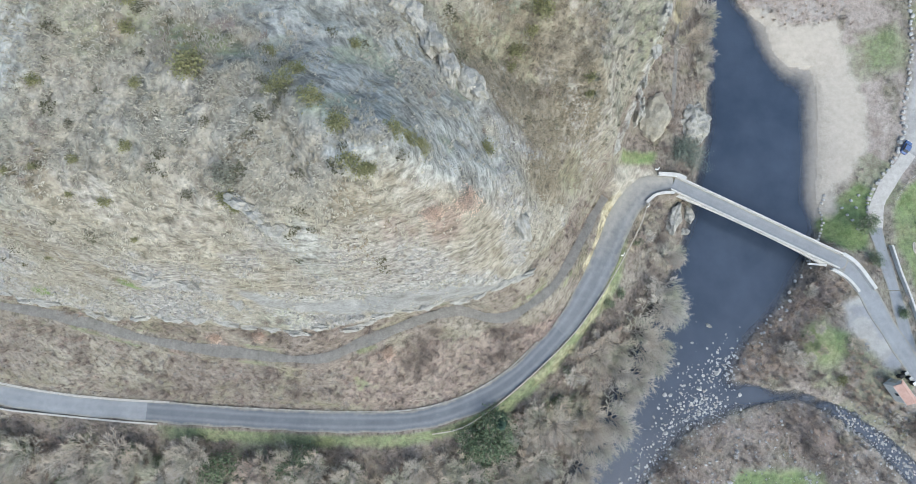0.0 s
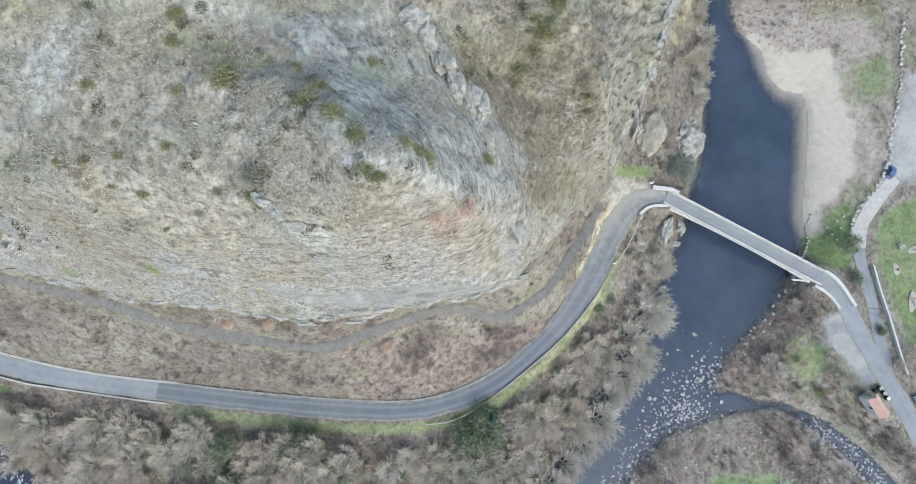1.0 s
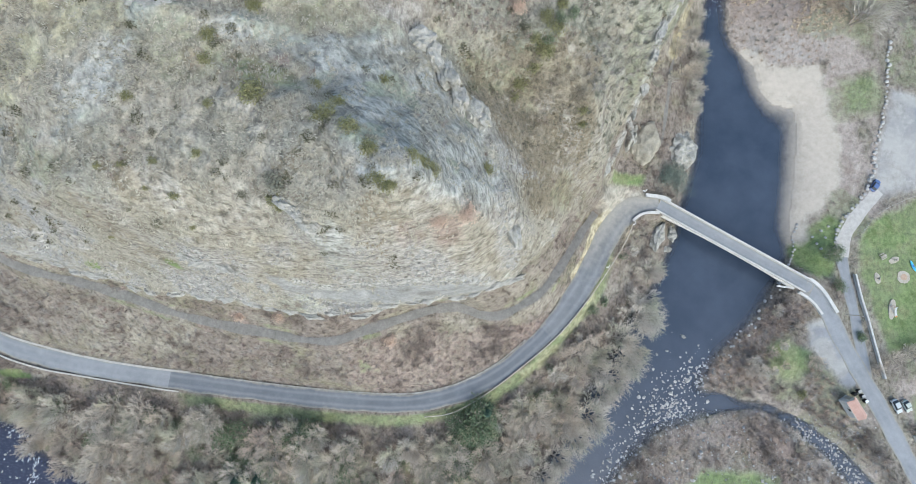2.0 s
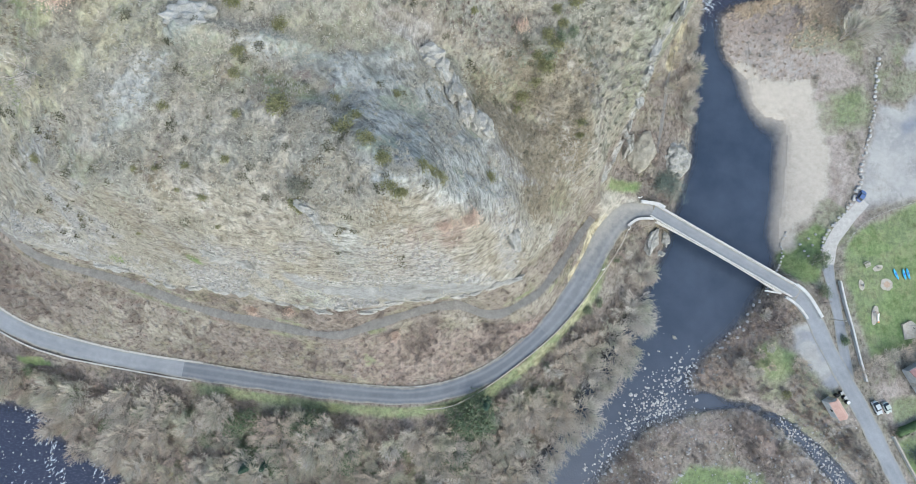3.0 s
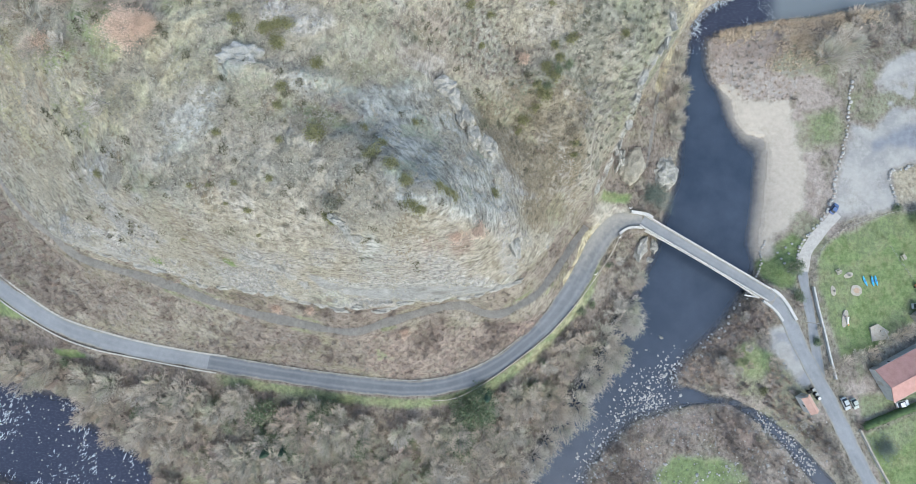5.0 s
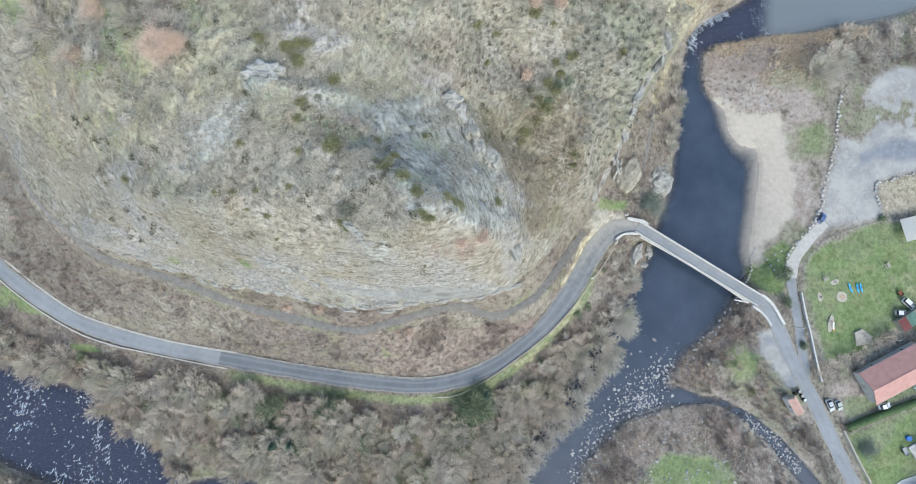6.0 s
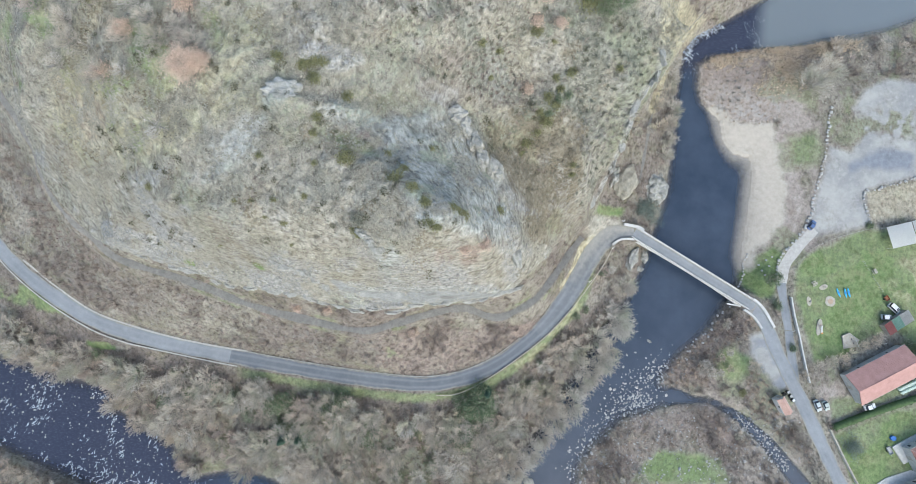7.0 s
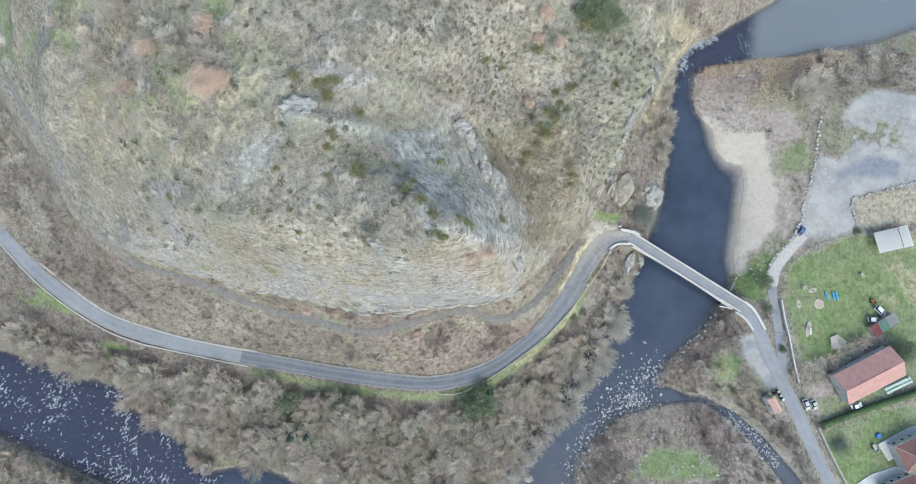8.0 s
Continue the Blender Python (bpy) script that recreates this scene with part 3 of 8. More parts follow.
PARKING = [(129.6, 70.5), (138.2, 68.4), (141.3, 77.1), (137.5, 86.1), (141.8, 93.9), (150.9, 99.9), (176, 100), (178, 64), (159.2, 60.6), (143.5, 53.9), (146.3, 41.7), (130.6, 36.3), (124, 33.6), (120.8, 34.6), (123.4, 41), (125.0, 49.5), (126.8, 57), (128.2, 64)]
ENCLOSURE = [(143.5, 53.9), (162.7, 61), (178, 62), (178, 48.5), (146.2, 42.3)]
LAWN = [(118.4, 13.5), (118.7, 21.3), (123.9, 28.6), (141.4, 38.7), (152.6, 41.3), (180, 44), (180, -1), (160.8, 0), (154, 4.7), (141, -2.4), (138.9, -5.9), (126, -11.1)]
BANK = [(99.7, 18.9), (103.2, 23.8), (110.7, 29.3), (114.2, 27.5), (112.5, 18.3), (110.8, 9.2), (106.3, 9.8), (101.1, 11.3)]
GARDEN = [(133.6, -34.8), (151.6, -25.3), (180, -16), (180, -60), (150, -62), (141.9, -51.9)]
ISLAND_GREEN = [(69.3, -52.9), (75.1, -47.7), (85.4, -47.2), (97.2, -48.0), (101.6, -56.5), (64.8, -61.0)]
PAD = [(102.4, -3.8), (107.9, -0.9), (113.0, -8.2), (117.7, -18.9), (114.6, -22.0), (109.2, -16.9), (103.8, -10.4)]
TURNOUT = [(37.4, 26.6), (41.2, 32.1), (52.7, 32.2), (55.8, 29), (51, 27.3), (46.2, 24.9), (41.5, 20.5)]
SHINGLE = [(80.3, 97.0), (90.2, 100.0), (102.4, 103.6), (125.5, 111.0), (122.5, 102.2), (119.1, 89.6), (113.9, 82.0), (105.7, 76.1), (89.6, 75.4), (86.6, 78.1), (82.1, 82.3)]
GRASSY = [(113.5, 72.3), (125.1, 75.9), (128.0, 67.5), (125.6, 60.8), (114.8, 59.2)]
PUDDLE = [(136.0, 63.9), (145.0, 70.0), (153.7, 72.9), (162.2, 71.2), (162.4, 63.1), (151.9, 62.5), (143.0, 62.5), (137.7, 60.0)]
LOT_GRASS = [(129.6, 72.3), (134.7, 80.9), (146.6, 85.8), (161.8, 90.5), (162.1, 76.2), (147.0, 76.0), (136.2, 71.2)]
LOT_SAND = [(134.1, 43.1), (140.4, 50.3), (144.1, 45.2), (137.7, 40.0)]
MOSSY = [(91.7, -15.4), (98.5, -8.1), (102.9, -17.9), (102.6, -27.1), (95.7, -28.1)]
ISLAND_STONY = [(88.3, -31.7), (101.5, -34.3), (113.9, -45.2), (109.3, -50.4), (100.4, -44.3), (92.6, -39.1)]
YARD = [(128.8, -18.6), (136.0, -15.3), (140.0, -23.3), (133.4, -30.5), (129.1, -27.0)]
RUST_BANK = [(73.9, -22.0), (79.6, -12.9), (87.6, -4.5), (95.2, 1.9), (103.4, 3.1), (103.8, -1.0), (97.0, -7.3), (90.7, -15.5), (91.9, -24.9), (84.5, -24.8)]
# the hill's own patches
SLATE = [(-47.0, 33.6), (-41.6, 33.4), (-35.1, 34.3), (-30.5, 34.0), (-23.5, 34.2), (-9.2, 39.4), (-5.2, 36.3), (-1.4, 32.2), (2.3, 28.7), (5.1, 23.3), (8.3, 17.4), (3.3, 13.9), (-3.5, 12.7), (-10.8, 15.3), (-15.5, 16.7), (-19.4, 19.3), (-21.7, 24.5), (-23.2, 29.2), (-28.9, 31.2), (-34.6, 31.5), (-41.3, 30.8), (-47.3, 30.8)]
PALE_SLAB = [(-13.2, 14.6), (-8.4, 14.5), (-3.7, 14.3), (2.5, 14.9), (0.5, 12.6), (-5.8, 11.3), (-10.9, 11.3), (-13.7, 12.6)]
SCREE = [(-58.9, 20.6), (-54.8, 26.0), (-48.5, 30.6), (-45.7, 29.7), (-45.7, 25.1), (-48.9, 22.2), (-53.0, 18.6), (-58.7, 17.2)]
LEDGE_SCREE = [(-24.1, 8.5), (-19.5, 8.9), (-17.3, 6.7), (-15.0, 2.0), (-16.3, -0.1), (-23.5, -1.5), (-23.4, 3.6), (-24.2, 6.3)]
CLIFF = [(-36.6, -0.4), (-32.1, -2.4), (-26.3, -2.8), (-16.7, -1.8), (-7.3, -0.3), (2.1, 0.7), (7.9, 0.5), (7.2, -0.8), (-0.3, -3.1), (-10.4, -5.2), (-19.0, -5.9), (-27.4, -5.9), (-34.8, -4.8), (-37.6, -2.3)]
CLIFF_WEST = [(-119.1, 2.9), (-100.5, 3.3), (-94.3, 1.5), (-84.7, -0.9), (-79.8, -2.0), (-86.8, -3.5), (-96.1, -2.4), (-108.4, -1.1), (-117.3, 1.0)]
GULLY = [(-4.8, 41.4), (2.1, 45.8), (9.4, 48.4), (16.4, 50.4), (23.8, 48.7), (26.2, 35.2), (27.5, 24.2), (18.9, 18.1), (10.8, 15.9), (8.1, 22.8), (4.1, 31.2), (-0.6, 36.1)]
MEADOW = [(-59.1, 52.7), (-49.7, 53.2), (-48.4, 42.7), (-48.8, 35.1), (-53.0, 28.9), (-58.9, 22.7), (-66.6, 18.5), (-82.8, 17.2), (-106.6, 19.9), (-111.0, 30.6), (-110.0, 41.2), (-100.6, 46.6), (-82.7, 41.3), (-72.6, 31.7), (-62.6, 31.9), (-58.5, 41.5)]
SOFT_GREEN = [(-36.7, 29.7), (-30.9, 29.5), (-24.7, 27.3), (-22.7, 24.0), (-28.9, 25.1), (-33.8, 25.9)]
RUST_WEST = [(-106.0, 41.1), (-86.6, 39.9), (-75.5, 37.3), (-82.2, 31.7), (-85.8, 25.6), (-100.0, 25.4), (-105.8, 31.7)]
NORTH_STRAW = [(38.3, 78.6), (70.5, 112.2), (83.0, 116.6), (70.9, 99.7), (47.1, 67.9), (39.0, 67.9)]
MAUVE = [(-26.1, -17.9), (-13.7, -13.8), (1.3, -12.2), (16.8, -9.6), (22.8, -11.4), (12.4, -19.4), (-0.6, -27.9), (-18.2, -31.0), (-27.8, -28.6)]
MOSS_TRACK = [(-28.0, -15.2), (-21.2, -12.3), (-18.6, -22.2), (-22.1, -27.8), (-27.9, -23.2)]
RED_BANK = [(16.9, -10.6), (27.5, -6.8), (34.4, -3.0), (30.0, -11.5), (22.3, -16.4), (16.4, -19.0)]
GREEN_SPOT = [(41.3, 32), (42.9, 35.5), (53.2, 36.2), (53.1, 33.5), (47.6, 32.3)]


def soft_in(poly, edge=1.8):
    return smooth(-edge, edge, depth_in(X, Y, poly) + 1.6 * (fbm(X, Y, 4, 6) - 0.5))


zone = {k: np.zeros_like(Z) for k in ("rock", "scrub", "green", "sand", "gravel", "yellow", "fern", "pale", "soil", "slate", "slab", "rust", "wet", "sage")}
def ragged(poly, edge=2.0, size=5.0, rough=5.0, seed=2):
    """Inside an outline with a ragged, feathered edge: 1, outside 0."""
    out = np.zeros_like(X)
    (x0, y0), (x1, y1) = np.min(poly, 0) - 12, np.max(poly, 0) + 12
    i, j = np.searchsorted(AX, (x0, x1)), np.searchsorted(AY, (y0, y1))
    box = (slice(*i), slice(*j))
    out[box] = smooth(-edge, edge, depth_in(X[box], Y[box], poly) + rough * (fbm(X[box], Y[box], size, seed) - 0.5))
    return out


D_WEST, _ = near_line(X, Y, ROAD_WEST)
HILLY = smooth(27, 35, Z + 4 * (fbm(X, Y, 9, 6) - 0.5)) * smooth(0.5, 3, D_TRACK)
HILLY = HILLY * (1 - ragged(BELOW_FOOT, 0.5, 3, 1.6))
patch = fbm(X, Y, 13, 7)
crag = (1 - 0.9 * smooth(12, 22, X) * smooth(12, 22, Y)) * np.maximum(smooth(0.7, 1.6, STEEP) * smooth(0.5, 0.6, fbm(X * 0.55, Y * 1.5, 8, 7)), 0)
for cx, cy, rx, ry, turn in ((-4, 17, 11, 4, -25), (-24, 6, 4, 3.5, 40), (-35, 44, 7, 2.5, 5), (9, 10, 3, 6, 30), (-13, 2, 16, 4, 8), (-45, 0, 9, 3, 0), (-75, 17, 9, 5, 20)):
    c, s = math.cos(radians(turn)), math.sin(radians(turn))
    u, v = ((X - cx) * c + (Y - cy) * s) / rx, (-(X - cx) * s + (Y - cy) * c) / ry
    crag = np.maximum(crag, smooth(1.25, 0.5, np.hypot(u, v) + 0.9 * (patch - 0.5)))
zone["rock"] = HILLY * np.clip(0.7 * crag + 0.4 * smooth(0.48, 0.7, fbm(X, Y, 5, 0)), 0, 1)
gully = smooth(15, 6, near_line(X, Y, np.array([(30, 19, 0), (23, 26, 0), (17, 34, 0), (11, 42, 0), (14, 52, 0), (20, 60, 0)]))[0] + 9 * (fbm(X, Y, 11, 6) - 0.5))
zone["fern"] = HILLY * np.clip(0.95 * smooth(-4, 4, depth_in(X, Y, GULLY) + 6 * (fbm(X, Y, 8, 6) - 0.5)) * (0.6 + 0.4 * smooth(0.3, 0.6, fbm(X, Y, 6, 3))) + 0.25 * gully + 0.45 * smooth(0.52, 0.72, fbm(X, Y, 9, 4)), 0, 1)
face, _ = near_line(X, Y, np.array([(-104, 3, 0), (-90, 0, 0), (-73, -3, 0), (-55, -6, 0), (-38, -7, 0), (-21, -4.2, 0), (-6.4, -2.2, 0), (2, -1.6, 0), (9, -0.6, 0), (17, 5, 0), (27, 18, 0), (36, 30, 0), (40, 44, 0), (40, 55, 0)]))
zone["pale"] = HILLY * 0.45 * np.clip(smooth(3.0, 1.0, face + 3 * (fbm(X, Y, 6, 5) - 0.5)) + 0.6 * smooth(9, 3, face) * smooth(0.5, 0.65, fbm(X, Y, 4, 7)), 0, 1) * np.where(X > 22, 0.1 * smooth(2.4, 0.8, face), 1.0) * smooth(64, 56, Y)
zone["rock"] = np.maximum(zone["rock"], HILLY * smooth(5.5, 3, face) * smooth(0.42, 0.55, fbm(X, Y, 7, 2)) * smooth(20, 10, Y))
zone["scrub"] = np.where(D_RIVER > 0, 0.5, (1 - HILLY) * (0.45 + 0.65 * smooth(0.30, 0.6, fbm(X, Y, 8, 2))))
zone["green"] = 0.3 * HILLY * smooth(0.55, 0.7, fbm(X, Y, 20, 5)) * (1 - crag)
zone["green"] = np.maximum(zone["green"], 0.3 * HILLY * smooth(-4, 14, X) * smooth(34, 48, Y) * smooth(0.42, 0.62, fbm(X, Y, 9, 0)))
south_side = smooth(2.3, 2.6, D_WEST) * smooth(10.0, 6.5, D_WEST + 2.5 * fbm(X, Y, 5, 1)) * smooth(-2.5, -3.5, Y + 0.0 * X - np.interp(X, ROAD_WEST[:, 0], ROAD_WEST[:, 1])) * smooth(-80, -70, X) * smooth(48, 42, X)
zone["green"] = np.maximum(zone["green"], 0.6 * south_side)
zone["green"] = np.maximum(zone["green"], 0.5 * smooth(-128, -112, X) * smooth(1.2, 1.5, D_TRACK) * smooth(3.4, 2.0, D_TRACK) * smooth(0.45, 0.6, fbm(X, Y, 9, 4)))
crown = smooth(-42, -62, X) * smooth(22, 36, Y) * HILLY
zone["fern"] = np.maximum(zone["fern"], 0.25 * crown * smooth(0.40, 0.58, fbm(X, Y, 10, 2)))
zone["green"] = np.maximum(zone["green"], 0.6 * crown * smooth(0.52, 0.64, fbm(X, Y, 9, 6)))
zone["yellow"] = np.maximum(zone["yellow"], 0.45 * crown * smooth(0.45, 0.62, fbm(X, Y, 8, 1)))
meadow = smooth(0.44, 0.62, fbm(X, Y, 11, 3))


broken = smooth(0.32, 0.55, fbm(X, Y, 4.5, 1))
zone["slate"] = HILLY * np.clip(ragged(SLATE, 2.5, 6, 7) * (0.45 + 0.5 * broken) + 0.75 * ragged(SCREE, 2.5, 5, 4) + 0.8 * ragged(LEDGE_SCREE, 1.5, 4, 3) * broken, 0, 1)
zone["slab"] = np.clip(ragged(CLIFF, 0.7, 3, 1.6, 4) + 0.55 * ragged(CLIFF_WEST, 1.2, 3, 3, 4), 0, 1)
zone["slate"] = np.maximum(zone["slate"], 0.8 * ragged(PALE_SLAB, 1.5, 4, 3, 5))
zone["slate"] = np.maximum(zone["slate"], 0.9 * smooth(3.2, 1.6, np.hypot((X + 45) / 1.15, Y - 33.7) + 2 * (fbm(X, Y, 2.5, 1) - 0.5)))
for k in ("fern", "rock", "pale"):
    zone[k] *= 1 - 0.85 * np.maximum(zone["slab"], 0.5 * zone["slate"])
lip = near_line(X, Y, curve_points(CLIFF[1:7], 2.0))[0]
ridge_top = near_line(X, Y, curve_points(RIDGE_NE, 2.0))[0]
zone["pale"] = np.maximum(zone["pale"], np.maximum(smooth(0.9, 0.45, lip), 0.8 * smooth(2.0, 0.6, ridge_top + 2.5 * (fbm(X, Y, 3, 2) - 0.5))))
zone["slab"] *= smooth(0.4, 0.8, lip)
low = 1 - HILLY
DULL_TOP = [(-29.0, 42.4), (-20.4, 47.9), (-10.0, 56.7), (5.3, 61.4), (8.4, 50.1), (-6.6, 42.4), (-21.5, 36.3), (-28.6, 36.8)]
HEATH = [(20.5, 52.0), (21.1, 58.1), (16.3, 64.2), (12.6, 68.5), (27.0, 73.3), (38.2, 71.9), (41.4, 68.3), (41.1, 62.0), (38.1, 52.7), (37.3, 47.8), (37.2, 43.1), (33.9, 32.4), (28.2, 28.9), (24.0, 34.7), (24.9, 44.9)]
zone["sage"] = HILLY * np.clip(0.9 * ragged(HEATH, 4, 8, 8) * (0.35 + 0.65 * smooth(0.42, 0.56, fbm(X, Y, 5, 3))) + 0.9 * smooth(42, 54, Y) * smooth(-34, -20, X) * smooth(0.44, 0.58, fbm(X, Y, 6, 7)) + 0.5 * smooth(0.55, 0.66, fbm(X, Y, 7, 1)), 0, 1)
zone["scrub"] = np.maximum(zone["scrub"], 0.62 * ragged(DULL_TOP, 4, 7, 7) * (0.6 + 0.4 * broken))
north_of_road = Y > np.interp(X, ROAD_WEST[:, 0], ROAD_WEST[:, 1]) + 2
zone["scrub"] *= 1 - 0.4 * smooth(-45, -75, X) * north_of_road
zone["rust"] = np.clip(0.45 * low * smooth(0, 4, depth_in(X, Y, [(49.3, -57.7), (60.4, -41.2), (70.6, -33.9), (89.5, -30.6), (102.5, -37.2), (109.3, -48.5), (83.3, -46.1), (61.8, -61.4)])) + 0.55 * low * ragged(MAUVE, 3, 6, 6) + 0.75 * ragged(RED_BANK, 1.5, 4, 3) * low + 0.8 * ragged(RUST_WEST, 3, 7, 8) + 0.55 * ragged(RUST_BANK, 2, 5, 5) + 0.5 * ragged(SHINGLE, 2, 5, 4) * smooth(84, 92, Y) + 0.35 * ragged(ISLAND_STONY, 2, 5, 5) + 0.3 * low * smooth(-150, -140, X) * smooth(-62, -74, X) * smooth(0.5, 0.62, fbm(X, Y, 9, 5)), 0, 1)
for x, y, r in ((-38.3, 28, 2.0), (-26.7, 29, 1.6), (-2, 8.2, 3.0), (-7.5, 6.5, 2.6), (-68.5, 47.2, 6), (-52, -12, 2.4), (-41, -11.5, 2.0), (-62, -14.5, 2.0)):
    zone["rust"] = np.maximum(zone["rust"], 0.7 * smooth(1.3, 0.5, np.hypot(X - x, Y - y) / r + 1.2 * (fbm(X, Y, 3, 3) - 0.5)))
zone["green"] = np.maximum(zone["green"], 0.42 * ragged(MEADOW, 4, 7, 8) * (0.5 + 0.5 * smooth(0.4, 0.6, fbm(X, Y, 6, 6))) * HILLY)
zone["yellow"] = np.maximum(zone["yellow"], 0.45 * ragged(MEADOW, 5, 7, 8))
zone["green"] = np.maximum(zone["green"], 0.38 * ragged(SLATE, 2, 6, 6) * smooth(0.5, 0.62, fbm(X, Y, 4, 5)))
zone["green"] = np.maximum(zone["green"], 0.5 * ragged(SOFT_GREEN, 1.5, 4, 3))
zone["green"] = np.maximum(zone["green"], 0.5 * ragged(MOSS_TRACK, 1.5, 3, 5) * smooth(0.4, 0.6, fbm(X, Y, 3, 2)))
for x, y, rx, ry in ((-82.6, 34.5, 5.9, 2.8), (-78.5, 24.0, 3.0, 3.2), (-88, 27, 3, 2), (-56, -0.5, 1.8, 1.0), (-80, -2, 2.2, 0.9), (-125, -35, 6, 1.6)):
    zone["green"] = np.maximum(zone["green"], 0.85 * smooth(1.25, 0.6, np.hypot((X - x) / rx, (Y - y) / ry) + 0.8 * (fbm(X, Y, 2.5, 1) - 0.5)))
zone["green"] = np.maximum(zone["green"], 0.7 * ragged([(-164.2, -15.4), (-156.5, -15.7), (-146.3, -20.0), (-136.4, -22.8), (-136.8, -25.9), (-150.1, -25.6), (-163.9, -23.6)], 1.5, 4, 3) * smooth(0.3, 0.55, fbm(X, Y, 5, 2)))
zone["yellow"] = np.maximum(zone["yellow"], 0.6 * ragged(NORTH_STRAW, 2, 6, 5))
zone["green"] = np.maximum(zone["green"], 0.42 * ragged(MOSSY, 2, 5, 5))
zone["yellow"] = np.maximum(zone["yellow"], 0.3 * ragged(MOSSY, 2, 4, 5, 1))
zone["wet"] = 0.85 * ragged(PUDDLE, 2.5, 6, 5)
for poly, much in ((LAWN, 0.95), (BANK, 0.9), (GARDEN, 0.85), (ISLAND_GREEN, 0.75), (GREEN_SPOT, 1.0)):
    a = soft_in(poly)
    zone["green"] = np.maximum(zone["green"], a * (much if poly is GREEN_SPOT or poly is BANK else much * (0.75 + 0.25 * meadow)))
    zone["scrub"] *= 1 - a
zone["scrub"] *= 1 - 0.45 * smooth(96, 108, X)
yard = [(133, -30), (150, -22.5), (170, -12), (168, -2), (160, -8), (140, -21), (131, -22)]
zone["green"] = np.maximum(zone["green"], 0.6 * soft_in(yard))
zone["green"] = np.maximum(zone["green"], 0.75 * smooth(9, 3, np.hypot(X - 99, Y + 15) + 5 * (fbm(X, Y, 5, 0) - 0.5)))
zone["green"] = np.maximum(zone["green"], 0.65 * soft_in(GRASSY, 4.0))
mud = smooth(6, 2, near_line(X, Y, np.array([(116, 84, 0), (113.5, 70, 0), (115, 55, 0), (119, 44, 0), (112, 34, 0)]))[0] + 5 * (fbm(X, Y, 6, 3) - 0.5))
zone["soil"] = np.maximum(zone["soil"], mud)
woodland = smooth(-36, -40, Y - 0.4 * np.maximum(X, 0)) * (D_RIVER < 0) * smooth(60, 40, X)
zone["green"] = np.maximum(zone["green"], 0.4 * woodland * smooth(0.52, 0.66, fbm(X, Y, 12, 1)))
east = smooth(98, 104, X) * smooth(-70, -20, Y)
zone["green"] = np.maximum(zone["green"], 0.42 * east * smooth(0.52, 0.66, fbm(X, Y, 14, 6)))
zone["sand"] = np.maximum(smooth(-2.0, 2.5, depth_in(X, Y, BEACH) + 4 * (fbm(X, Y, 5, 6) - 0.5) + 1.5 * (fbm(X, Y, 1.6, 1) - 0.5) + 0.2), 0.35 * soft_in(ENCLOSURE))
zone["yellow"] = np.maximum(zone["yellow"], 0.55 * soft_in(ENCLOSURE))
zone["sand"] = np.maximum(zone["sand"], np.where((D_RIVER > 0) & (SHELF > 0), 0.6 * SHELF * smooth(13, 3, D_RIVER), 0))
strand = smooth(8, 4.5, near_line(X, Y, np.array([(101.5, 25), (102.4, 40), (103, 57), (101.8, 63), (95.5, 63.8), (91.2, 68), (89.2, 76)]))[0] + 3 * (fbm(X, Y, 4, 2) - 0.5)) * smooth(7, 2, D_RIVER) * smooth(-6, -2, D_RIVER)
zone["sand"] = np.maximum(zone["sand"], 0.85 * strand)
zone["scrub"] *= np.where(D_RIVER > 0, 1 - np.maximum(SHELF, strand), 1 - strand)
blot = fbm(X, Y, 9, 2)
zone["soil"] = np.maximum(zone["soil"], smooth(-4, 3, depth_in(X, Y, SHINGLE)))
spit = smooth(101, 105, X) * smooth(128, 124, X) * smooth(26, 32, Y) * smooth(104, 96, Y)
zone["soil"] = np.maximum(zone["soil"], 0.85 * spit * smooth(0.36, 0.55, fbm(X, Y, 6, 5)))
isle = smooth(52, 60, X) * smooth(-16, -24, Y) * (D_RIVER < 0)
zone["soil"] = np.maximum(zone["soil"], 0.5 * isle * smooth(0.42, 0.58, fbm(X, Y, 7, 4)))
zone["soil"] *= 1 - 0.9 * soft_in(BANK)
zone["gravel"] = np.maximum(smooth(-2, 3, depth_in(X, Y, PARKING) + 3 * (blot - 0.4)) * (0.75 + 0.25 * smooth(0.35, 0.55, fbm(X, Y, 7, 4))), 0.9 * soft_in(PAD))
zone["gravel"] *= 1 - 0.75 * ragged(LOT_GRASS, 3, 4, 6) * smooth(0.35, 0.55, fbm(X, Y, 3.5, 6))
zone["green"] = np.maximum(zone["green"], 0.4 * ragged(LOT_GRASS, 3, 5, 6))
zone["sand"] = np.maximum(zone["sand"], 0.8 * ragged(LOT_SAND, 1.5, 4, 3))
zone["soil"] = np.maximum(zone["soil"], 0.8 * np.maximum(ragged(YARD, 1.5, 4, 3), 0.8 * ragged(ISLAND_STONY, 2, 4, 4)))
zone["gravel"] = np.maximum(zone["gravel"], 0.4 * ragged(SHINGLE, 2, 5, 3) * smooth(0.40, 0.6, fbm(X, Y, 2.6, 3)) * smooth(98, 86, Y))
zone["wet"] = np.maximum(zone["wet"], 0.6 * ragged(PAD, 1.5, 4, 3) * smooth(0.42, 0.55, fbm(X, Y, 5, 1)))
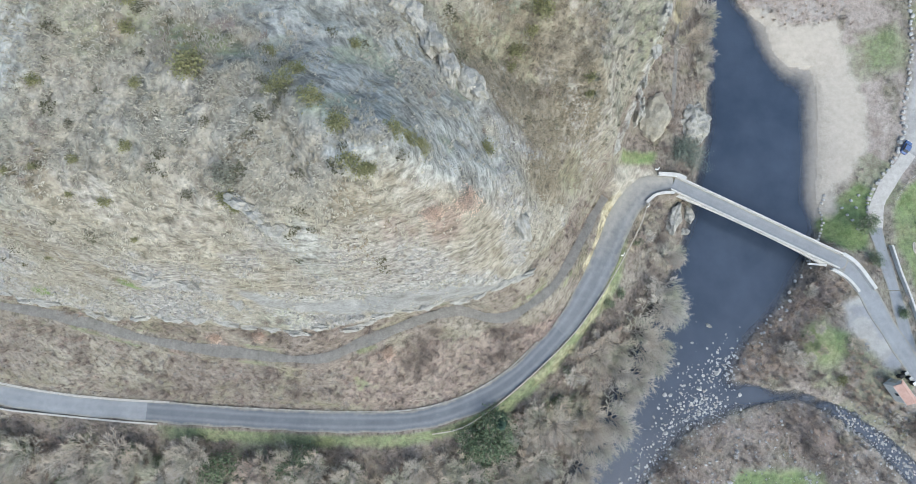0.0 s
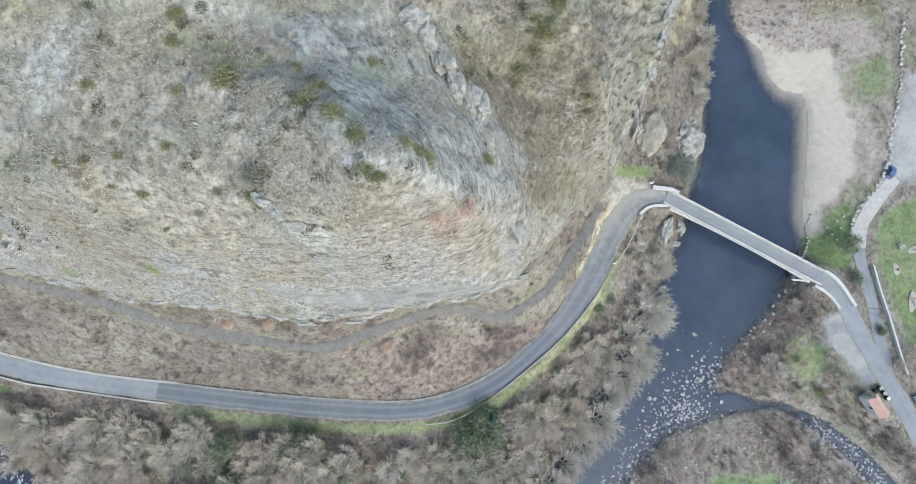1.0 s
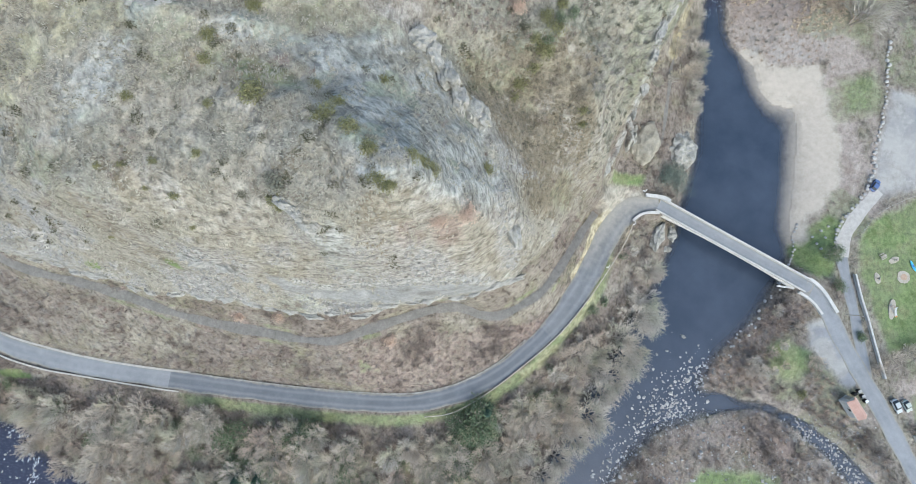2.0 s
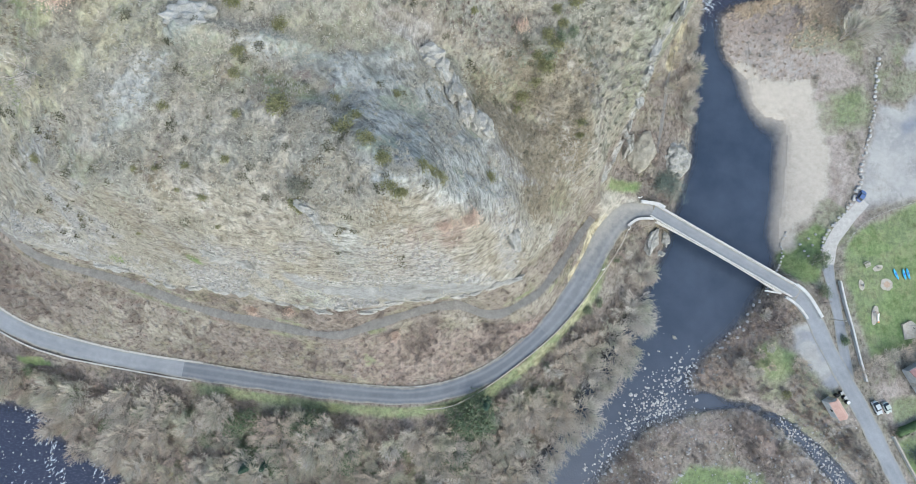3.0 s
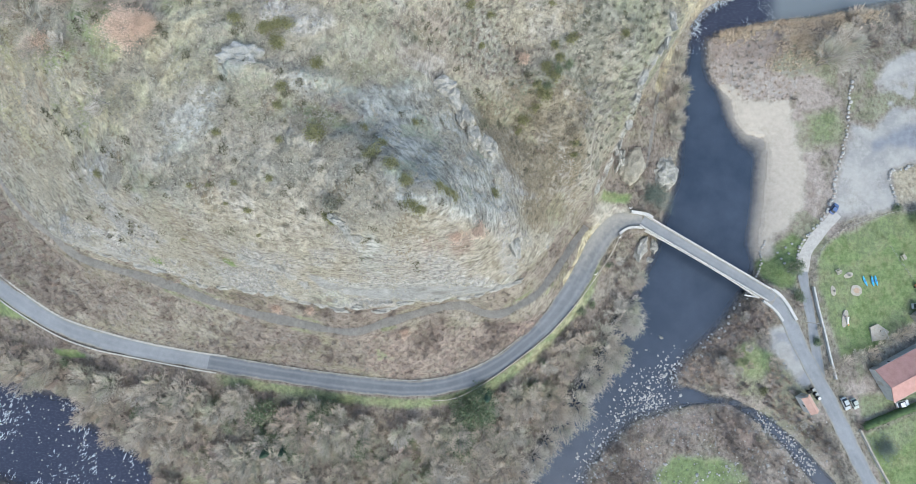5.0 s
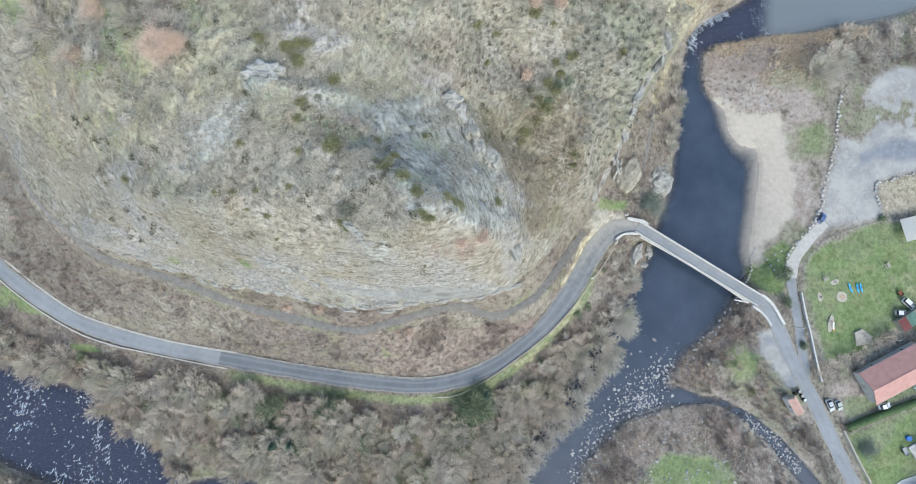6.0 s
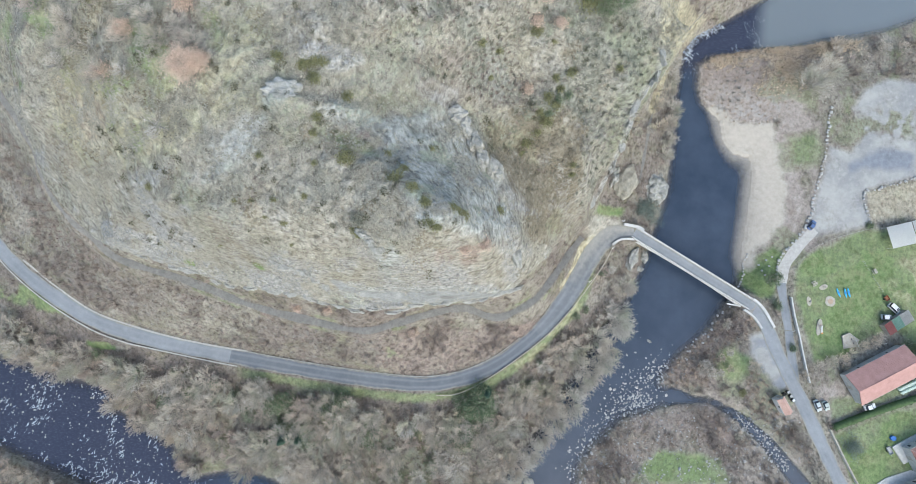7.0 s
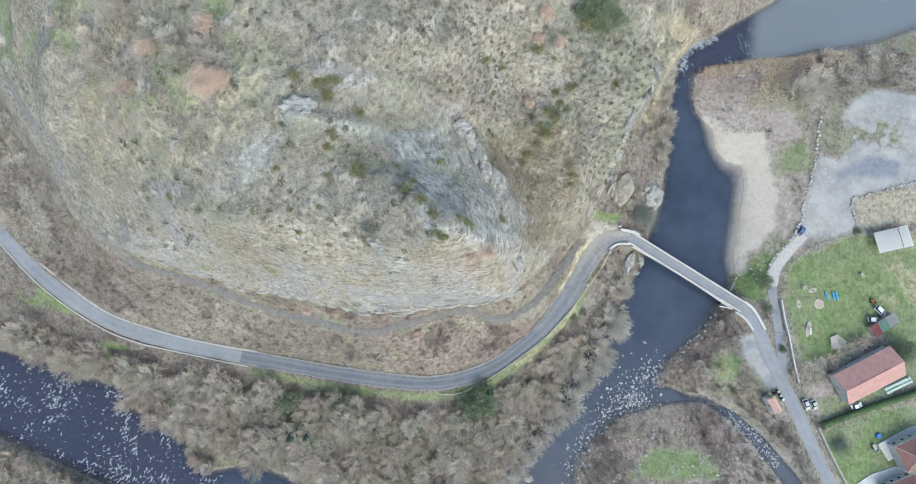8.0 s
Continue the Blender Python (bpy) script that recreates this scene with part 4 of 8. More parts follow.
zone["yellow"] = np.maximum(zone["yellow"], 0.5 * soft_in(LAWN) * smooth(146, 160, X) * smooth(10, 18, Y) * smooth(0.38, 0.55, fbm(X, Y, 7, 5)))
turn = soft_in(TURNOUT)
zone["gravel"] = np.maximum(zone["gravel"], 0.45 * turn)
zone["yellow"] = np.maximum(zone["yellow"], 0.45 * turn)
D_LOW, _ = near_line(X, Y, np.array([(42.5, 24), (39.5, 20), (37.5, 14), (36, 9), (33.5, 5)]))
zone["yellow"] = np.maximum(zone["yellow"], np.maximum(smooth(2.2, 0.8, D_LOW + 1.2 * (fbm(X, Y, 3, 3) - 0.5)), smooth(2.5, 1, near_line(X, Y, np.array([(60, 74), (62, 84), (66, 96)]))[0]) * 0.8))
zone["yellow"] = np.maximum(zone["yellow"], 0.4 * smooth(11, 6, D_WEST) * smooth(-70, -60, Y) * smooth(5, 15, X) * (Y < np.interp(X, ROAD_WEST[:, 0], ROAD_WEST[:, 1])) * smooth(0.4, 0.6, fbm(X, Y, 5, 5)))

n0, n1 = X.shape
idx = np.arange(n0 * n1).reshape(n0, n1)
faces = np.stack([idx[:-1, :-1], idx[1:, :-1], idx[1:, 1:], idx[:-1, 1:]], -1).reshape(-1, 4)
me = bpy.data.meshes.new("ground")
me.vertices.add(n0 * n1)
me.vertices.foreach_set("co", np.stack([X, Y, Z], -1).astype(np.float32).ravel())
me.loops.add(faces.size)
me.loops.foreach_set("vertex_index", faces.astype(np.int32).ravel())
me.polygons.add(len(faces))
me.polygons.foreach_set("loop_start", np.arange(0, faces.size, 4, dtype=np.int32))
me.polygons.foreach_set("use_smooth", np.ones(len(faces), bool))
me.update(calc_edges=True)
for k, v in zone.items():
    at = me.attributes.new(k, "FLOAT", "POINT")
    at.data.foreach_set("value", np.clip(v, 0, 1).astype(np.float32).ravel())
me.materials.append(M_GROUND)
ground = tagged(new("ground", me), "rocky hill, winter scrub, lawns and gravel beside a river", "ground", kind="structure")


def water_sheet():
    step = 2.0
    xs, ys = np.arange(-256, 257, step), np.arange(-128, 171, step)
    WX, WY = np.meshgrid(xs, ys, indexing="ij")
    d = depth_in(WX, WY, RIVER)
    keep = d > -4.5
    num = -np.ones(WX.shape, int)
    num[keep] = np.arange(keep.sum())
    f = np.stack([num[:-1, :-1], num[1:, :-1], num[1:, 1:], num[:-1, 1:]], -1).reshape(-1, 4)
    f = f[(f >= 0).all(1)]
    v = np.stack([WX[keep], WY[keep], np.zeros(keep.sum())], -1)
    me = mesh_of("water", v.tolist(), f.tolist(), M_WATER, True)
    at = me.attributes.new("deep", "FLOAT", "POINT")
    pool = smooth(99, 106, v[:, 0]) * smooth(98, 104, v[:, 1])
    me.attributes.new("pale_pool", "FLOAT", "POINT").data.foreach_set("value", pool.astype(np.float32))
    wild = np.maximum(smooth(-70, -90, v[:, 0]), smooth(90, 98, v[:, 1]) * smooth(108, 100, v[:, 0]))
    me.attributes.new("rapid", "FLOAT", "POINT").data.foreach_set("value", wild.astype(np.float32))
    bed = -ground_z(v[:, 0], v[:, 1])
    at.data.foreach_set("value", np.clip(bed / 1.7, 0, 1).astype(np.float32))
    return tagged(new("water", me), "dark blue-grey river water with ripples", "river", kind="structure")


water = water_sheet()


def ribbon(name, line, half, mat, label, thick=0.12, cross=9, rise=0.0, mats=None, split=None):
    """A carriageway along a line: a slab with its own thickness and slightly ragged edges."""
    P = line[:, :3]
    T = np.gradient(P[:, :2], axis=0)
    T /= np.linalg.norm(T, axis=1)[:, None]
    N = np.stack([-T[:, 1], T[:, 0]], -1)
    verts, across, faces, index = [], [], [], []
    n = cross + 2
    for k, (p, nn) in enumerate(zip(P, N)):
        wob = (half(p) if callable(half) else half) + 0.14 * math.sin(k * 1.3) + 0.1 * math.sin(k * 0.37 + 1)
        for c in range(n):
            u = np.clip(2 * (c - 1) / (cross - 1) - 1, -1, 1)
            low = thick + 0.3 if c in (0, n - 1) else 0
            verts.append((p[0] + nn[0] * u * wob, p[1] + nn[1] * u * wob, p[2] + rise + 0.03 * (1 - u * u) - low))
            across.append(u)
    for k in range(len(P) - 1):
        for c in range(n - 1):
            a = k * n + c
            faces.append((a, a + n, a + n + 1, a + 1))
            index.append(split(P[k]) if split is not None else 0)
    me = mesh_of(name, verts, faces, mats or mat, False, index)
    at = me.attributes.new("across", "FLOAT", "POINT")
    at.data.foreach_set("value", np.array(across, np.float32))
    co = np.repeat(P, n, 0)
    grit = smooth(33, 46, co[:, 0]) * smooth(64, 54, co[:, 0]) * (0.45 + 0.55 * np.clip(np.array(across) + 0.3, 0, 1))
    me.attributes.new("dust", "FLOAT", "POINT").data.foreach_set("value", grit.astype(np.float32))
    return tagged(new(name, me), label, "road", kind="structure")


ribbon("road", ROAD_WEST, lambda p: 2.45 + 1.0 * float(smooth(24, 38, p[0]) * smooth(55, 48, p[0])) - 0.6 * float(smooth(52, 57, p[0])), None, "worn grey asphalt road with a darker resurfaced stretch", mats=[M_ASPHALT, M_ASPHALT_NEW, M_ASPHALT_MID], split=lambda p: 0 if p[0] < -78 else 1 if p[0] < 25 else 2)
ribbon("road", ROAD_EAST, 2.5, M_ASPHALT, "pale worn asphalt village road", rise=0.01)
ribbon("road", LANE, 1.7, M_ASPHALT, "narrow asphalt lane leading down to the riverside", rise=-0.02)
ribbon("road", GRAVEL_LANE, 1.9, M_PALE_GRAVEL, "pale gravel lane leading to a parking place", rise=-0.03)
ribbon("road", TRACK, lambda p: 0.65 + 0.4 * float(smooth(-128, -105, p[0])) + 0.15 * math.sin(0.21 * p[0]), M_GRAVEL, "narrow grey gravel footpath along the hillside", rise=-0.05)
ribbon("road", TRACK_LOW, 1.05, M_GRAVEL, "narrow grey gravel footpath descending to the road", rise=-0.05)
ribbon("road", RIVER_PATH, 0.5, M_GRAVEL, "faint trodden path above the river bank", rise=-0.02)
# ---------------------------------------------------------------- bridge, walls, rails
def wall_along(name, line, half, height, mat, label, category, cap=None, sink=0.6, base=None, kind=""):
    """A wall of even thickness along a line of (x, y, z of its foot), with a coping."""
    P = np.array(line, float)
    T = np.gradient(P[:, :2], axis=0)
    T /= np.linalg.norm(T, axis=1)[:, None]
    N = np.stack([-T[:, 1], T[:, 0]], -1)

    def body(h0, h1, w):
        verts, faces = [], []
        for p, n in zip(P, N):
            for s, h in ((-1, h0), (-1, h1), (1, h1), (1, h0)):
                verts.append((p[0] + n[0] * w * s, p[1] + n[1] * w * s, p[2] + h))
        for k in range(len(P) - 1):
            for c in range(4):
                a, b = k * 4 + c, k * 4 + (c + 1) % 4
                faces.append((a, b, b + 4, a + 4))
        faces += [(3, 2, 1, 0), tuple(4 * (len(P) - 1) + c for c in range(4))]
        return verts, faces

    thing = tagged(new(name), label, category, kind=kind)
    part("wall_body", mesh_of("wall_body", *body(-sink, height, half), mat), thing)
    part("coping", mesh_of("coping", *body(height, height + 0.1, half + 0.05), cap or mat), thing)
    return thing


M_PARAPET = vary("pale_concrete_parapet", (0.50, 0.495, 0.475), (0.66, 0.65, 0.625), 1.4, 0.8, fine=0.12)
M_WALLSTONE = vary("grey_wall_stone", (0.25, 0.24, 0.22), (0.42, 0.40, 0.37), 0.5, 0.95, fine=0.1, bump=0.7)
M_WALLCAP = vary("pale_wall_top", (0.42, 0.40, 0.36), (0.58, 0.56, 0.52), 0.6, 0.9, fine=0.1)
M_WOOD = vary("weathered_wood", (0.34, 0.31, 0.26), (0.50, 0.47, 0.41), 0.6, 0.9, fine=0.06)
M_STEEL = vary("galvanised_steel", (0.45, 0.46, 0.46), (0.62, 0.63, 0.62), 0.7, 0.45, 0.8, fine=0.08, bump=0)
M_WHITE = vary("white_paint", (0.72, 0.72, 0.70), (0.82, 0.82, 0.81), 0.5, 0.5, fine=0.08, bump=0)


def bridge():
    a, b = BRIDGE[0], BRIDGE[1]
    L = float(np.linalg.norm(b[:2] - a[:2]))
    rz = math.degrees(math.atan2(b[1] - a[1], b[0] - a[0]))
    thing = tagged(new("road_bridge"), "narrow pale concrete girder bridge over the river", "bridge")
    thing.matrix_basis = pose(a[0], a[1], a[2], 0, 0, rz)
    n = 24
    V, F = [], []
    for k in range(n + 1):
        u = k / n
        haunch = (2 * u - 1) ** 2
        depth, bulge = 0.9 + 2.0 * haunch, 0.12 + 0.75 * haunch
        x = u * L
        for y, z in ((2.1, -0.06), (2.1, -0.5), (2.1 + 0.2, -0.55), (1.9, -depth), (-1.9 - bulge * 0.6, -depth), (-2.1 - bulge, -0.62), (-2.1 - bulge, -0.42), (-2.1, -0.36), (-2.1, -0.06)):
            V.append((x, y, z))
    m = 9
    for k in range(n):
        for c in range(m):
            p, q = k * m + c, k * m + (c + 1) % m
            F.append((p, p + m, q + m, q))
    F += [tuple(range(m)), tuple(n * m + c for c in range(m))[::-1]]
    part("girder", mesh_of("girder", V, F, M_CONCRETE), thing)
    V, F, AC = [], [], []
    for k in range(25):
        for c in range(7):
            u = c / 3 - 1
            V.append((k / 24 * L, u * 1.72, 0.03 + 0.03 * (1 - u * u)))
            AC.append(u)
    for k in range(24):
        for c in range(6):
            p = k * 7 + c
            F.append((p, p + 7, p + 8, p + 1))
    me = mesh_of("carriageway", V, F, M_ASPHALT, True)
    me.attributes.new("across", "FLOAT", "POINT").data.foreach_set("value", np.array(AC, np.float32))
    part("carriageway", me, thing, "grey asphalt with paler wheel tracks")
    for side in (1, -1):
        par = part("parapet", box_data("parapet", M_PARAPET, L + 0.4, 0.24, 0.85, 0.03, z0=-0.05), thing, "pale concrete parapet", pose(L / 2, side * 1.98, 0))
        part("coping", box_data("coping", M_PARAPET, L + 0.5, 0.34, 0.12, 0.03), par, "", pose(0, 0, 0.8))
        part("kerb", box_data("kerb", M_CONCRETE, L, 0.16, 0.16, 0.02), thing, "", pose(L / 2, side * 1.78, 0))
    for x in (0.3, L - 0.3):
        part("abutment", box_data("abutment", M_WALLSTONE, 3.0, 5.4, 7.0, 0.05), thing, "grey stone abutment", pose(x + (-1.2 if x < 1 else 1.2), -0.3, -7.1))
    part("pier_cap", box_data("pier_cap", M_PARAPET, 5.2, 0.5, 0.5, 0.04), thing, "", pose(L - 4.5, -3.2, -0.75, 0, 0, 22))
    return thing


bridge()
for line, half, h in (([(102.4, 9.0, 5.2), (104.6, 7.6, 5.15), (106.8, 5.4, 5.1), (108.8, 2.6, 5.0), (110.6, -0.2, 5.0)], 0.42, 0.75),
                      ([(99.4, 4.9, 5.1), (101.6, 3.7, 5.1), (103.6, 2.2, 5.05), (105.2, 0.4, 5.0), (106.2, -1.0, 5.0)], 0.3, 0.7),
                      ([(53.8, 30.2, 5.5), (56.5, 30.1, 5.4), (59.4, 29.8, 5.3), (61.2, 28.9, 5.3)], 0.45, 0.75),
                      ([(50.2, 22.3, 5.7), (51.6, 23.6, 5.6), (53.2, 24.6, 5.5), (55.6, 25.1, 5.4), (58.0, 25.2, 5.3)], 0.32, 0.75)):
    wall_along("wing_wall", curve_points(line, 0.8), half, h, M_PARAPET, "pale concrete wing wall beside the bridge", "wall", sink=2.0)

low = curve_points([(-172, -3.0, 8), (-158, -14.0, 8), (-144, -22.3, 8.1), (-127.5, -29.4, 8.3), (-115, -32.2, 8.8), (-106, -33.1, 9.1), (-94, -34.1, 9.3), (-83.6, -34.9, 9.5), (-74.7, -35.4, 9.7)], 2.0)
wall_along("roadside_wall", low, 0.15, 0.15, M_WALLSTONE, "low grey stone wall along the road's outer edge", "wall", M_WALLCAP, sink=1.5)
low = curve_points([(-72, -30.1, 10.0), (-58.6, -30.9, 10.2), (-41, -31.5, 10.6), (-23.5, -31.6, 11), (-11.9, -31.0, 11.4), (-4, -29.3, 11.5), (4.0, -26.3, 11.4), (12.6, -21, 11), (20, -14.2, 10.6)], 2.0)
wall_along("retaining_wall", low, 0.12, -0.06, M_BOULDER, "low mossy retaining wall below the scrub slope", "wall", M_BOULDER, sink=0.8)
low = curve_points([(-72, -30.0, 9.9), (-84, -29.6, 9.6), (-98, -28.6, 9.2), (-112, -26.7, 8.8), (-127, -23.6, 8.3), (-141, -17.2, 8.1), (-156, -8.6, 8)], 2.0)
wall_along("roadside_kerb", low, 0.22, -0.06, M_WALLCAP, "pale weathered kerb strip along the asphalt", "kerb", M_WALLCAP, sink=0.8)
wall_along("lane_wall", curve_points([(117.0, 11.5, 3.6), (118.4, 4.5, 4.0), (120.0, -1.5, 4.3), (122.2, -10.9, 4.7), (124.2, -18.0, 4.9)], 1.5), 0.2, 0.9, M_PARAPET, "long pale rendered wall between lane and lawn", "wall", sink=0.8)
wall_along("garden_wall", curve_points([(132.3, -33.2, 5), (137.5, -42.2, 5), (143.2, -51.3, 5), (150, -62, 5)], 2), 0.2, 0.8, M_WALLCAP, "low pale garden wall along the village road", "wall", M_WOOD, sink=0.6)


def guardrail(line, gap=2.0):
    P = curve_points(line, gap)
    thing = tagged(new("guardrail"), "low weathered timber guardrail along the road edge", "guardrail")
    post = box_data("post", M_WOOD, 0.16, 0.16, 1.2, 0.02, z0=-0.5)
    V, F = [], []
    for k, p in enumerate(P):
        q = P[min(k + 1, len(P) - 1)] - P[max(k - 1, 0)]
        rz = math.degrees(math.atan2(q[1], q[0]))
        z = p[2]
        part("post", post, thing, "", pose(p[0], p[1], z, 0, 0, rz))
        n = np.array([-q[1], q[0]]) / math.hypot(q[0], q[1]) * 0.13
        for s, h in ((-1, 0.45), (-1, 0.70), (1, 0.70), (1, 0.45)):
            V.append((p[0] + s * n[0], p[1] + s * n[1], z + h))
    for k in range(len(P) - 1):
        for c in range(4):
            a, b = 4 * k + c, 4 * k + (c + 1) % 4
            F.append((a, b, b + 4, a + 4))
    part("rail", mesh_of("rail", V, F, M_WOOD), thing)
    return thing


guardrail([(50.3, 21.6, 6.0), (48.3, 16.3, 6.5), (43.4, 7.6, 7.4), (37.4, -1.8, 8.4), (29.4, -12.1, 9.5), (20.2, -20.9, 10.4), (9.9, -29.5, 11), (1.2, -35.0, 11.2), (-6.1, -36.6, 11.2)])


def marker_board(x, y, z, rz):
    thing = tagged(new("marker_board"), "white reflective marker boards on a post at the bend", "road sign")
    thing.matrix_basis = pose(x, y, z, 0, 0, rz)
    part("post", box_data("post", M_STEEL, 0.1, 0.1, 1.6, 0.01, z0=-0.3), thing)
    for k in (-1, 1):
        part("board", box_data("board", M_WHITE, 0.75, 0.16, 0.4, 0.02), thing, "", pose(k * 0.35, 0.12, 0.75, -20, 0, k * 30))
    return thing


marker_board(43.0, 7.9, 7.4, 35)
marker_board(50.6, 21.2, 6.0, 60)
marker_board(53.4, 31.2, 5.7, 20)
# ---------------------------------------------------------------- plants
def tubes_mesh(name, tubes, mat, sides=4):
    """Tapered branches: each a list of points with a radius at both ends."""
    V, F = [], []
    for pts, r0, r1 in tubes:
        base = len(V)
        for k, p in enumerate(pts):
            d = (pts[min(k + 1, len(pts) - 1)] - pts[max(k - 1, 0)]).normalized()
            u = d.orthogonal().normalized()
            v = d.cross(u)
            r = r0 + (r1 - r0) * k / (len(pts) - 1)
            V += [tuple(p + (u * math.cos(a) + v * math.sin(a)) * r) for a in [2 * math.pi * s / sides for s in range(sides)]]
        for k in range(len(pts) - 1):
            for s in range(sides):
                a, b = base + k * sides + s, base + k * sides + (s + 1) % sides
                F.append((a, b, b + sides, a + sides))
    return mesh_of(name, V, F, mat, True)


def grow(seed, height, spread, stems=2, limbs=6, subs=7, sprays=10, lean=(0, 0), width=0.022, rise=0.6):
    """A bare broadleaf tree: stems, arching limbs and side branches as tubes, and sprays of fine twigs."""
    R = random.Random(seed)
    tubes, twigs, tips = [], [], []

    def way(d, wide):
        return (d + Vector((R.gauss(0, wide), R.gauss(0, wide), R.gauss(0, wide * 0.6)))).normalized()

    def limb(p, d, length, r, bits, bend, up):
        pts = [p]
        for _ in range(bits):
            d = way(d, bend) + Vector((0, 0, up))
            d.normalize()
            p = p + d * length / bits
            pts.append(p)
        tubes.append((pts, r, r * 0.4))
        return pts

    def on(pts, t):
        u = t * (len(pts) - 1)
        k = min(int(u), len(pts) - 2)
        return pts[k].lerp(pts[k + 1], u - k), (pts[k + 1] - pts[k]).normalized()

    for s in range(stems):
        a = 2 * math.pi * s / stems + R.random()
        out = Vector((math.cos(a), math.sin(a), 0)) * (0.3 if stems > 1 else 0.05) + Vector((*lean, 0)) * 0.5
        stem = limb(Vector((0.25 * math.cos(a), 0.25 * math.sin(a), -0.3)), (Vector((0, 0, 1)) + out).normalized(), height * 0.6, 0.04 * height ** 0.8, 4, 0.08, 0.05)
        turn0 = R.random() * 6.28
        for k in range(limbs):
            t = (k + R.random()) / limbs
            p, d = on(stem, 0.4 + 0.6 * t)
            b = turn0 + k * 2.4
            side = Vector((math.cos(b), math.sin(b), 0)) + out * 0.7 + Vector((*lean, 0)) * 0.7
            l1 = limb(p, (side + d * (0.25 + rise * t)).normalized(), spread * R.uniform(0.75, 1.05) * (1.05 - 0.35 * t), 0.022 * height ** 0.8, 4, 0.09, 0.05)
            for j in range(subs):
                u = 0.18 + 0.82 * (j + R.random()) / subs
                p2, d2 = on(l1, u)
                turn = Vector((-d2.y, d2.x, 0)) * R.uniform(0.3, 1.5) * (1 if j % 2 else -1) + Vector((0, 0, R.uniform(-0.1, 0.7)))
                l2 = [p2, p2 + (d2 + turn).normalized() * spread * R.uniform(0.2, 0.45) * (1.25 - 0.6 * u)]
                n = (l2[1] - l2[0]).cross(Vector((0, 0, 1))).normalized() * 0.04
                twigs.append((p2 - n, p2 + n, l2[1]))
                tips.append(l2[-1])
                for i in range(sprays):
                    p3, d3 = on(l2, 0.1 + 0.9 * R.random())
                    radial = Vector((p3.x, p3.y, 0.35 * spread)).normalized()
                    w = way(d3 * 0.8 + radial * 0.45, 0.52)
                    q = p3 + w * spread * R.uniform(0.10, 0.28)
                    n = w.cross(Vector((R.gauss(0, .15), R.gauss(0, .15), 1))).normalized() * width * R.uniform(0.6, 1.2)
                    twigs.append((p3 - n, p3 + n, q))
    return tubes, np.array([[tuple(c) for c in t] for t in twigs]), tips


def leaf_cloud(seed, centres, radius, count, size, flat=0.6):
    """Many small leaf blades, gathered in clumps round the centres."""
    R = np.random.RandomState(seed)
    C = np.array([tuple(c) for c in centres])
    c = C[R.randint(len(C), size=count)]
    off = R.normal(size=(count, 3)) * radius * np.array([1, 1, flat]) * 0.5
    p = c + off
    d1 = R.normal(size=(count, 3))
    d1 /= np.linalg.norm(d1, axis=1)[:, None]
    d2 = np.cross(d1, R.normal(size=(count, 3)))
    d2 /= np.linalg.norm(d2, axis=1)[:, None]
    s = size * R.uniform(0.6, 1.3, (count, 1))
    return np.stack([p - d1 * s, p + d2 * s * 0.6, p + d1 * s, p - d2 * s * 0.6], 1)


def tree_kind(seed, height, spread, twig_mat, label, category="tree", leaves=None, leaf_mat=None, hang=0.9, **how):
    tubes, twigs, tips = grow(seed, height, spread, **how)
    thing = tagged(new("bare_tree" if leaves is None else "leafy_tree"), label, category)
    part("trunk", tubes_mesh("trunk", tubes, M_BARK, 3), thing)
    crown = part("crown", tri_mesh("crown", twigs, twig_mat), thing)
    if leaves:
        part("foliage", tri_mesh("foliage", leaf_cloud(seed, tips, hang, leaves[0], leaves[1]), leaf_mat, 4), thing, "clustered leaves")
    return thing


def thicket(name, label, spots):
    """Many small trees in one mesh: (kind, x, y, turn, size)."""
    V, L, S, MI, mats, nv = [], [], [], [], [], 0
    for kind, x, y, rz, size in spots:
        m = np.array(pose(x, y, float(ground_z(x, y)) - 0.1, 0, 0, rz))
        for o in kind.children:
            me = o.data
            v = np.empty(len(me.vertices) * 3, np.float32)
            me.vertices.foreach_get("co", v)
            v = v.reshape(-1, 3) * size @ m[:3, :3].T + m[:3, 3]
            li, lt = np.empty(len(me.loops), np.int32), np.empty(len(me.polygons), np.int32)
            me.loops.foreach_get("vertex_index", li)
            me.polygons.foreach_get("loop_total", lt)
            if me.materials[0] not in mats:
                mats.append(me.materials[0])
            V.append(v), L.append(li + nv), S.append(lt), MI.append(np.full(len(lt), mats.index(me.materials[0]), np.int32))
            nv += len(v)
    V, L, S, MI = np.concatenate(V), np.concatenate(L), np.concatenate(S), np.concatenate(MI)
    me = bpy.data.meshes.new(name)
    me.vertices.add(len(V))
    me.vertices.foreach_set("co", V.astype(np.float32).ravel())
    me.loops.add(len(L))
    me.loops.foreach_set("vertex_index", L.astype(np.int32))
    me.polygons.add(len(S))
    me.polygons.foreach_set("loop_start", np.concatenate([[0], np.cumsum(S)[:-1]]).astype(np.int32))
    me.polygons.foreach_set("material_index", MI)
    for m in mats:
        me.materials.append(m)
    me.update(calc_edges=True)
    return tagged(new(name, me), label, "thicket", kind="stuff")


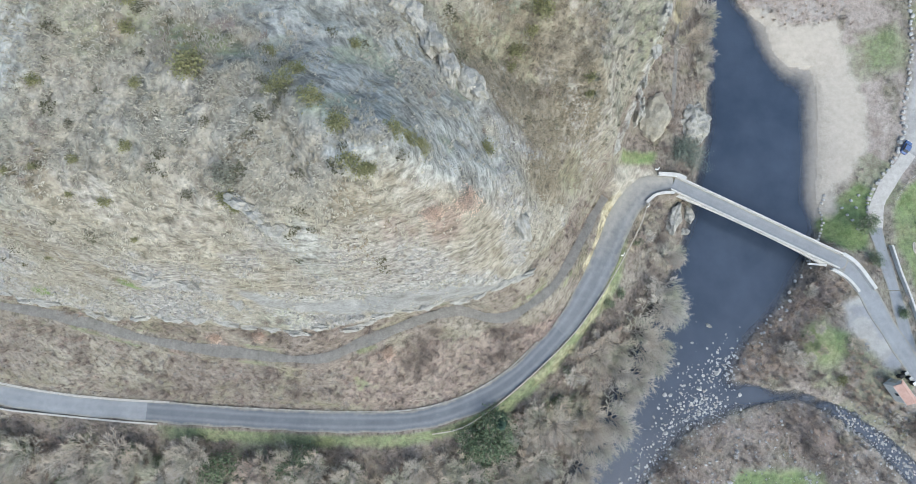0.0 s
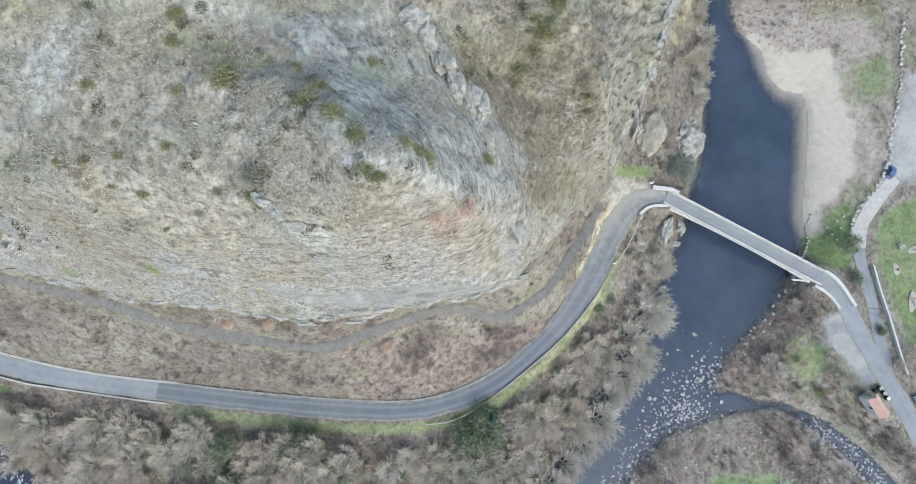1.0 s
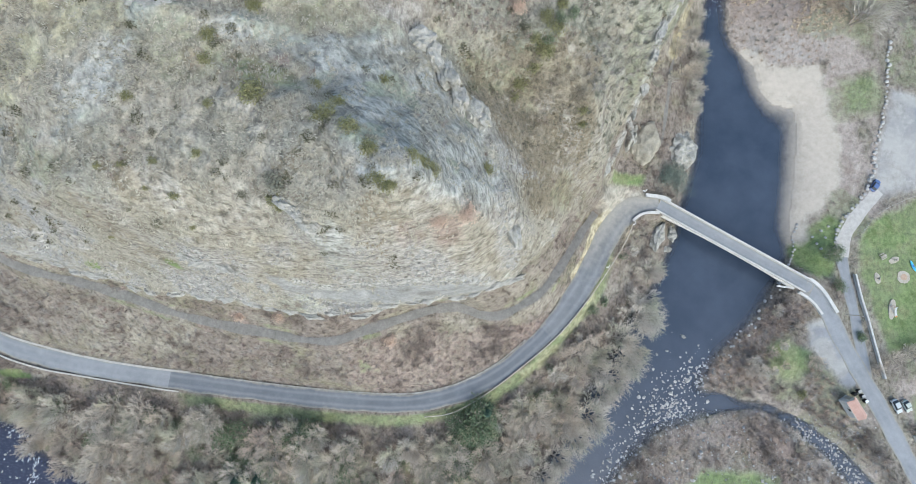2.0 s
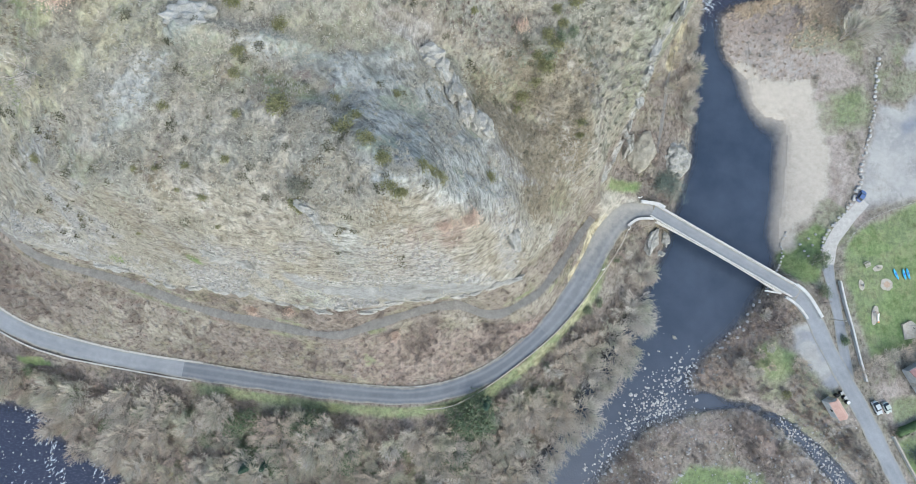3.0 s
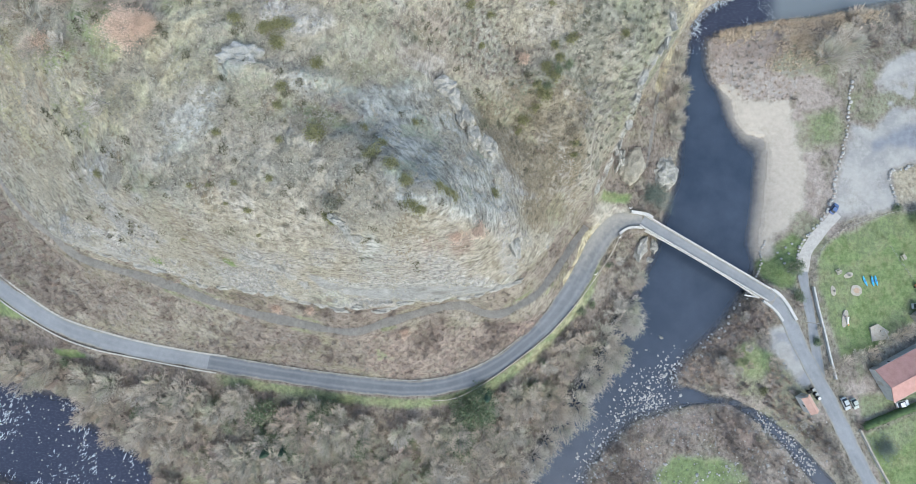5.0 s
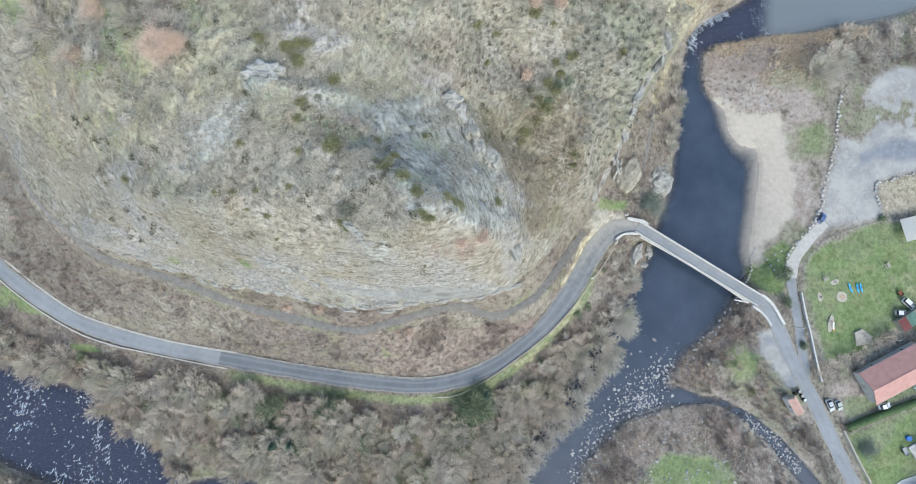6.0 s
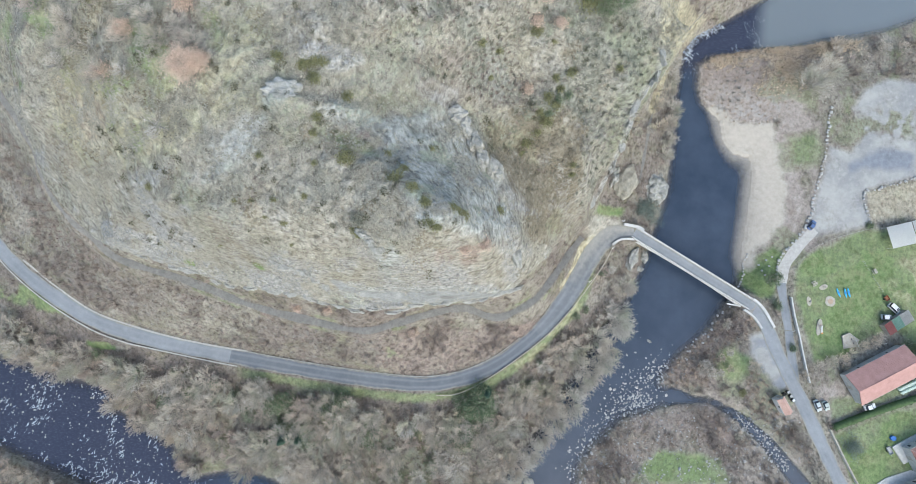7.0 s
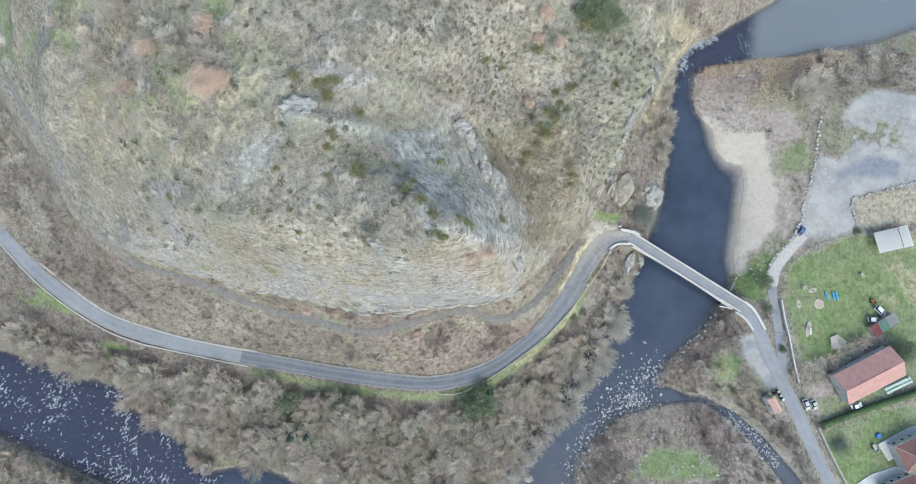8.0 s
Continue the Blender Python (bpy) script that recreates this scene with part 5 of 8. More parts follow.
def put(kind, x, y, rz=0.0, size=1.0, sink=0.15):
    ob = copy_thing(kind, pose(x, y, float(ground_z(x, y)) - sink, 0, 0, rz))
    ob.scale = (size, size, size * 0.95)
    return ob


BARE = [tree_kind(11 + k, h, s, m, lab, stems=st, limbs=li, subs=9, sprays=sp + 2) for k, (h, s, m, st, li, sp, lab) in enumerate((
    (8.0, 4.3, M_TWIG, 2, 9, 16, "bare grey-brown alder with spreading winter twigs"),
    (8.5, 4.6, M_TWIG_PALE, 3, 7, 16, "bare pale-twigged ash with several stems"),
    (6.5, 3.8, M_TWIG, 4, 5, 16, "bare grey-brown hazel clump with many stems"),
    (6.0, 3.4, M_TWIG_RED, 3, 6, 16, "bare reddish-brown young tree in winter"),
    (7.5, 4.0, M_TWIG_PALE, 1, 18, 18, "bare pale tree with a single trunk"),
    (9.0, 5.0, M_TWIG, 2, 10, 18, "tall bare ash with a wide pale crown")))]
LEANERS = [tree_kind(41 + k, h, s, M_TWIG_PALE, "bare pale alder leaning out over the river", stems=3, limbs=7, subs=9, sprays=18, lean=(0.6, -0.05), rise=0.4) for k, (h, s) in enumerate(((7.5, 5.2), (7.0, 4.6), (8.0, 5.6)))]
IVIED = [tree_kind(61 + k, h, s, M_TWIG, "ivy-clad tree with dark green leaves among bare twigs", leaves=(n * 2 // 3, 0.2), leaf_mat=M_IVY, hang=1.5, stems=2, limbs=7, subs=5, sprays=7) for k, (h, s, n) in enumerate(((6.5, 3.2, 3000), (5.5, 2.7, 2200)))]
OAKS = [tree_kind(71 + k, h, s, M_TWIG_RED, "oak still holding withered orange-brown leaves", leaves=(n, 0.10), leaf_mat=M_OAK, hang=1.1, stems=1, limbs=14, subs=6, sprays=5) for k, (h, s, n) in enumerate(((5.0, 3.4, 5200), (3.0, 1.7, 1700)))]
DEAD = tree_kind(81, 7.0, 3.5, M_TWIG_PALE, "dead pale tree with sparse bare limbs", stems=1, limbs=7, subs=4, sprays=3, width=0.05)
for k, proto in enumerate(BARE + LEANERS + IVIED + OAKS + [DEAD]):
    x, y = ((-92, -40), (-66, -41), (-36, -43.5), (-30, -60), (-9, -45), (21, -36), (58, -6), (55, 1), (52, -14), (7, -38.5), (-58, -55.5), (-62.9, 37.1), (0.5, 10.2), (-68.3, 25.8))[k]
    proto.matrix_basis = pose(x, y, float(ground_z(x, y)) - 0.15, 0, 0, 40 * k)
    if k == 11:
        proto.scale = (1.25, 1.25, 1.1)

R = random.Random(5)
for x, y, rz, s in ((56, 8, 20, 0.7), (53, -5, -10, 1.0), (50, -18, -15, 1.0), (47, -13, 5, 0.9), (46, -24, -20, 0.95), (43, -29, -10, 1.0), (41, -22, -25, 0.85), (40, -36, -20, 1.05), (36, -42, -20, 1.0), (33, -36, -30, 0.9),
                    (31, -48, -25, 1.0), (27, -53, -30, 1.05), (23, -58, -30, 1.0), (19, -64, -30, 1.0), (14, -68, -40, 1.0), (8, -73, -60, 1.0)):
    put(R.choice(LEANERS), x, y, rz + R.uniform(-15, 15), s * R.uniform(1.05, 1.25))
for x, y, rz, s in ((66.5, 93, -10, 0.55), (66.5, 87.5, 10, 0.6), (66.8, 82.5, 20, 0.55), (67.5, 75.5, 0, 0.8), (67, 70, 10, 0.75), (67, 64.5, -20, 0.75), (66.6, 58.5, 10, 0.6), (62.5, 88, 90, 0.5), (62, 75, 120, 0.55), (62, 81, 200, 0.5), (63, 68, 40, 0.55)):
    put(R.choice(LEANERS), x, y, rz, s)

# the wood between the road and the river
taken = [(-92, -40)]
woods = [(-165, -30), (-120, -38), (-76, -40), (-20, -42), (6, -40), (24, -28), (38, -8), (44, -12), (36, -34), (18, -62), (-8, -76), (-50, -72), (-72, -68), (-94, -62), (-116, -50), (-150, -42), (-172, -38)]
tries = 0
while len(taken) < 170 and tries < 12000:
    tries += 1
    x, y = R.uniform(-175, 46), R.uniform(-80, -8)
    if not inside(np.array(x), np.array(y), woods):
        continue
    if any(math.hypot(x - a, y - b) < 4.1 for a, b in taken):
        continue
    near, _ = near_line(np.array(x), np.array(y), ROAD_WEST)
    if near < 10.0 or (-135 < x < -100 and y > -42 and R.random() < 0.6):
        continue
    taken.append((x, y))
    big = 0.7 + 0.62 * R.random() ** 1.5
    put(R.choice(BARE), x, y, R.uniform(0, 360), big)
for x, y, k, s in ((8.5, -36.4, 0, 1.5), (4.5, -38.5, 1, 1.3), (6.1, -49.2, 1, 1.4), (-38.8, -43.8, 0, 1.25), (-58.5, -46.6, 1, 1.3), (-26, -52.3, 1, 1.2), (10.5, -40, 0, 1.15), (5, -45.5, 1, 1.2), (-48, -56, 0, 1.1), (-44.4, -46, 1, 0.8), (-33, -59, 1, 0.75), (-69, -51, 1, 0.8), (-98, -51, 1, 0.9), (-82, -43, 1, 0.7), (-5.5, -62, 1, 0.7), (12, -40, 1, 0.9),
                   (-54, -53, 1, 0.8), (-110, -44, 1, 0.7), (-125, -38, 1, 0.6), (-75, -46, 1, 0.6), (-62, -60, 0, 0.7), (-25, -47, 1, 0.6), (-20, -56, 1, 0.7), (-12, -50, 0, 0.6), (0, -52, 1, 0.7), (14, -45, 1, 0.8), (20, -40, 1, 0.6), (-38, -50, 1, 0.7), (-15, -66, 1, 0.6), (28, -22, 1, 0.4), (43, -2, 1, 0.4), (48, 12, 1, 0.4), (109.3, 17, 0, 0.85), (112.0, 8.0, 1, 0.6), (-90, -47, 1, 0.8), (26, -30, 1, 0.5), (39.5, -5, 1, 0.45), (161.7, -1.0, 0, 1.0), (159, -0.5, 1, 0.9), (19, 73, 0, 0.9), (22.5, 74.5, 0, 1.0), (26, 73.5, 1, 0.9), (23.5, 71.5, 1, 0.8), (16, 50.5, 1, 0.35), (18, 52, 1, 0.35), (14, 47.5, 1, 0.3)):
    put(IVIED[k], x, y, R.uniform(0, 360), s)


def conifer(x, y, h, r, seed, label):
    """A small conifer: a straight trunk and drooping whorls of needle sprays."""
    q = np.random.RandomState(seed)
    thing = tagged(new("conifer"), label, "conifer")
    thing.matrix_basis = pose(x, y, float(ground_z(x, y)) - 0.1)
    part("trunk", tubes_mesh("trunk", [([Vector((0, 0, 0)), Vector((0.05, 0, h * 0.5)), Vector((0, 0, h))], 0.16, 0.02)], M_BARK, 5), thing)
    n = 2600
    z = h * (0.08 + 0.9 * q.rand(n) ** 1.3)
    a = np.round(q.rand(n) * 9) * 0.698 + z * 2.1 + q.normal(size=n) * 0.16
    d = r * (1 - z / h) ** 0.8 * np.sqrt(q.rand(n)) + 0.05
    p = np.stack([d * np.cos(a), d * np.sin(a), z - 0.3 * d + 0.1 * q.normal(size=n)], -1)
    out = np.stack([np.cos(a), np.sin(a), -0.35 + 0.3 * q.normal(size=n)], -1) * q.uniform(0.25, 0.5, (n, 1))
    side = np.stack([-np.sin(a), np.cos(a), 0.3 * q.normal(size=n)], -1) * 0.09
    part("needles", tri_mesh("needles", np.stack([p - side, p + side, p + out], 1), M_NEEDLE), thing)
    return thing


M_NEEDLE = vary("conifer_needles", (0.045, 0.085, 0.06), (0.105, 0.17, 0.115), 0.8, 0.8, fine=0.3, bump=0, island=True)
conifer(-55.6, -57.6, 9.5, 2.4, 5, "dark green conifer among the bare trees")
conifer(-50.4, -57.0, 8.0, 2.2, 6, "bluish-green conifer beside a darker one")
conifer(10.6, -33.8, 8.0, 2.2, 7, "dark green conifer at the road's bend")
for x, y, k, s in ((-15.9, -15.5, 1, 0.9), (7.0, 65.4, 1, 0.9), (12.9, 65.2, 1, 0.9), (8.7, 70.7, 1, 1.2), (7.6, 52.2, 1, 0.8), (-67.4, 51.2, 1, 1.3), (-3.6, 8.6, 1, 0.8), (-50.8, -12.0, 1, 0.7), (-41.4, -11.2, 1, 0.7), (-60.5, 38.5, 0, 0.75), (-80, 45, 0, 0.7), (-86, 38, 1, 1.1)):
    put(OAKS[k], x, y, R.uniform(0, 360), s)
for x, y, s in ((-71, 43, 0.62), (-66, 46, 0.6), (-74, 47.5, 0.55), (-96, 44, 0.7), (-102, 40, 0.6), (-98, 49, 0.65), (-92, 55, 0.6), (-70, 24.6, 0.42)):
    put(BARE[1] if y > 30 else BARE[4], x, y, R.uniform(0, 360), s)
for x, y, s in ((-89.2, 41.9, 0.9), (-90.3, 50.7, 1.1), (118.5, 60.5, 0.42), (117.0, 38.0, 0.42), (147, 112, 1.0), (140, 106, 0.9)):
    put(DEAD, x, y, R.uniform(0, 360), s)
# bare trees crowding the banks of the rapids
for line in (WEST_BANK[1:11], SOUTH_BANK[2:7]):
    row = curve_points([(*p, 0) for p in line], 4.2)
    heading = np.gradient(row[:, :2], axis=0)
    for (x, y, _), (dx, dy) in zip(row, heading):
        back = R.uniform(1.6, 3.4) / math.hypot(dx, dy)
        x, y = x + dy * back, y - dx * back
        if float(depth_in(np.array([x]), np.array([y]), RIVER)[0]) < -0.8:
            put(R.choice(BARE), x, y, R.uniform(0, 360), R.uniform(0.55, 0.9))
put(BARE[3], -18.4, -29.4, 40, 0.42)
put(BARE[3], 58.6, 6.8, 100, 0.72)
for x, y, rz, size in ((117.5, 90.5, 40, 1.25), (121, 93, 25, 1.1), (124.5, 97, 50, 1.2)):
    put(LEANERS[0], x, y, rz, size)
THICKET = []
# thickets on the east bank, the island, by the gardens and on the hill's shoulders
for x0, y0, x1, y1, n, lo, hi in ((92, -22, 108, 2, 14, 0.35, 0.55), (86, -20, 98, -10, 10, 0.4, 0.6), (60, -62, 72, -44, 6, 0.3, 0.45), (100, -40, 124, -24, 10, 0.35, 0.55), (124, 98, 165, 116, 16, 0.45, 0.75), (98, 92, 122, 100, 7, 0.3, 0.5),
                                  (138, -11, 156, 4, 0, 0.5, 0.7), (-190, -5, -140, 40, 18, 0.6, 0.9), (-98, 34, -60, 60, 26, 0.35, 0.6), (-120, 45, -70, 90, 12, 0.5, 0.8), (48, 60, 64, 100, 14, 0.35, 0.6), (-175, -90, -120, -74, 12, 0.6, 0.9), (30, 80, 60, 110, 12, 0.5, 0.8),
                                  (100, 128, 150, 140, 8, 0.7, 1.0), (47, 8, 56, 20, 5, 0.4, 0.6)):
    for _ in range(n):
        x, y = R.uniform(x0, x1), R.uniform(y0, y1)
        d = float(depth_in(np.array([x]), np.array([y]), RIVER)[0])
        r1, r2 = (float(near_line(np.array([x]), np.array([y]), l)[0][0]) for l in (ROAD_EAST, ROAD_WEST))
        if d > -1.5 or min(r1, r2) < 5 or float(depth_in(np.array([x]), np.array([y]), PAD)[0]) > -2:
            continue
        if R.random() < 0.5:
            continue
        THICKET.append((R.choice(BARE), x, y, R.uniform(0, 360), R.uniform(lo, hi)))
thicket("winter_thicket", "leafless grey-brown thickets of young trees", THICKET)
for x, y, s in ((121.5, -15.5, 0.55), (126.3, -12, 0.5), (131, -9.5, 0.5), (134, -8.5, 0.55), (138, -6, 0.55), (142, -3.0, 0.6), (145, -1.5, 0.6), (148, 1, 0.5), (136.5, -10.5, 0.5), (118.8, -3, 0.3)):
    put(R.choice(BARE[:3]), x, y, R.uniform(0, 360), s)


# ---- broom shrubs on the hill
def broom_kind(seed, n):
    rr = np.random.RandomState(seed)
    a, d = rr.uniform(0, 6.28, 30), np.sqrt(rr.rand(30)) * 0.8
    centres = np.stack([d * np.cos(a), d * np.sin(a), 0.1 + 0.55 * np.sqrt(1 - d * d)], -1)
    cloud = leaf_cloud(seed, centres, 0.55, n // 2, 0.105 if n > 300 else 0.15, 0.8)
    return tagged(new("broom_shrub", tri_mesh("broom_shrub", cloud, M_BROOM, 4)), "rounded olive-green broom shrub on the dry hillside", "shrub", "broom shrubs on the hill")


BROOM = [broom_kind(3, 1500), broom_kind(4, 1300), broom_kind(5, 1100)]
SMALL = broom_kind(6, 260)
SMALL.data.materials[0] = vary("dark_broom", (0.095, 0.095, 0.058), (0.185, 0.175, 0.115), 1.0, 0.9, fine=0.3, bump=0, island=True)
spots = [(-29.3, 23.4, 1.75), (-36.6, 31.1, 1.1), (-36.9, 28, 1.0), (-21.4, 25.6, 0.9), (-18.4, 20.6, 1.25), (-15.2, 18.6, 1.3), (-12.3, 16, 1.15), (-17.7, 22.6, 0.9), (-6.9, 15.7, 1.0), (-5.6, 15.4, 1.0), (-4.3, 15, 1.0),
         (-9.8, 11.2, 1.1), (-40.4, 41.6, 1.3), (-38.8, 42.2, 1.2), (-36.8, 42.6, 1.3), (-38.2, 39.1, 1.3), (-31.3, 36.8, 1.3), (-46, 42.1, 1.3), (7.4, 63.6, 1.6), (-5.4, 57.6, 1.2), (-0.9, 58.1, 1.0), (-2.1, 52.1, 0.9)]
spots += [(12.5, 62.5, 0.8), (29.9, 60.2, 1.2), (3.8, 19.5, 1.2), (-13.3, 29.4, 0.8), (-10.9, 12.1, 1.1), (-9.2, 11.6, 0.8), (-35.9, 21.9, 0.7), (-47.4, 22.3, 0.9), (-51.9, 12.6, 0.6), (-45.9, 10.2, 0.5), (-41.9, 9.5, 0.8),
          (-25.8, 8.5, 0.6), (-41.2, 5.4, 0.5), (-48.5, 13.1, 0.6), (-37.3, 15, 0.7), (-43.8, 13.7, 0.6), (-62.9, 3.6, 0.6), (-26.5, 9.5, 1.0), (-25.2, 9.8, 0.8), (18.3, 71, 2.4), (20, 72.5, 2.0)]
spots += [(10, 41, 1.5), (12, 43.5, 1.3), (13.5, 46, 1.7), (11.5, 47.5, 1.2), (15, 49, 1.5), (13, 51, 1.4), (16, 53, 1.2), (14.5, 55.5, 1.1), (8.5, 38, 1.0), (18, 57, 1.3)]
spots += [(23, 37, 1.2), (23.5, 35, 1.0), (-75.9, 14.6, 1.0), (-20, 20, 0.8)]
RB = random.Random(9)
FIRST = len(spots)
SMALL.matrix_basis = pose(-33, 12, float(ground_z(-33, 12)) - 0.1)
SMALL.scale = (0.5, 0.5, 0.4)
while len(spots) < FIRST + 170:
    x, y = RB.uniform(-95, 12), RB.uniform(2, 62)
    if float(fbm(x, y, 12, 4)) > 0.47:
        spots.append((x, y, RB.uniform(0.4, 0.95)))
for _ in range(80):
    spots.append((RB.uniform(-25, 42), RB.uniform(46, 76), RB.uniform(0.35, 0.85)))
for k, (x, y, s) in enumerate(spots):
    kind = BROOM[k % 3] if k < FIRST else SMALL
    if k < 3:
        kind.matrix_basis = pose(x, y, float(ground_z(x, y)) - 0.1, 0, 0, 50 * k)
        kind.scale = (s, s, s * 0.75)
    else:
        ob = copy_thing(kind, pose(x, y, float(ground_z(x, y)) - 0.1, 0, 0, RB.uniform(0, 360)))
        ob.scale = (s * RB.uniform(0.9, 1.25), s, s * 0.75)


# ---- grass tufts and low scrub, too many to count
def slope_at(x, y):
    e = 1.2
    return (ground_z(x + e, y) - ground_z(x - e, y)) / (2 * e), (ground_z(x, y + e) - ground_z(x, y - e)) / (2 * e)


zone_at = {k: sampler(GX[0], GY[0], STEP, v[np.searchsorted(AX, GX[0] - .01):np.searchsorted(AX, GX[-1] + .01), np.searchsorted(AY, GY[0] - .01):np.searchsorted(AY, GY[-1] + .01)]) for k, v in zone.items()}
hilly_at = sampler(GX[0], GY[0], STEP, HILLY[np.searchsorted(AX, GX[0] - .01):np.searchsorted(AX, GX[-1] + .01), np.searchsorted(AY, GY[0] - .01):np.searchsorted(AY, GY[-1] + .01)])


def blades(seed, x, y, per, length, width, droop, mess):
    """Tufts of blades that lie down the slope: one loose triangle a blade."""
    q = np.random.RandomState(seed)
    n = len(x)
    sx, sy = slope_at(x, y)
    steep = np.hypot(sx, sy)
    down = np.stack([-sx, -sy, -steep ** 2], -1) / np.maximum(np.sqrt(steep ** 2 + steep ** 4), 0.05)[:, None]
    normal = np.stack([-sx, -sy, np.ones(n)], -1) / np.sqrt(1 + steep ** 2)[:, None]
    base = np.repeat(np.stack([x, y, ground_z(x, y)], -1), per, 0)
    down, normal = np.repeat(down * np.clip(steep, 0.15, 1)[:, None], per, 0), np.repeat(normal, per, 0)
    m = len(base)
    d = down * droop + normal * q.uniform(0.2, 0.7, (m, 1)) + q.normal(size=(m, 3)) * mess
    d /= np.linalg.norm(d, axis=1)[:, None]
    side = np.cross(d, normal)
    side /= np.maximum(np.linalg.norm(side, axis=1), 1e-6)[:, None]
    L = length * q.uniform(0.55, 1.3, (m, 1))
    base = base + q.normal(size=(m, 3)) * np.array([0.17, 0.17, 0.03])
    w = side * width * q.uniform(0.6, 1.3, (m, 1))
    return np.stack([base - w, base + w, base + d * L], 1)


q = np.random.RandomState(21)
hx, hy = q.uniform(-140, 60, 120000), q.uniform(-14, 92, 120000)
want = hilly_at(hx, hy) * (1 - 0.6 * zone_at["rock"](hx, hy)) * (1 - 0.95 * zone_at["slab"](hx, hy)) * (1 - 0.6 * zone_at["slate"](hx, hy)) * (1 - 0.8 * zone_at["scrub"](hx, hy)) * (1 - 0.6 * zone_at["sage"](hx, hy)) * (0.12 + 0.88 * smooth(0.38, 0.6, fbm(hx, hy, 4, 6))) * np.where((hy > 75) | (hx < -110), 0.4, 1.0)
ok = q.rand(len(hx)) < want
brown = zone_at["fern"](hx, hy) + 0.5 * (q.rand(len(hx)) - 0.5) > 0.5
tagged(new("bracken", tri_mesh("bracken", blades(24, hx[ok & brown], hy[ok & brown], 9, 0.46, 0.085, 0.9, 0.45), M_FERN)), "withered brown bracken and grass in the gully", "bracken", kind="stuff")
ok &= ~brown
tagged(new("dry_grass", tri_mesh("dry_grass", blades(22, hx[ok], hy[ok], 9, 0.42, 0.08, 0.9, 0.45), M_TUFT)), "withered pale tussock grass covering the hillside", "grass", kind="stuff")
vx, vy = q.uniform(-170, 175, 60000), q.uniform(-75, 115, 60000)
v_ok = (hilly_at(vx, vy) < 0.4) & (depth_in(vx, vy, RIVER) < -0.8) & (zone_at["gravel"](vx, vy) < 0.3) & (zone_at["sand"](vx, vy) < 0.3) & (zone_at["soil"](vx, vy) < 0.3 + 0.7 * q.rand(len(vx))) & (zone_at["green"](vx, vy) < 0.5)
for line, half in ((ROAD_WEST, 2.7), (ROAD_EAST, 3.0), (LANE, 2.0), (GRAVEL_LANE, 2.2), (TRACK, 0.85), (TRACK_LOW, 0.8)):
    v_ok &= near_line(vx, vy, line)[0] > half
M_STRAW = vary("withered_straw", (0.26, 0.222, 0.17), (0.40, 0.35, 0.275), 5.0, 0.95, fine=1.0, bump=0, island=True)
tagged(new("straw_grass", tri_mesh("straw_grass", blades(23, vx[v_ok], vy[v_ok], 4, 0.5, 0.06, 0.5, 0.7), M_STRAW)), "withered straw-coloured grass among the scrub", "grass", kind="stuff")


def twig_bushes(seed, x, y, radius, per, flat=1.0):
    q = np.random.RandomState(seed)
    n = len(x)
    c = np.repeat(np.stack([x, y, ground_z(x, y)], -1), per, 0)
    r = np.repeat(radius, per)[:, None]
    m = n * per
    a = q.uniform(0, 2 * np.pi, (m, 1))
    el = q.uniform(0.15, 1.45, (m, 1))
    d = np.concatenate([np.cos(a) * np.cos(el), np.sin(a) * np.cos(el), flat * np.sin(el)], 1)
    start = c + d * r * q.uniform(0, 0.6, (m, 1))
    d2 = d + q.normal(size=(m, 3)) * 0.45
    tip = start + d2 * r * q.uniform(0.3, 0.7, (m, 1))
    side = np.cross(d2, np.array([0, 0, 1.0]) + q.normal(size=(m, 3)) * 0.2)
    side /= np.linalg.norm(side, axis=1)[:, None]
    return np.stack([start - side * 0.04, start + side * 0.04, tip], 1)


M_SCRUB2 = vary('mauve_twigs', (0.33, 0.255, 0.225), (0.47, 0.385, 0.34), 2.5, 0.95, fine=0.6, bump=0, island=True, amount=0.25)


def scrub(name, seed, mat, label, tries, keep, lo=0.7, hi=1.7, per=40):
    q = np.random.RandomState(seed)
    x, y = q.uniform(-175, 165, tries), q.uniform(-78, 118, tries)
    ok = keep(x, y) & (depth_in(x, y, RIVER) < -1.0) & (zone_at["gravel"](x, y) < 0.2) & (zone_at["sand"](x, y) < 0.2) & (zone_at["green"](x, y) < 0.45) & (zone_at["yellow"](x, y) < 0.4)
    for line, half in ((ROAD_WEST, 4.0), (ROAD_EAST, 4.5), (LANE, 3.0), (GRAVEL_LANE, 3.0), (TRACK, 2.0), (TRACK_LOW, 2.0)):
        ok &= near_line(x, y, line)[0] > half
    x, y = x[ok], y[ok]
    return tagged(new(name, tri_mesh(name, twig_bushes(seed, x, y, q.uniform(lo, hi, len(x)), per), mat)), label, "scrub", kind="stuff")


low_land = lambda x, y: (hilly_at(x, y) < 0.3) & (depth_in(x, y, SHINGLE) < -1) & (fbm(x, y, 9, 2) > 0.42) & ~((x > 112) & (y > -30) & (y < 92))
scrub("thorn_clumps", 35, M_SCRUB, "dense leafless thorn clumps on the slope", 7000, lambda x, y: low_land(x, y) & (fbm(x, y, 12, 6) > 0.5), 1.5, 2.6, 90)
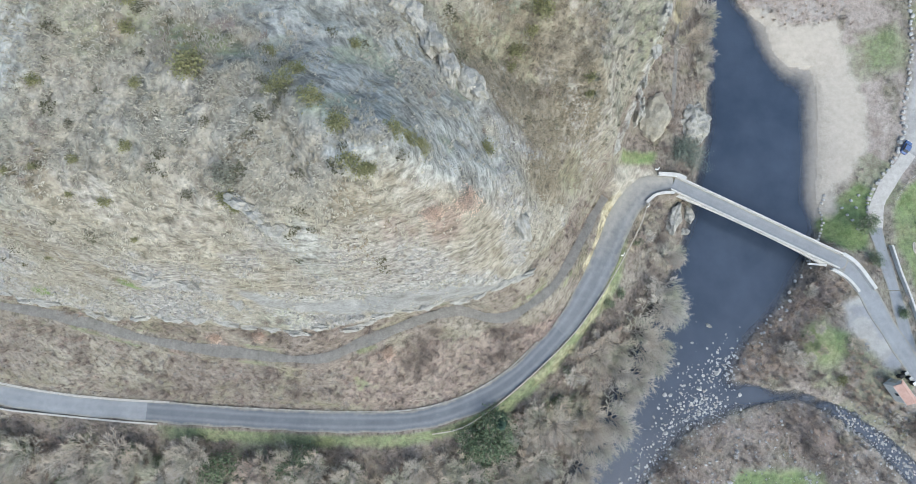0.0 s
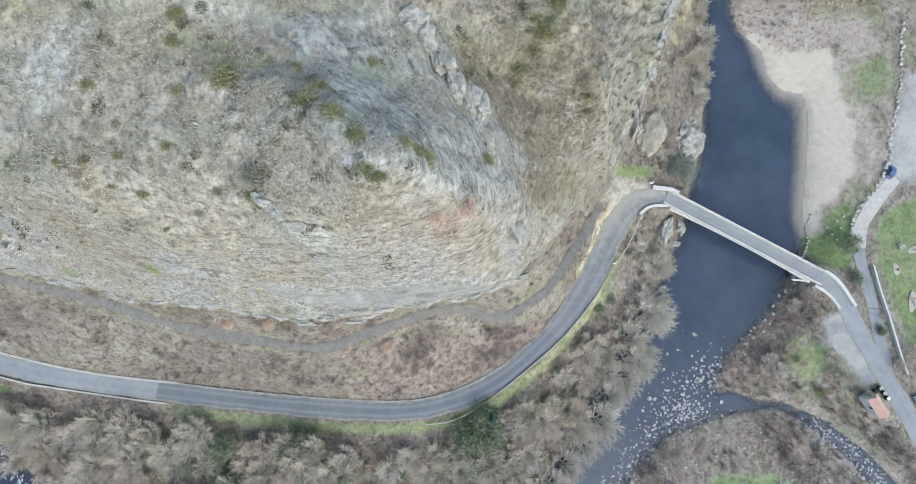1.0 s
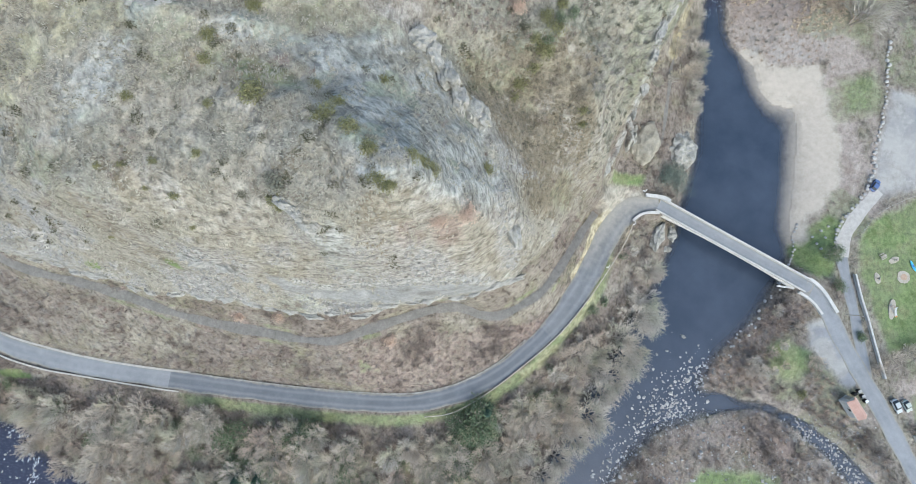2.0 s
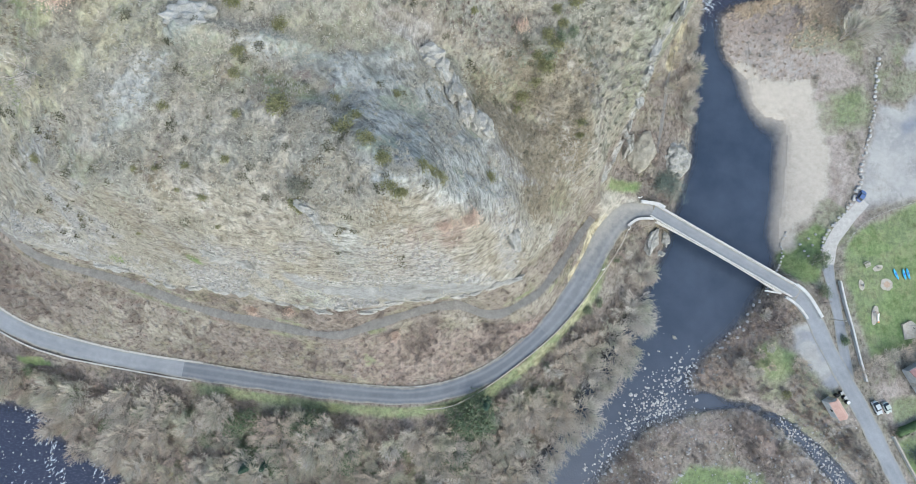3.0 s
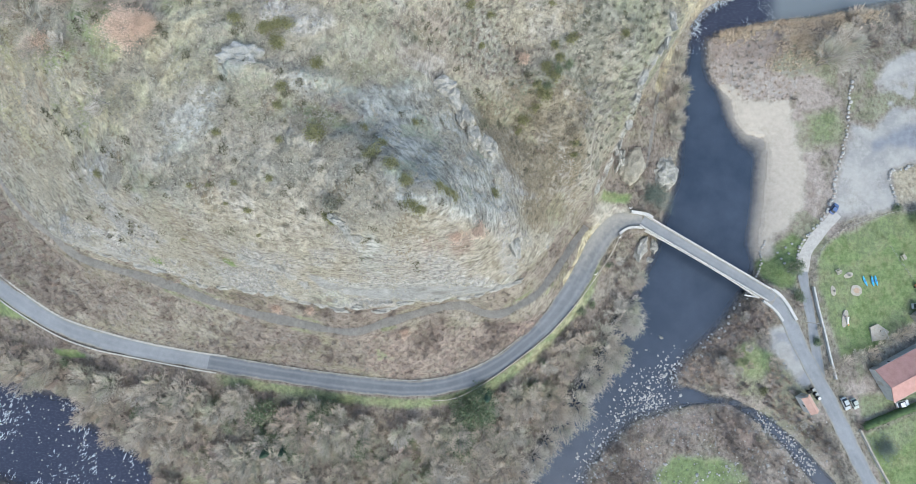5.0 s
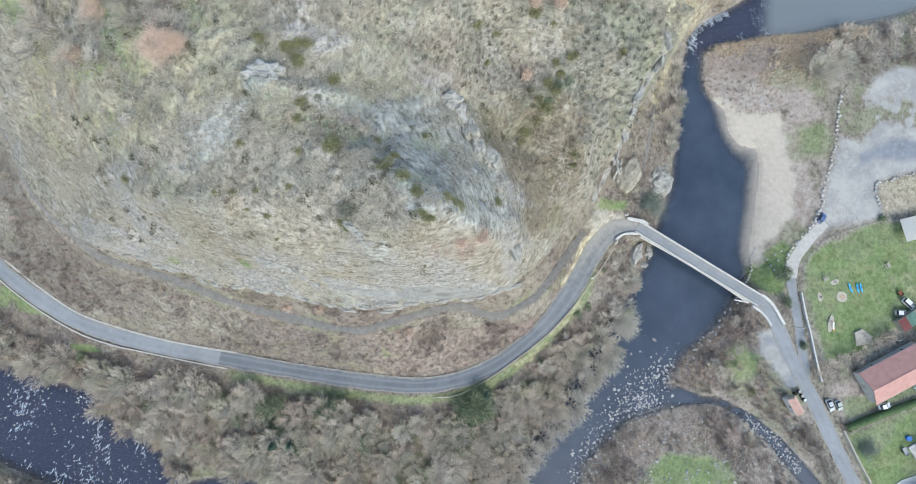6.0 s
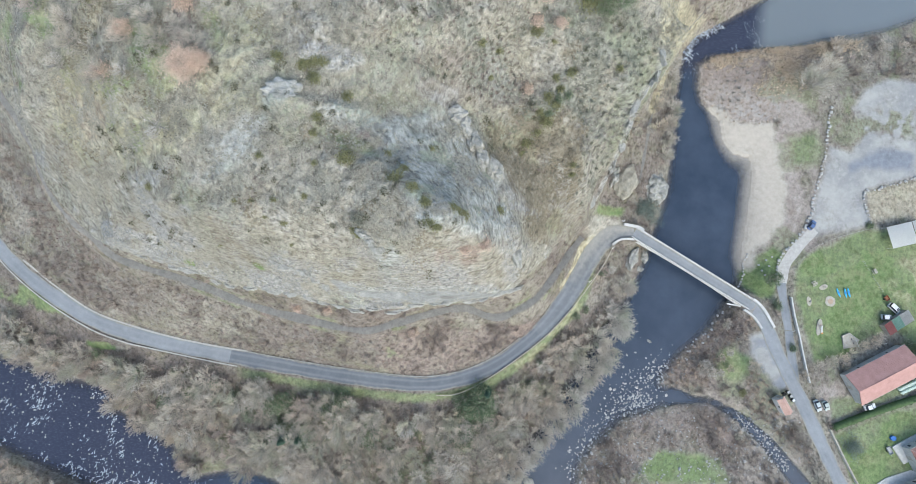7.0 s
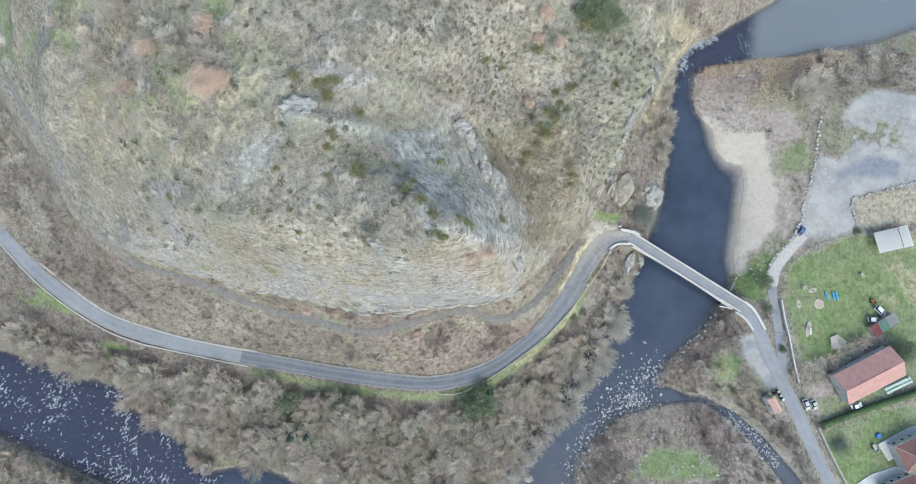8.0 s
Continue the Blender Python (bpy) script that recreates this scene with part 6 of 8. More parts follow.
scrub("bramble_scrub", 31, M_SCRUB, "leafless grey-brown bramble and thorn scrub", 15000, low_land)
rq = np.random.RandomState(91)
bank = np.array([(84, 101), (92, 103.5), (103, 107.5), (116, 109), (127, 112), (140, 115)])
k = rq.randint(0, 5, 900)
more = np.stack([rq.normal(113, 4.0, 420), rq.normal(98.5, 3.2, 420)], -1)
reed = bank[k] + (bank[k + 1] - bank[k]) * rq.rand(900, 1) + np.stack([rq.normal(0, 1.6, 900), -np.abs(rq.normal(0, 3.0, 900))], -1)
reed = np.concatenate([reed, more])
tagged(new("golden_reeds", tri_mesh("golden_reeds", twig_bushes(92, reed[:, 0], reed[:, 1], rq.uniform(0.6, 1.3, len(reed)), 30), M_REED)), "withered golden reeds along the river bank", "reeds", kind="stuff")
scrub("reddish_scrub", 32, M_SCRUB2, "leafless reddish-brown undergrowth", 8000, lambda x, y: low_land(x, y) & (fbm(x, y, 16, 5) > 0.5))
scrub("hill_scrub", 33, M_SCRUB, "sparse leafless thorn bushes on the hill", 2600, lambda x, y: (hilly_at(x, y) > 0.5) & (fbm(x, y, 22, 1) > 0.55) & (zone_at["rock"](x, y) < 0.3))


def inside_any(polys):
    return lambda x, y: np.any([depth_in(x, y, p) > 0 for p in polys], axis=0)


def bushes(name, seed, mat, label, polys, gap, lo, hi, per, flat=1.0):
    """Many low domes of twigs within outlines, none nearer to another than the gap."""
    q = np.random.RandomState(seed)
    P = np.vstack([np.array(p) for p in polys])
    inner = inside_any(polys)
    tx, ty = q.uniform(P[:, 0].min(), P[:, 0].max(), 5000), q.uniform(P[:, 1].min(), P[:, 1].max(), 5000)
    ok = inner(tx, ty) & (depth_in(tx, ty, RIVER) < -0.6)
    for line in (ROAD_WEST, TRACK, TRACK_LOW):
        ok &= near_line(tx, ty, line)[0] > 2.6
    tries, got = list(zip(tx[ok], ty[ok])), []
    for x, y in tries:
        if all((x - a) ** 2 + (y - b) ** 2 > gap * gap for a, b in got[-400:]):
            got.append((x, y))
    G = np.array(got)
    V = twig_bushes(seed, G[:, 0], G[:, 1], q.uniform(lo, hi, len(G)), per, flat)
    return tagged(new(name, tri_mesh(name, V, mat)), label, "scrub", kind="stuff")


GREY_THICKET = [(21.7, 46.0), (25.3, 49.8), (33.5, 53.3), (39.9, 54.0), (38.0, 47.5), (32.6, 43.7), (23.7, 39.8)]
DARK_SCRUB = [(-8.1, 53.1), (-0.4, 59.9), (6.8, 55.5), (8.4, 50.1), (-1.1, 45.6), (-7.4, 47.8)]
EAST_SCRUB = [(75.0, -23.9), (77.6, -15.3), (87.6, -4.5), (96.1, 2.0), (103.4, 2.1), (102.4, -3.3), (92.5, -11.1), (91.7, -23.9), (82.6, -26.1)]
STREAM_SCRUB = [(103.7, -28.6), (104.0, -15), (112.5, -23), (113.5, -27), (125.2, -39.4), (129.1, -47.6), (121.4, -40.9), (112.6, -33.8)]
ISLE_SCRUB = [(49.3, -57.7), (54.7, -48.9), (60.4, -41.2), (70.6, -33.9), (89.5, -30.6), (102.5, -37.2), (109.3, -48.5), (98.2, -46.5), (83.3, -46.1), (71.2, -50.6), (61.8, -61.4), (49.8, -63.2)]
SPIT_SCRUB = [(86.3, 88.5), (93.5, 98.8), (100.0, 96.9), (96.1, 85.8), (90.3, 79.6)]
REED_BED = [(99.2, 88.4), (103.2, 96.7), (112.3, 102.1), (125.2, 108.0), (138, 113), (140, 111.6), (124.8, 103.8), (114.3, 94.8), (111.4, 88.2), (103.8, 86.0)]
M_SAGE = vary("grey_green_heath", (0.20, 0.205, 0.155), (0.335, 0.335, 0.27), 3.0, 0.95, fine=0.7, bump=0, island=True, amount=0.25)
M_GREYTWIG = vary("pale_grey_twigs", (0.33, 0.305, 0.275), (0.48, 0.45, 0.41), 2.5, 0.95, fine=0.6, bump=0, island=True, amount=0.25)
M_RUSTTWIG = vary("red_brown_twigs", (0.36, 0.275, 0.22), (0.53, 0.43, 0.345), 2.2, 0.95, fine=0.6, bump=0, island=True, amount=0.3)
bushes("hill_heath", 41, M_SAGE, "grey-green heath bushes on the hill's shoulder", [HEATH], 1.9, 0.6, 1.5, 70)
bushes("grey_thicket", 42, M_GREYTWIG, "pale grey leafless thicket beside the gully", [GREY_THICKET], 1.5, 0.8, 1.6, 70)
bushes("dark_heath", 43, M_SCRUB, "dark leafless scrub above the gully", [DARK_SCRUB], 1.4, 0.5, 1.1, 60)
bushes("bank_scrub", 44, M_RUSTTWIG, "red-brown leafless bushes on the river bank", [EAST_SCRUB, STREAM_SCRUB], 1.7, 0.9, 1.9, 90)
bushes("pale_bank_scrub", 45, M_GREYTWIG, "pale grey leafless bushes on the river bank", [EAST_SCRUB, STREAM_SCRUB, SPIT_SCRUB], 2.6, 0.8, 1.7, 80)
bushes("island_scrub", 46, M_RUSTTWIG, "low brown scrub on the stony island", [ISLE_SCRUB], 2.3, 0.4, 1.1, 60)
SLOPE_SCRUB = [(-117.4, -2.6), (-92.7, -10.7), (-63.0, -14.9), (-35.0, -17.5), (-27.9, -16.1), (-18.6, -22.2), (-28.1, -32.3), (-56.5, -31.3), (-72.9, -30.0), (-108.2, -28.0), (-133.0, -17.3)]
WEST_SCRUB = [(-163.5, 19.1), (-145.2, 14.1), (-137.9, 1.7), (-122.6, -2.7), (-137.1, -11.8), (-152.0, -3.4), (-164.7, 1.3)]
UPPER_HEATH = [(-32, 47), (-10, 47), (2, 60), (11, 66), (0, 74), (-30, 72)]
bushes("slope_scrub", 48, M_SCRUB2, "dense leafless brown scrub on the slope below the path", [MAUVE, RED_BANK], 1.7, 0.6, 1.7, 70, 0.4)
bushes("slope_thorn", 49, M_SCRUB, "low dark thorn scrub between path and road", [SLOPE_SCRUB, MAUVE], 3.2, 0.6, 1.6, 60, 0.4)
bushes("slope_grey_scrub", 50, M_GREYTWIG, "low pale leafless scrub between path and road", [SLOPE_SCRUB, WEST_SCRUB], 2.4, 0.6, 1.6, 60, 0.35)
WOOD_FLOOR = [(-160, -30), (-120, -39), (-76, -41), (-20, -43), (6, -41), (24, -29), (38, -8), (44, -12), (36, -34), (18, -62), (-8, -76), (-50, -72), (-72, -68), (-94, -62), (-116, -50), (-150, -42)]
bushes("wood_understory", 55, M_RUSTTWIG, "brown leafless undergrowth between the bare trees", [WOOD_FLOOR], 2.2, 0.9, 2.0, 60, 0.7)
bushes("far_bank_scrub", 56, M_RUSTTWIG, "brown leafless undergrowth on the far bank of the rapids", [[(-175, -77), (-152, -79.5), (-138, -83), (-122, -88), (-118, -97), (-175, -95)]], 2.0, 0.9, 2.0, 70)
bushes("foot_scrub", 54, M_SCRUB, "leafless brown scrub at the foot of the cliff", [BELOW_FOOT], 1.8, 0.4, 1.0, 50)
bushes("upper_heath", 51, M_SAGE, "grey-green heath bushes on the hilltop", [UPPER_HEATH], 2.0, 0.5, 1.1, 55)
bushes("upper_scrub", 52, M_SCRUB, "dark low scrub on the hilltop", [UPPER_HEATH], 2.2, 0.4, 0.9, 50)
bushes("spit_scrub", 53, M_RUSTTWIG, "low mauve-brown plants on the shingle spit", [SHINGLE], 2.0, 0.4, 0.9, 40)
bushes("golden_tussocks", 47, M_REED, "golden-brown withered grass tussocks on the spit", [REED_BED], 1.25, 0.6, 1.0, 70)
# ---------------------------------------------------------------- stones and white water
def stone_data(name, seed, mat, sx, sy, sz, detail=2, rough=0.22):
    """A weathered stone: a faceted lump, standing a little in the ground."""
    bm = bmesh.new()
    bmesh.ops.create_icosphere(bm, subdivisions=detail, radius=1)
    off = Vector((seed * 7.1, seed * 3.3, seed * 1.7))
    cuts = [Vector((math.cos(a + seed), math.sin(a + seed), 0.3 * math.sin(3 * a + seed))).normalized() for a in (0.3, 1.5, 2.9, 4.1, 5.2)] + [Vector((0.1, 0.15, 1)).normalized()]
    for v in bm.verts:
        p = v.co.copy()
        for c in cuts:
            over = p.dot(c) - 0.78
            if over > 0:
                p -= c * over * 0.8
        p *= 1 + rough * noise.fractal(p * 1.6 + off, 0.7 if detail > 3 else 1.0, 2.0, 6 if detail > 3 else 3)
        v.co = Vector((p.x * sx, p.y * sy, p.z * sz + sz * 0.55))
    return done(bm, name, mat)


STONES = [stone_data("boulder", k + 1, M_STONE, 0.5, 0.4, 0.36, 2) for k in range(5)]
RS = random.Random(17)


def row_of_stones(line, gap, group, label, lo=0.75, hi=1.25, side=0.25):
    P = curve_points([(*p, 0) for p in line], gap)
    for p in P:
        x, y = p[0] + RS.uniform(-side, side), p[1] + RS.uniform(-side, side)
        s = RS.uniform(lo, hi)
        ob = new("boulder", RS.choice(STONES))
        ob.matrix_basis = pose(x, y, float(ground_z(x, y)) - 0.08, 0, 0, RS.uniform(0, 360))
        ob.scale = (s, s, s * RS.uniform(0.8, 1.1))
        tagged(ob, label, "boulder", group)


row_of_stones([(129.7, 84.9), (128.9, 77.7), (128.5, 70.6), (127.3, 63.4), (125.8, 56.2), (124.6, 49.2), (123.6, 43.3), (120.3, 35.0), (116.2, 29.8), (112.4, 24.6), (111.6, 19)], 1.35, "boulders lining the parking place", "pale grey boulder set along the parking place edge", 0.8, 1.6, 0.45)
row_of_stones([(170, 64.5), (162.2, 61.3), (156.5, 59), (149.8, 56.3), (143, 53.8), (143.2, 49.2), (145.8, 42.7)], 1.3, "boulders round the sandy enclosure", "pale grey boulder edging a sandy enclosure", 0.7, 1.5, 0.4)
row_of_stones([(99.2, 12), (101.3, 17), (101.4, 22), (102.5, 25.5)], 1.0, "stones at the bank foot", "grey stone at the foot of the grassy bank", 0.7, 1.1)
row_of_stones([(98.0, 8.5), (94.5, 3), (90.5, -4.0), (86, -9.5), (82, -14.5)], 1.1, "stones along the east bank", "grey stone along the river bank", 0.45, 1.4, 1.1)
for x, y in ((108.5, 24), (109.5, 22), (107, 20), (108, 18.5), (110.5, 25.5), (106, 22), (109, 16)):
    ob = tagged(new("boulder", RS.choice(STONES)), "pale boulder lying in the green grass", "boulder", "boulders in the grass")
    ob.matrix_basis = pose(x, y, float(ground_z(x, y)) - 0.08, 0, 0, RS.uniform(0, 360))


M_LEDGE = vary("pale_hill_rock", (0.29, 0.285, 0.265), (0.44, 0.435, 0.405), 1.0, 0.95, fine=0.2, bump=0.8)
M_GRASSROCK = vary("lichen_covered_rock", (0.25, 0.23, 0.185), (0.41, 0.385, 0.32), 1.6, 0.95, fine=0.2, bump=0.8)


def outcrop(x, y, z, sx, sy, sz, seed, rz, label, mat=M_BOULDER, rough=0.3):
    ob = tagged(new("rock_outcrop", stone_data("rock_outcrop", seed, mat, sx * (1.25 if z > 20 else 1), sy * (1.25 if z > 20 else 1), sz, 4, 0.38 if z > 20 else rough)), label, "rock")
    ob.matrix_basis = pose(x, y, float(ground_z(x, y)) - 0.75 * sz if z > 20 else z, 0, 0, rz)


outcrop(52.6, 45.5, 4.5, 4.6, 7.2, 3.4, 3, -12, "large rounded granite rock with sparse grass on top", M_GRASSROCK, 0.14)
outcrop(47.2, 46.5, 5.5, 2.0, 4.2, 4.2, 5, -8, "upright pale granite rock beside a bigger one")
outcrop(65.0, 45.8, 0.0, 4.8, 5.8, 3.4, 7, 15, "grey granite outcrop at the water's edge")
outcrop(67.6, 43.2, -0.3, 2.2, 3.6, 2.2, 9, -20, "pale cracked granite rock standing in the river")
outcrop(66.5, 50.5, -0.2, 2.2, 1.8, 2.0, 11, 40, "grey granite rock by the river bank")
outcrop(59.2, 18.8, 0.2, 2.3, 4.6, 2.6, 13, -18, "mossy grey granite rock below the bridge")
outcrop(64.2, 20.0, -0.9, 1.5, 2.4, 1.9, 15, 10, "pale granite rock in the water below the bridge")
outcrop(63.2, 15.2, -0.8, 1.5, 1.0, 1.2, 17, 0, "small pale granite rock in the river")
outcrop(-24.6, 9.0, 75.0, 1.5, 0.8, 1.3, 19, -20, "whitish rock ledge protruding from the hill")
outcrop(-23.2, 7.9, 75.0, 1.2, 0.8, 1.3, 20, -50, "whitish broken rock below a ledge")
outcrop(-43.7, 34.9, 79.6, 3.4, 2.0, 1.6, 21, 0, "pale grey crag on the hilltop")
outcrop(-7.3, 39.0, 61.5, 1.5, 2.6, 1.8, 23, 25, "pale crag above the gully")
outcrop(-1.9, 31.8, 61.0, 1.2, 2.6, 1.8, 25, 20, "pale grey rock rib on the slope")
outcrop(2.3, 29.5, 57.0, 1.4, 2.0, 1.6, 27, 30, "pale grey rock on the steep slope")
outcrop(-4.6, 36.0, 61.0, 1.6, 3.2, 2.4, 31, 28, "jagged grey rock rib above the gully")
outcrop(-9.5, 40.6, 61.5, 2.4, 1.8, 1.8, 33, 10, "broken pale crag at the gully head")
outcrop(0.4, 30.4, 58.0, 1.5, 2.6, 2.0, 35, 35, "grey rock rib falling into the gully")
outcrop(10.0, 11.0, 50.0, 1.2, 2.8, 1.8, 37, 20, "pale rock rib on the steep flank")
outcrop(-21.8, 6.6, 70.0, 1.6, 1.1, 1.0, 39, -40, "grey rock ledge below a whitish one")
for line, label, every, reach in ((RIDGE_NE, "pale weathered rock rib along the hill's edge", 3.6, 1.9), (CLIFF_FOOT[3:16], "low grey rock ledge at the foot of the cliff", 7.0, 2.4), (STEP_MID, "pale rock ledge on the steep face", 3.5, 1.8)):
    P = curve_points([(*p, 0) for p in line], every)
    for k, (p, d) in enumerate(zip(P, np.gradient(P, axis=0))):
        long = reach * RS.uniform(0.6, 1.15)
        outcrop(p[0] + RS.uniform(-0.6, 0.6), p[1] + RS.uniform(-0.4, 0.9), 30, long, RS.uniform(0.5, 0.9), RS.uniform(0.7, 1.2), 50 + k + len(P), math.degrees(math.atan2(d[1], d[0])) + RS.uniform(-15, 15), label, M_LEDGE)
outcrop(30.2, -65.2, -0.7, 2.2, 1.5, 1.1, 29, 0, "dark wet rock in the river")
outcrop(44.2, -36.4, -0.5, 1.0, 0.8, 0.8, 30, 20, "lone pale rock breaking the river surface")
outcrop(68.9, -10.8, -0.4, 0.9, 0.55, 0.6, 32, -30, "lone pale rock in the middle of the river")
outcrop(10.2, -4.1, 19.9, 0.8, 1.1, 0.9, 34, 0, "pale boulder on the slope above the path")


def stone_field(name, seed, spots, sizes, label, mat=M_STONE, detail=1, stretch=1.0):
    """Many small stones in one mesh."""
    q = np.random.RandomState(seed)
    bm = bmesh.new()
    if detail:
        bmesh.ops.create_icosphere(bm, subdivisions=1, radius=1)
    else:
        bmesh.ops.create_cube(bm, size=1.3)
        bmesh.ops.triangulate(bm, faces=bm.faces[:])
    base = np.array([v.co[:] for v in bm.verts])
    tri = np.array([[v.index for v in f.verts] for f in bm.faces])
    bm.free()
    n = len(spots)
    V = base[None] * (1 + (0.22 if detail else 0.42) * q.normal(size=(n, len(base), 1)))
    V = V * (sizes[:, None, None] * q.uniform([0.75, 0.6, 0.4], [1.25, 0.9, 0.75], (n, 3))[:, None])
    a = q.uniform(0, 6.28, n)
    c, s = np.cos(a)[:, None], np.sin(a)[:, None]
    V = np.stack([V[..., 0] * c - V[..., 1] * s, V[..., 0] * s + V[..., 1] * c, V[..., 2]], -1)
    z = np.maximum(ground_z(spots[:, 0], spots[:, 1]), -0.05)
    V += np.concatenate([spots, z[:, None]], 1)[:, None]
    F = (tri[None] + (np.arange(n) * len(base))[:, None, None]).reshape(-1, 3)
    me = mesh_of(name, V.reshape(-1, 3).tolist(), F.tolist(), mat)
    return tagged(new(name, me), label, "stones", kind="stuff")


q = np.random.RandomState(77)
along = np.array([(77, -17), (74, -22), (69, -24), (66, -30), (61, -33), (56, -41), (52, -48), (49, -56), (47.5, -63)])
k = q.randint(0, len(along) - 1, 900)
spots = along[k] + (along[k + 1] - along[k]) * q.rand(900, 1) + q.normal(size=(900, 2)) * np.array([3.4, 3.4])
k2 = q.rand(420, 1)
stream = np.concatenate([np.array([74, -31]) + (np.array([64, -35]) - np.array([74, -31])) * q.rand(150, 1) + q.normal(size=(150, 2)) * 2.2, np.array([103, -34]) + (np.array([124, -52]) - np.array([105, -37])) * k2 + q.normal(size=(420, 2)) * 2.6])
isle = np.stack([q.uniform(55, 125, 700), q.uniform(-62, -31, 700)], -1)
isle = isle[depth_in(isle[:, 0], isle[:, 1], RIVER) < -0.3]
spots = np.concatenate([spots, stream, isle])
stone_field("river_stones", 78, spots, 0.12 + 0.42 * q.rand(len(spots)) ** 2.2 + np.where(q.rand(len(spots)) < 0.06, 0.3, 0), "pale stones and cobbles scattered in the shallow river")
lx = np.stack([q.uniform(-170, -85, 520), q.uniform(-84, -46, 520)], -1)
lx = lx[depth_in(lx[:, 0], lx[:, 1], RIVER) > 0.5]
stone_field("rapids_stones", 79, lx, q.uniform(0.15, 0.42, len(lx)), "small brown and grey stones in the rapids", M_BOULDER)

rx = np.stack([q.uniform(-115, 45, 60000), q.uniform(-9, 66, 60000)], -1)
keep = zone_at["rock"](rx[:, 0], rx[:, 1]) + 0.8 * zone_at["pale"](rx[:, 0], rx[:, 1]) + 0.25 * (fbm(rx[:, 0], rx[:, 1], 3, 4) - 0.5) > 0.72
rx = rx[keep][:5200]
M_FLAKE = vary("hill_rock_flakes", (0.30, 0.295, 0.28), (0.50, 0.495, 0.47), 0.9, 0.95, fine=0.15, island=True)
stone_field("rock_debris", 83, rx, q.uniform(0.12, 0.36, len(rx)) * np.where(q.rand(len(rx)) < 0.04, 1.6, 1), "grey rock flakes and ledges on the craggy hillside", M_FLAKE, 0)
M_FOAM = vary("river_foam", (0.42, 0.47, 0.53), (0.68, 0.72, 0.75), 0.4, 0.6, fine=0.1, bump=0.4)


def foam(seed, spots, lo, hi, heading):
    """Crescents of broken white water, a little above the river."""
    q = np.random.RandomState(seed)
    quads = []
    for x, y in spots:
        r, a0, span = q.uniform(lo, hi), heading + q.normal() * 0.5, q.uniform(0.8, 2.2)
        n = 6
        for i in range(n):
            t0, t1 = (i / n - 0.5) * span + a0, ((i + 1) / n - 0.5) * span + a0
            w0, w1 = (r * 0.38 * (1 - abs(2 * t - 1)) * q.uniform(0.3, 1.0) + 0.01 for t in (i / n, (i + 1) / n))
            j0, j1 = r * (1 + 0.15 * q.normal()), r * (1 + 0.15 * q.normal())
            h = 0.03 + 0.05 * q.rand()
            quads.append([(x + math.cos(t0) * j0, y + math.sin(t0) * j0, 0.015), (x + math.cos(t1) * j1, y + math.sin(t1) * j1, 0.015),
                          (x + math.cos(t1) * (j1 - w1), y + math.sin(t1) * (j1 - w1), h), (x + math.cos(t0) * (j0 - w0), y + math.sin(t0) * (j0 - w0), h)])
    return quads


def along_bank(q, n):
    """Places along the foot of the cliff where the rapids break."""
    line = np.array([(73.6, 97), (74.6, 102), (77.5, 107.5), (81.5, 111), (87, 114)])
    u = q.rand(n) * 3.99
    k = u.astype(int)
    return line[k] + (line[k + 1] - line[k]) * (u - k)[:, None] + q.normal(size=(n, 2)) * 0.8


rap = np.stack([q.uniform(-172, -80, 2600), q.uniform(-86, -44, 2600)], -1)
rap = rap[(depth_in(rap[:, 0], rap[:, 1], RIVER) > 2) & (fbm(rap[:, 0], rap[:, 1], 6, 3) + 0.12 * (q.rand(len(rap)) - 0.5) > 0.56)]
up = np.stack([q.uniform(72, 104, 1300), q.uniform(90, 121, 1300)], -1)
up = up[(depth_in(up[:, 0], up[:, 1], RIVER) > 0.6) & (fbm(up[:, 0], up[:, 1], 5, 2) + 0.1 * (up[:, 1] > 104) > 0.6)]
few = np.stack([q.uniform(38, 60, 60), q.uniform(-60, -25, 60)], -1)
few = few[(depth_in(few[:, 0], few[:, 1], RIVER) > 2)]
tagged(new("white_water", tri_mesh("white_water", foam(80, rap, 0.3, 1.3, -0.6) + foam(81, up, 0.2, 0.8, 0.6) + foam(84, along_bank(q, 300), 0.3, 1.4, 0.9) + foam(82, few[:20], 0.2, 0.6, -1.2), M_FOAM, 4)), "broken white water on the river rapids", "white water", kind="stuff")

# ---------------------------------------------------------------- village
M_TILE = vary("terracotta_roof", (0.43, 0.245, 0.215), (0.52, 0.31, 0.275), 1.8, 0.85, fine=0.2, bump=0.3)
M_RIDGE = vary("mortared_ridge", (0.50, 0.38, 0.34), (0.62, 0.50, 0.45), 0.8, 0.85, fine=0.15)
M_RENDER = vary("grey_render", (0.44, 0.43, 0.41), (0.58, 0.57, 0.54), 1.0, 0.9, fine=0.12)
M_GLASS = vary("window_glass", (0.03, 0.035, 0.045), (0.06, 0.065, 0.075), 0.5, 0.12, spec=0.6, fine=0.1, bump=0)
M_RUBBER = vary("black_rubber", (0.015, 0.015, 0.016), (0.03, 0.03, 0.03), 0.2, 0.8, fine=0.05, bump=0)
M_BLUE = vary("blue_kayak_plastic", (0.08, 0.45, 0.72), (0.14, 0.56, 0.82), 0.8, 0.35, fine=0.1, bump=0)
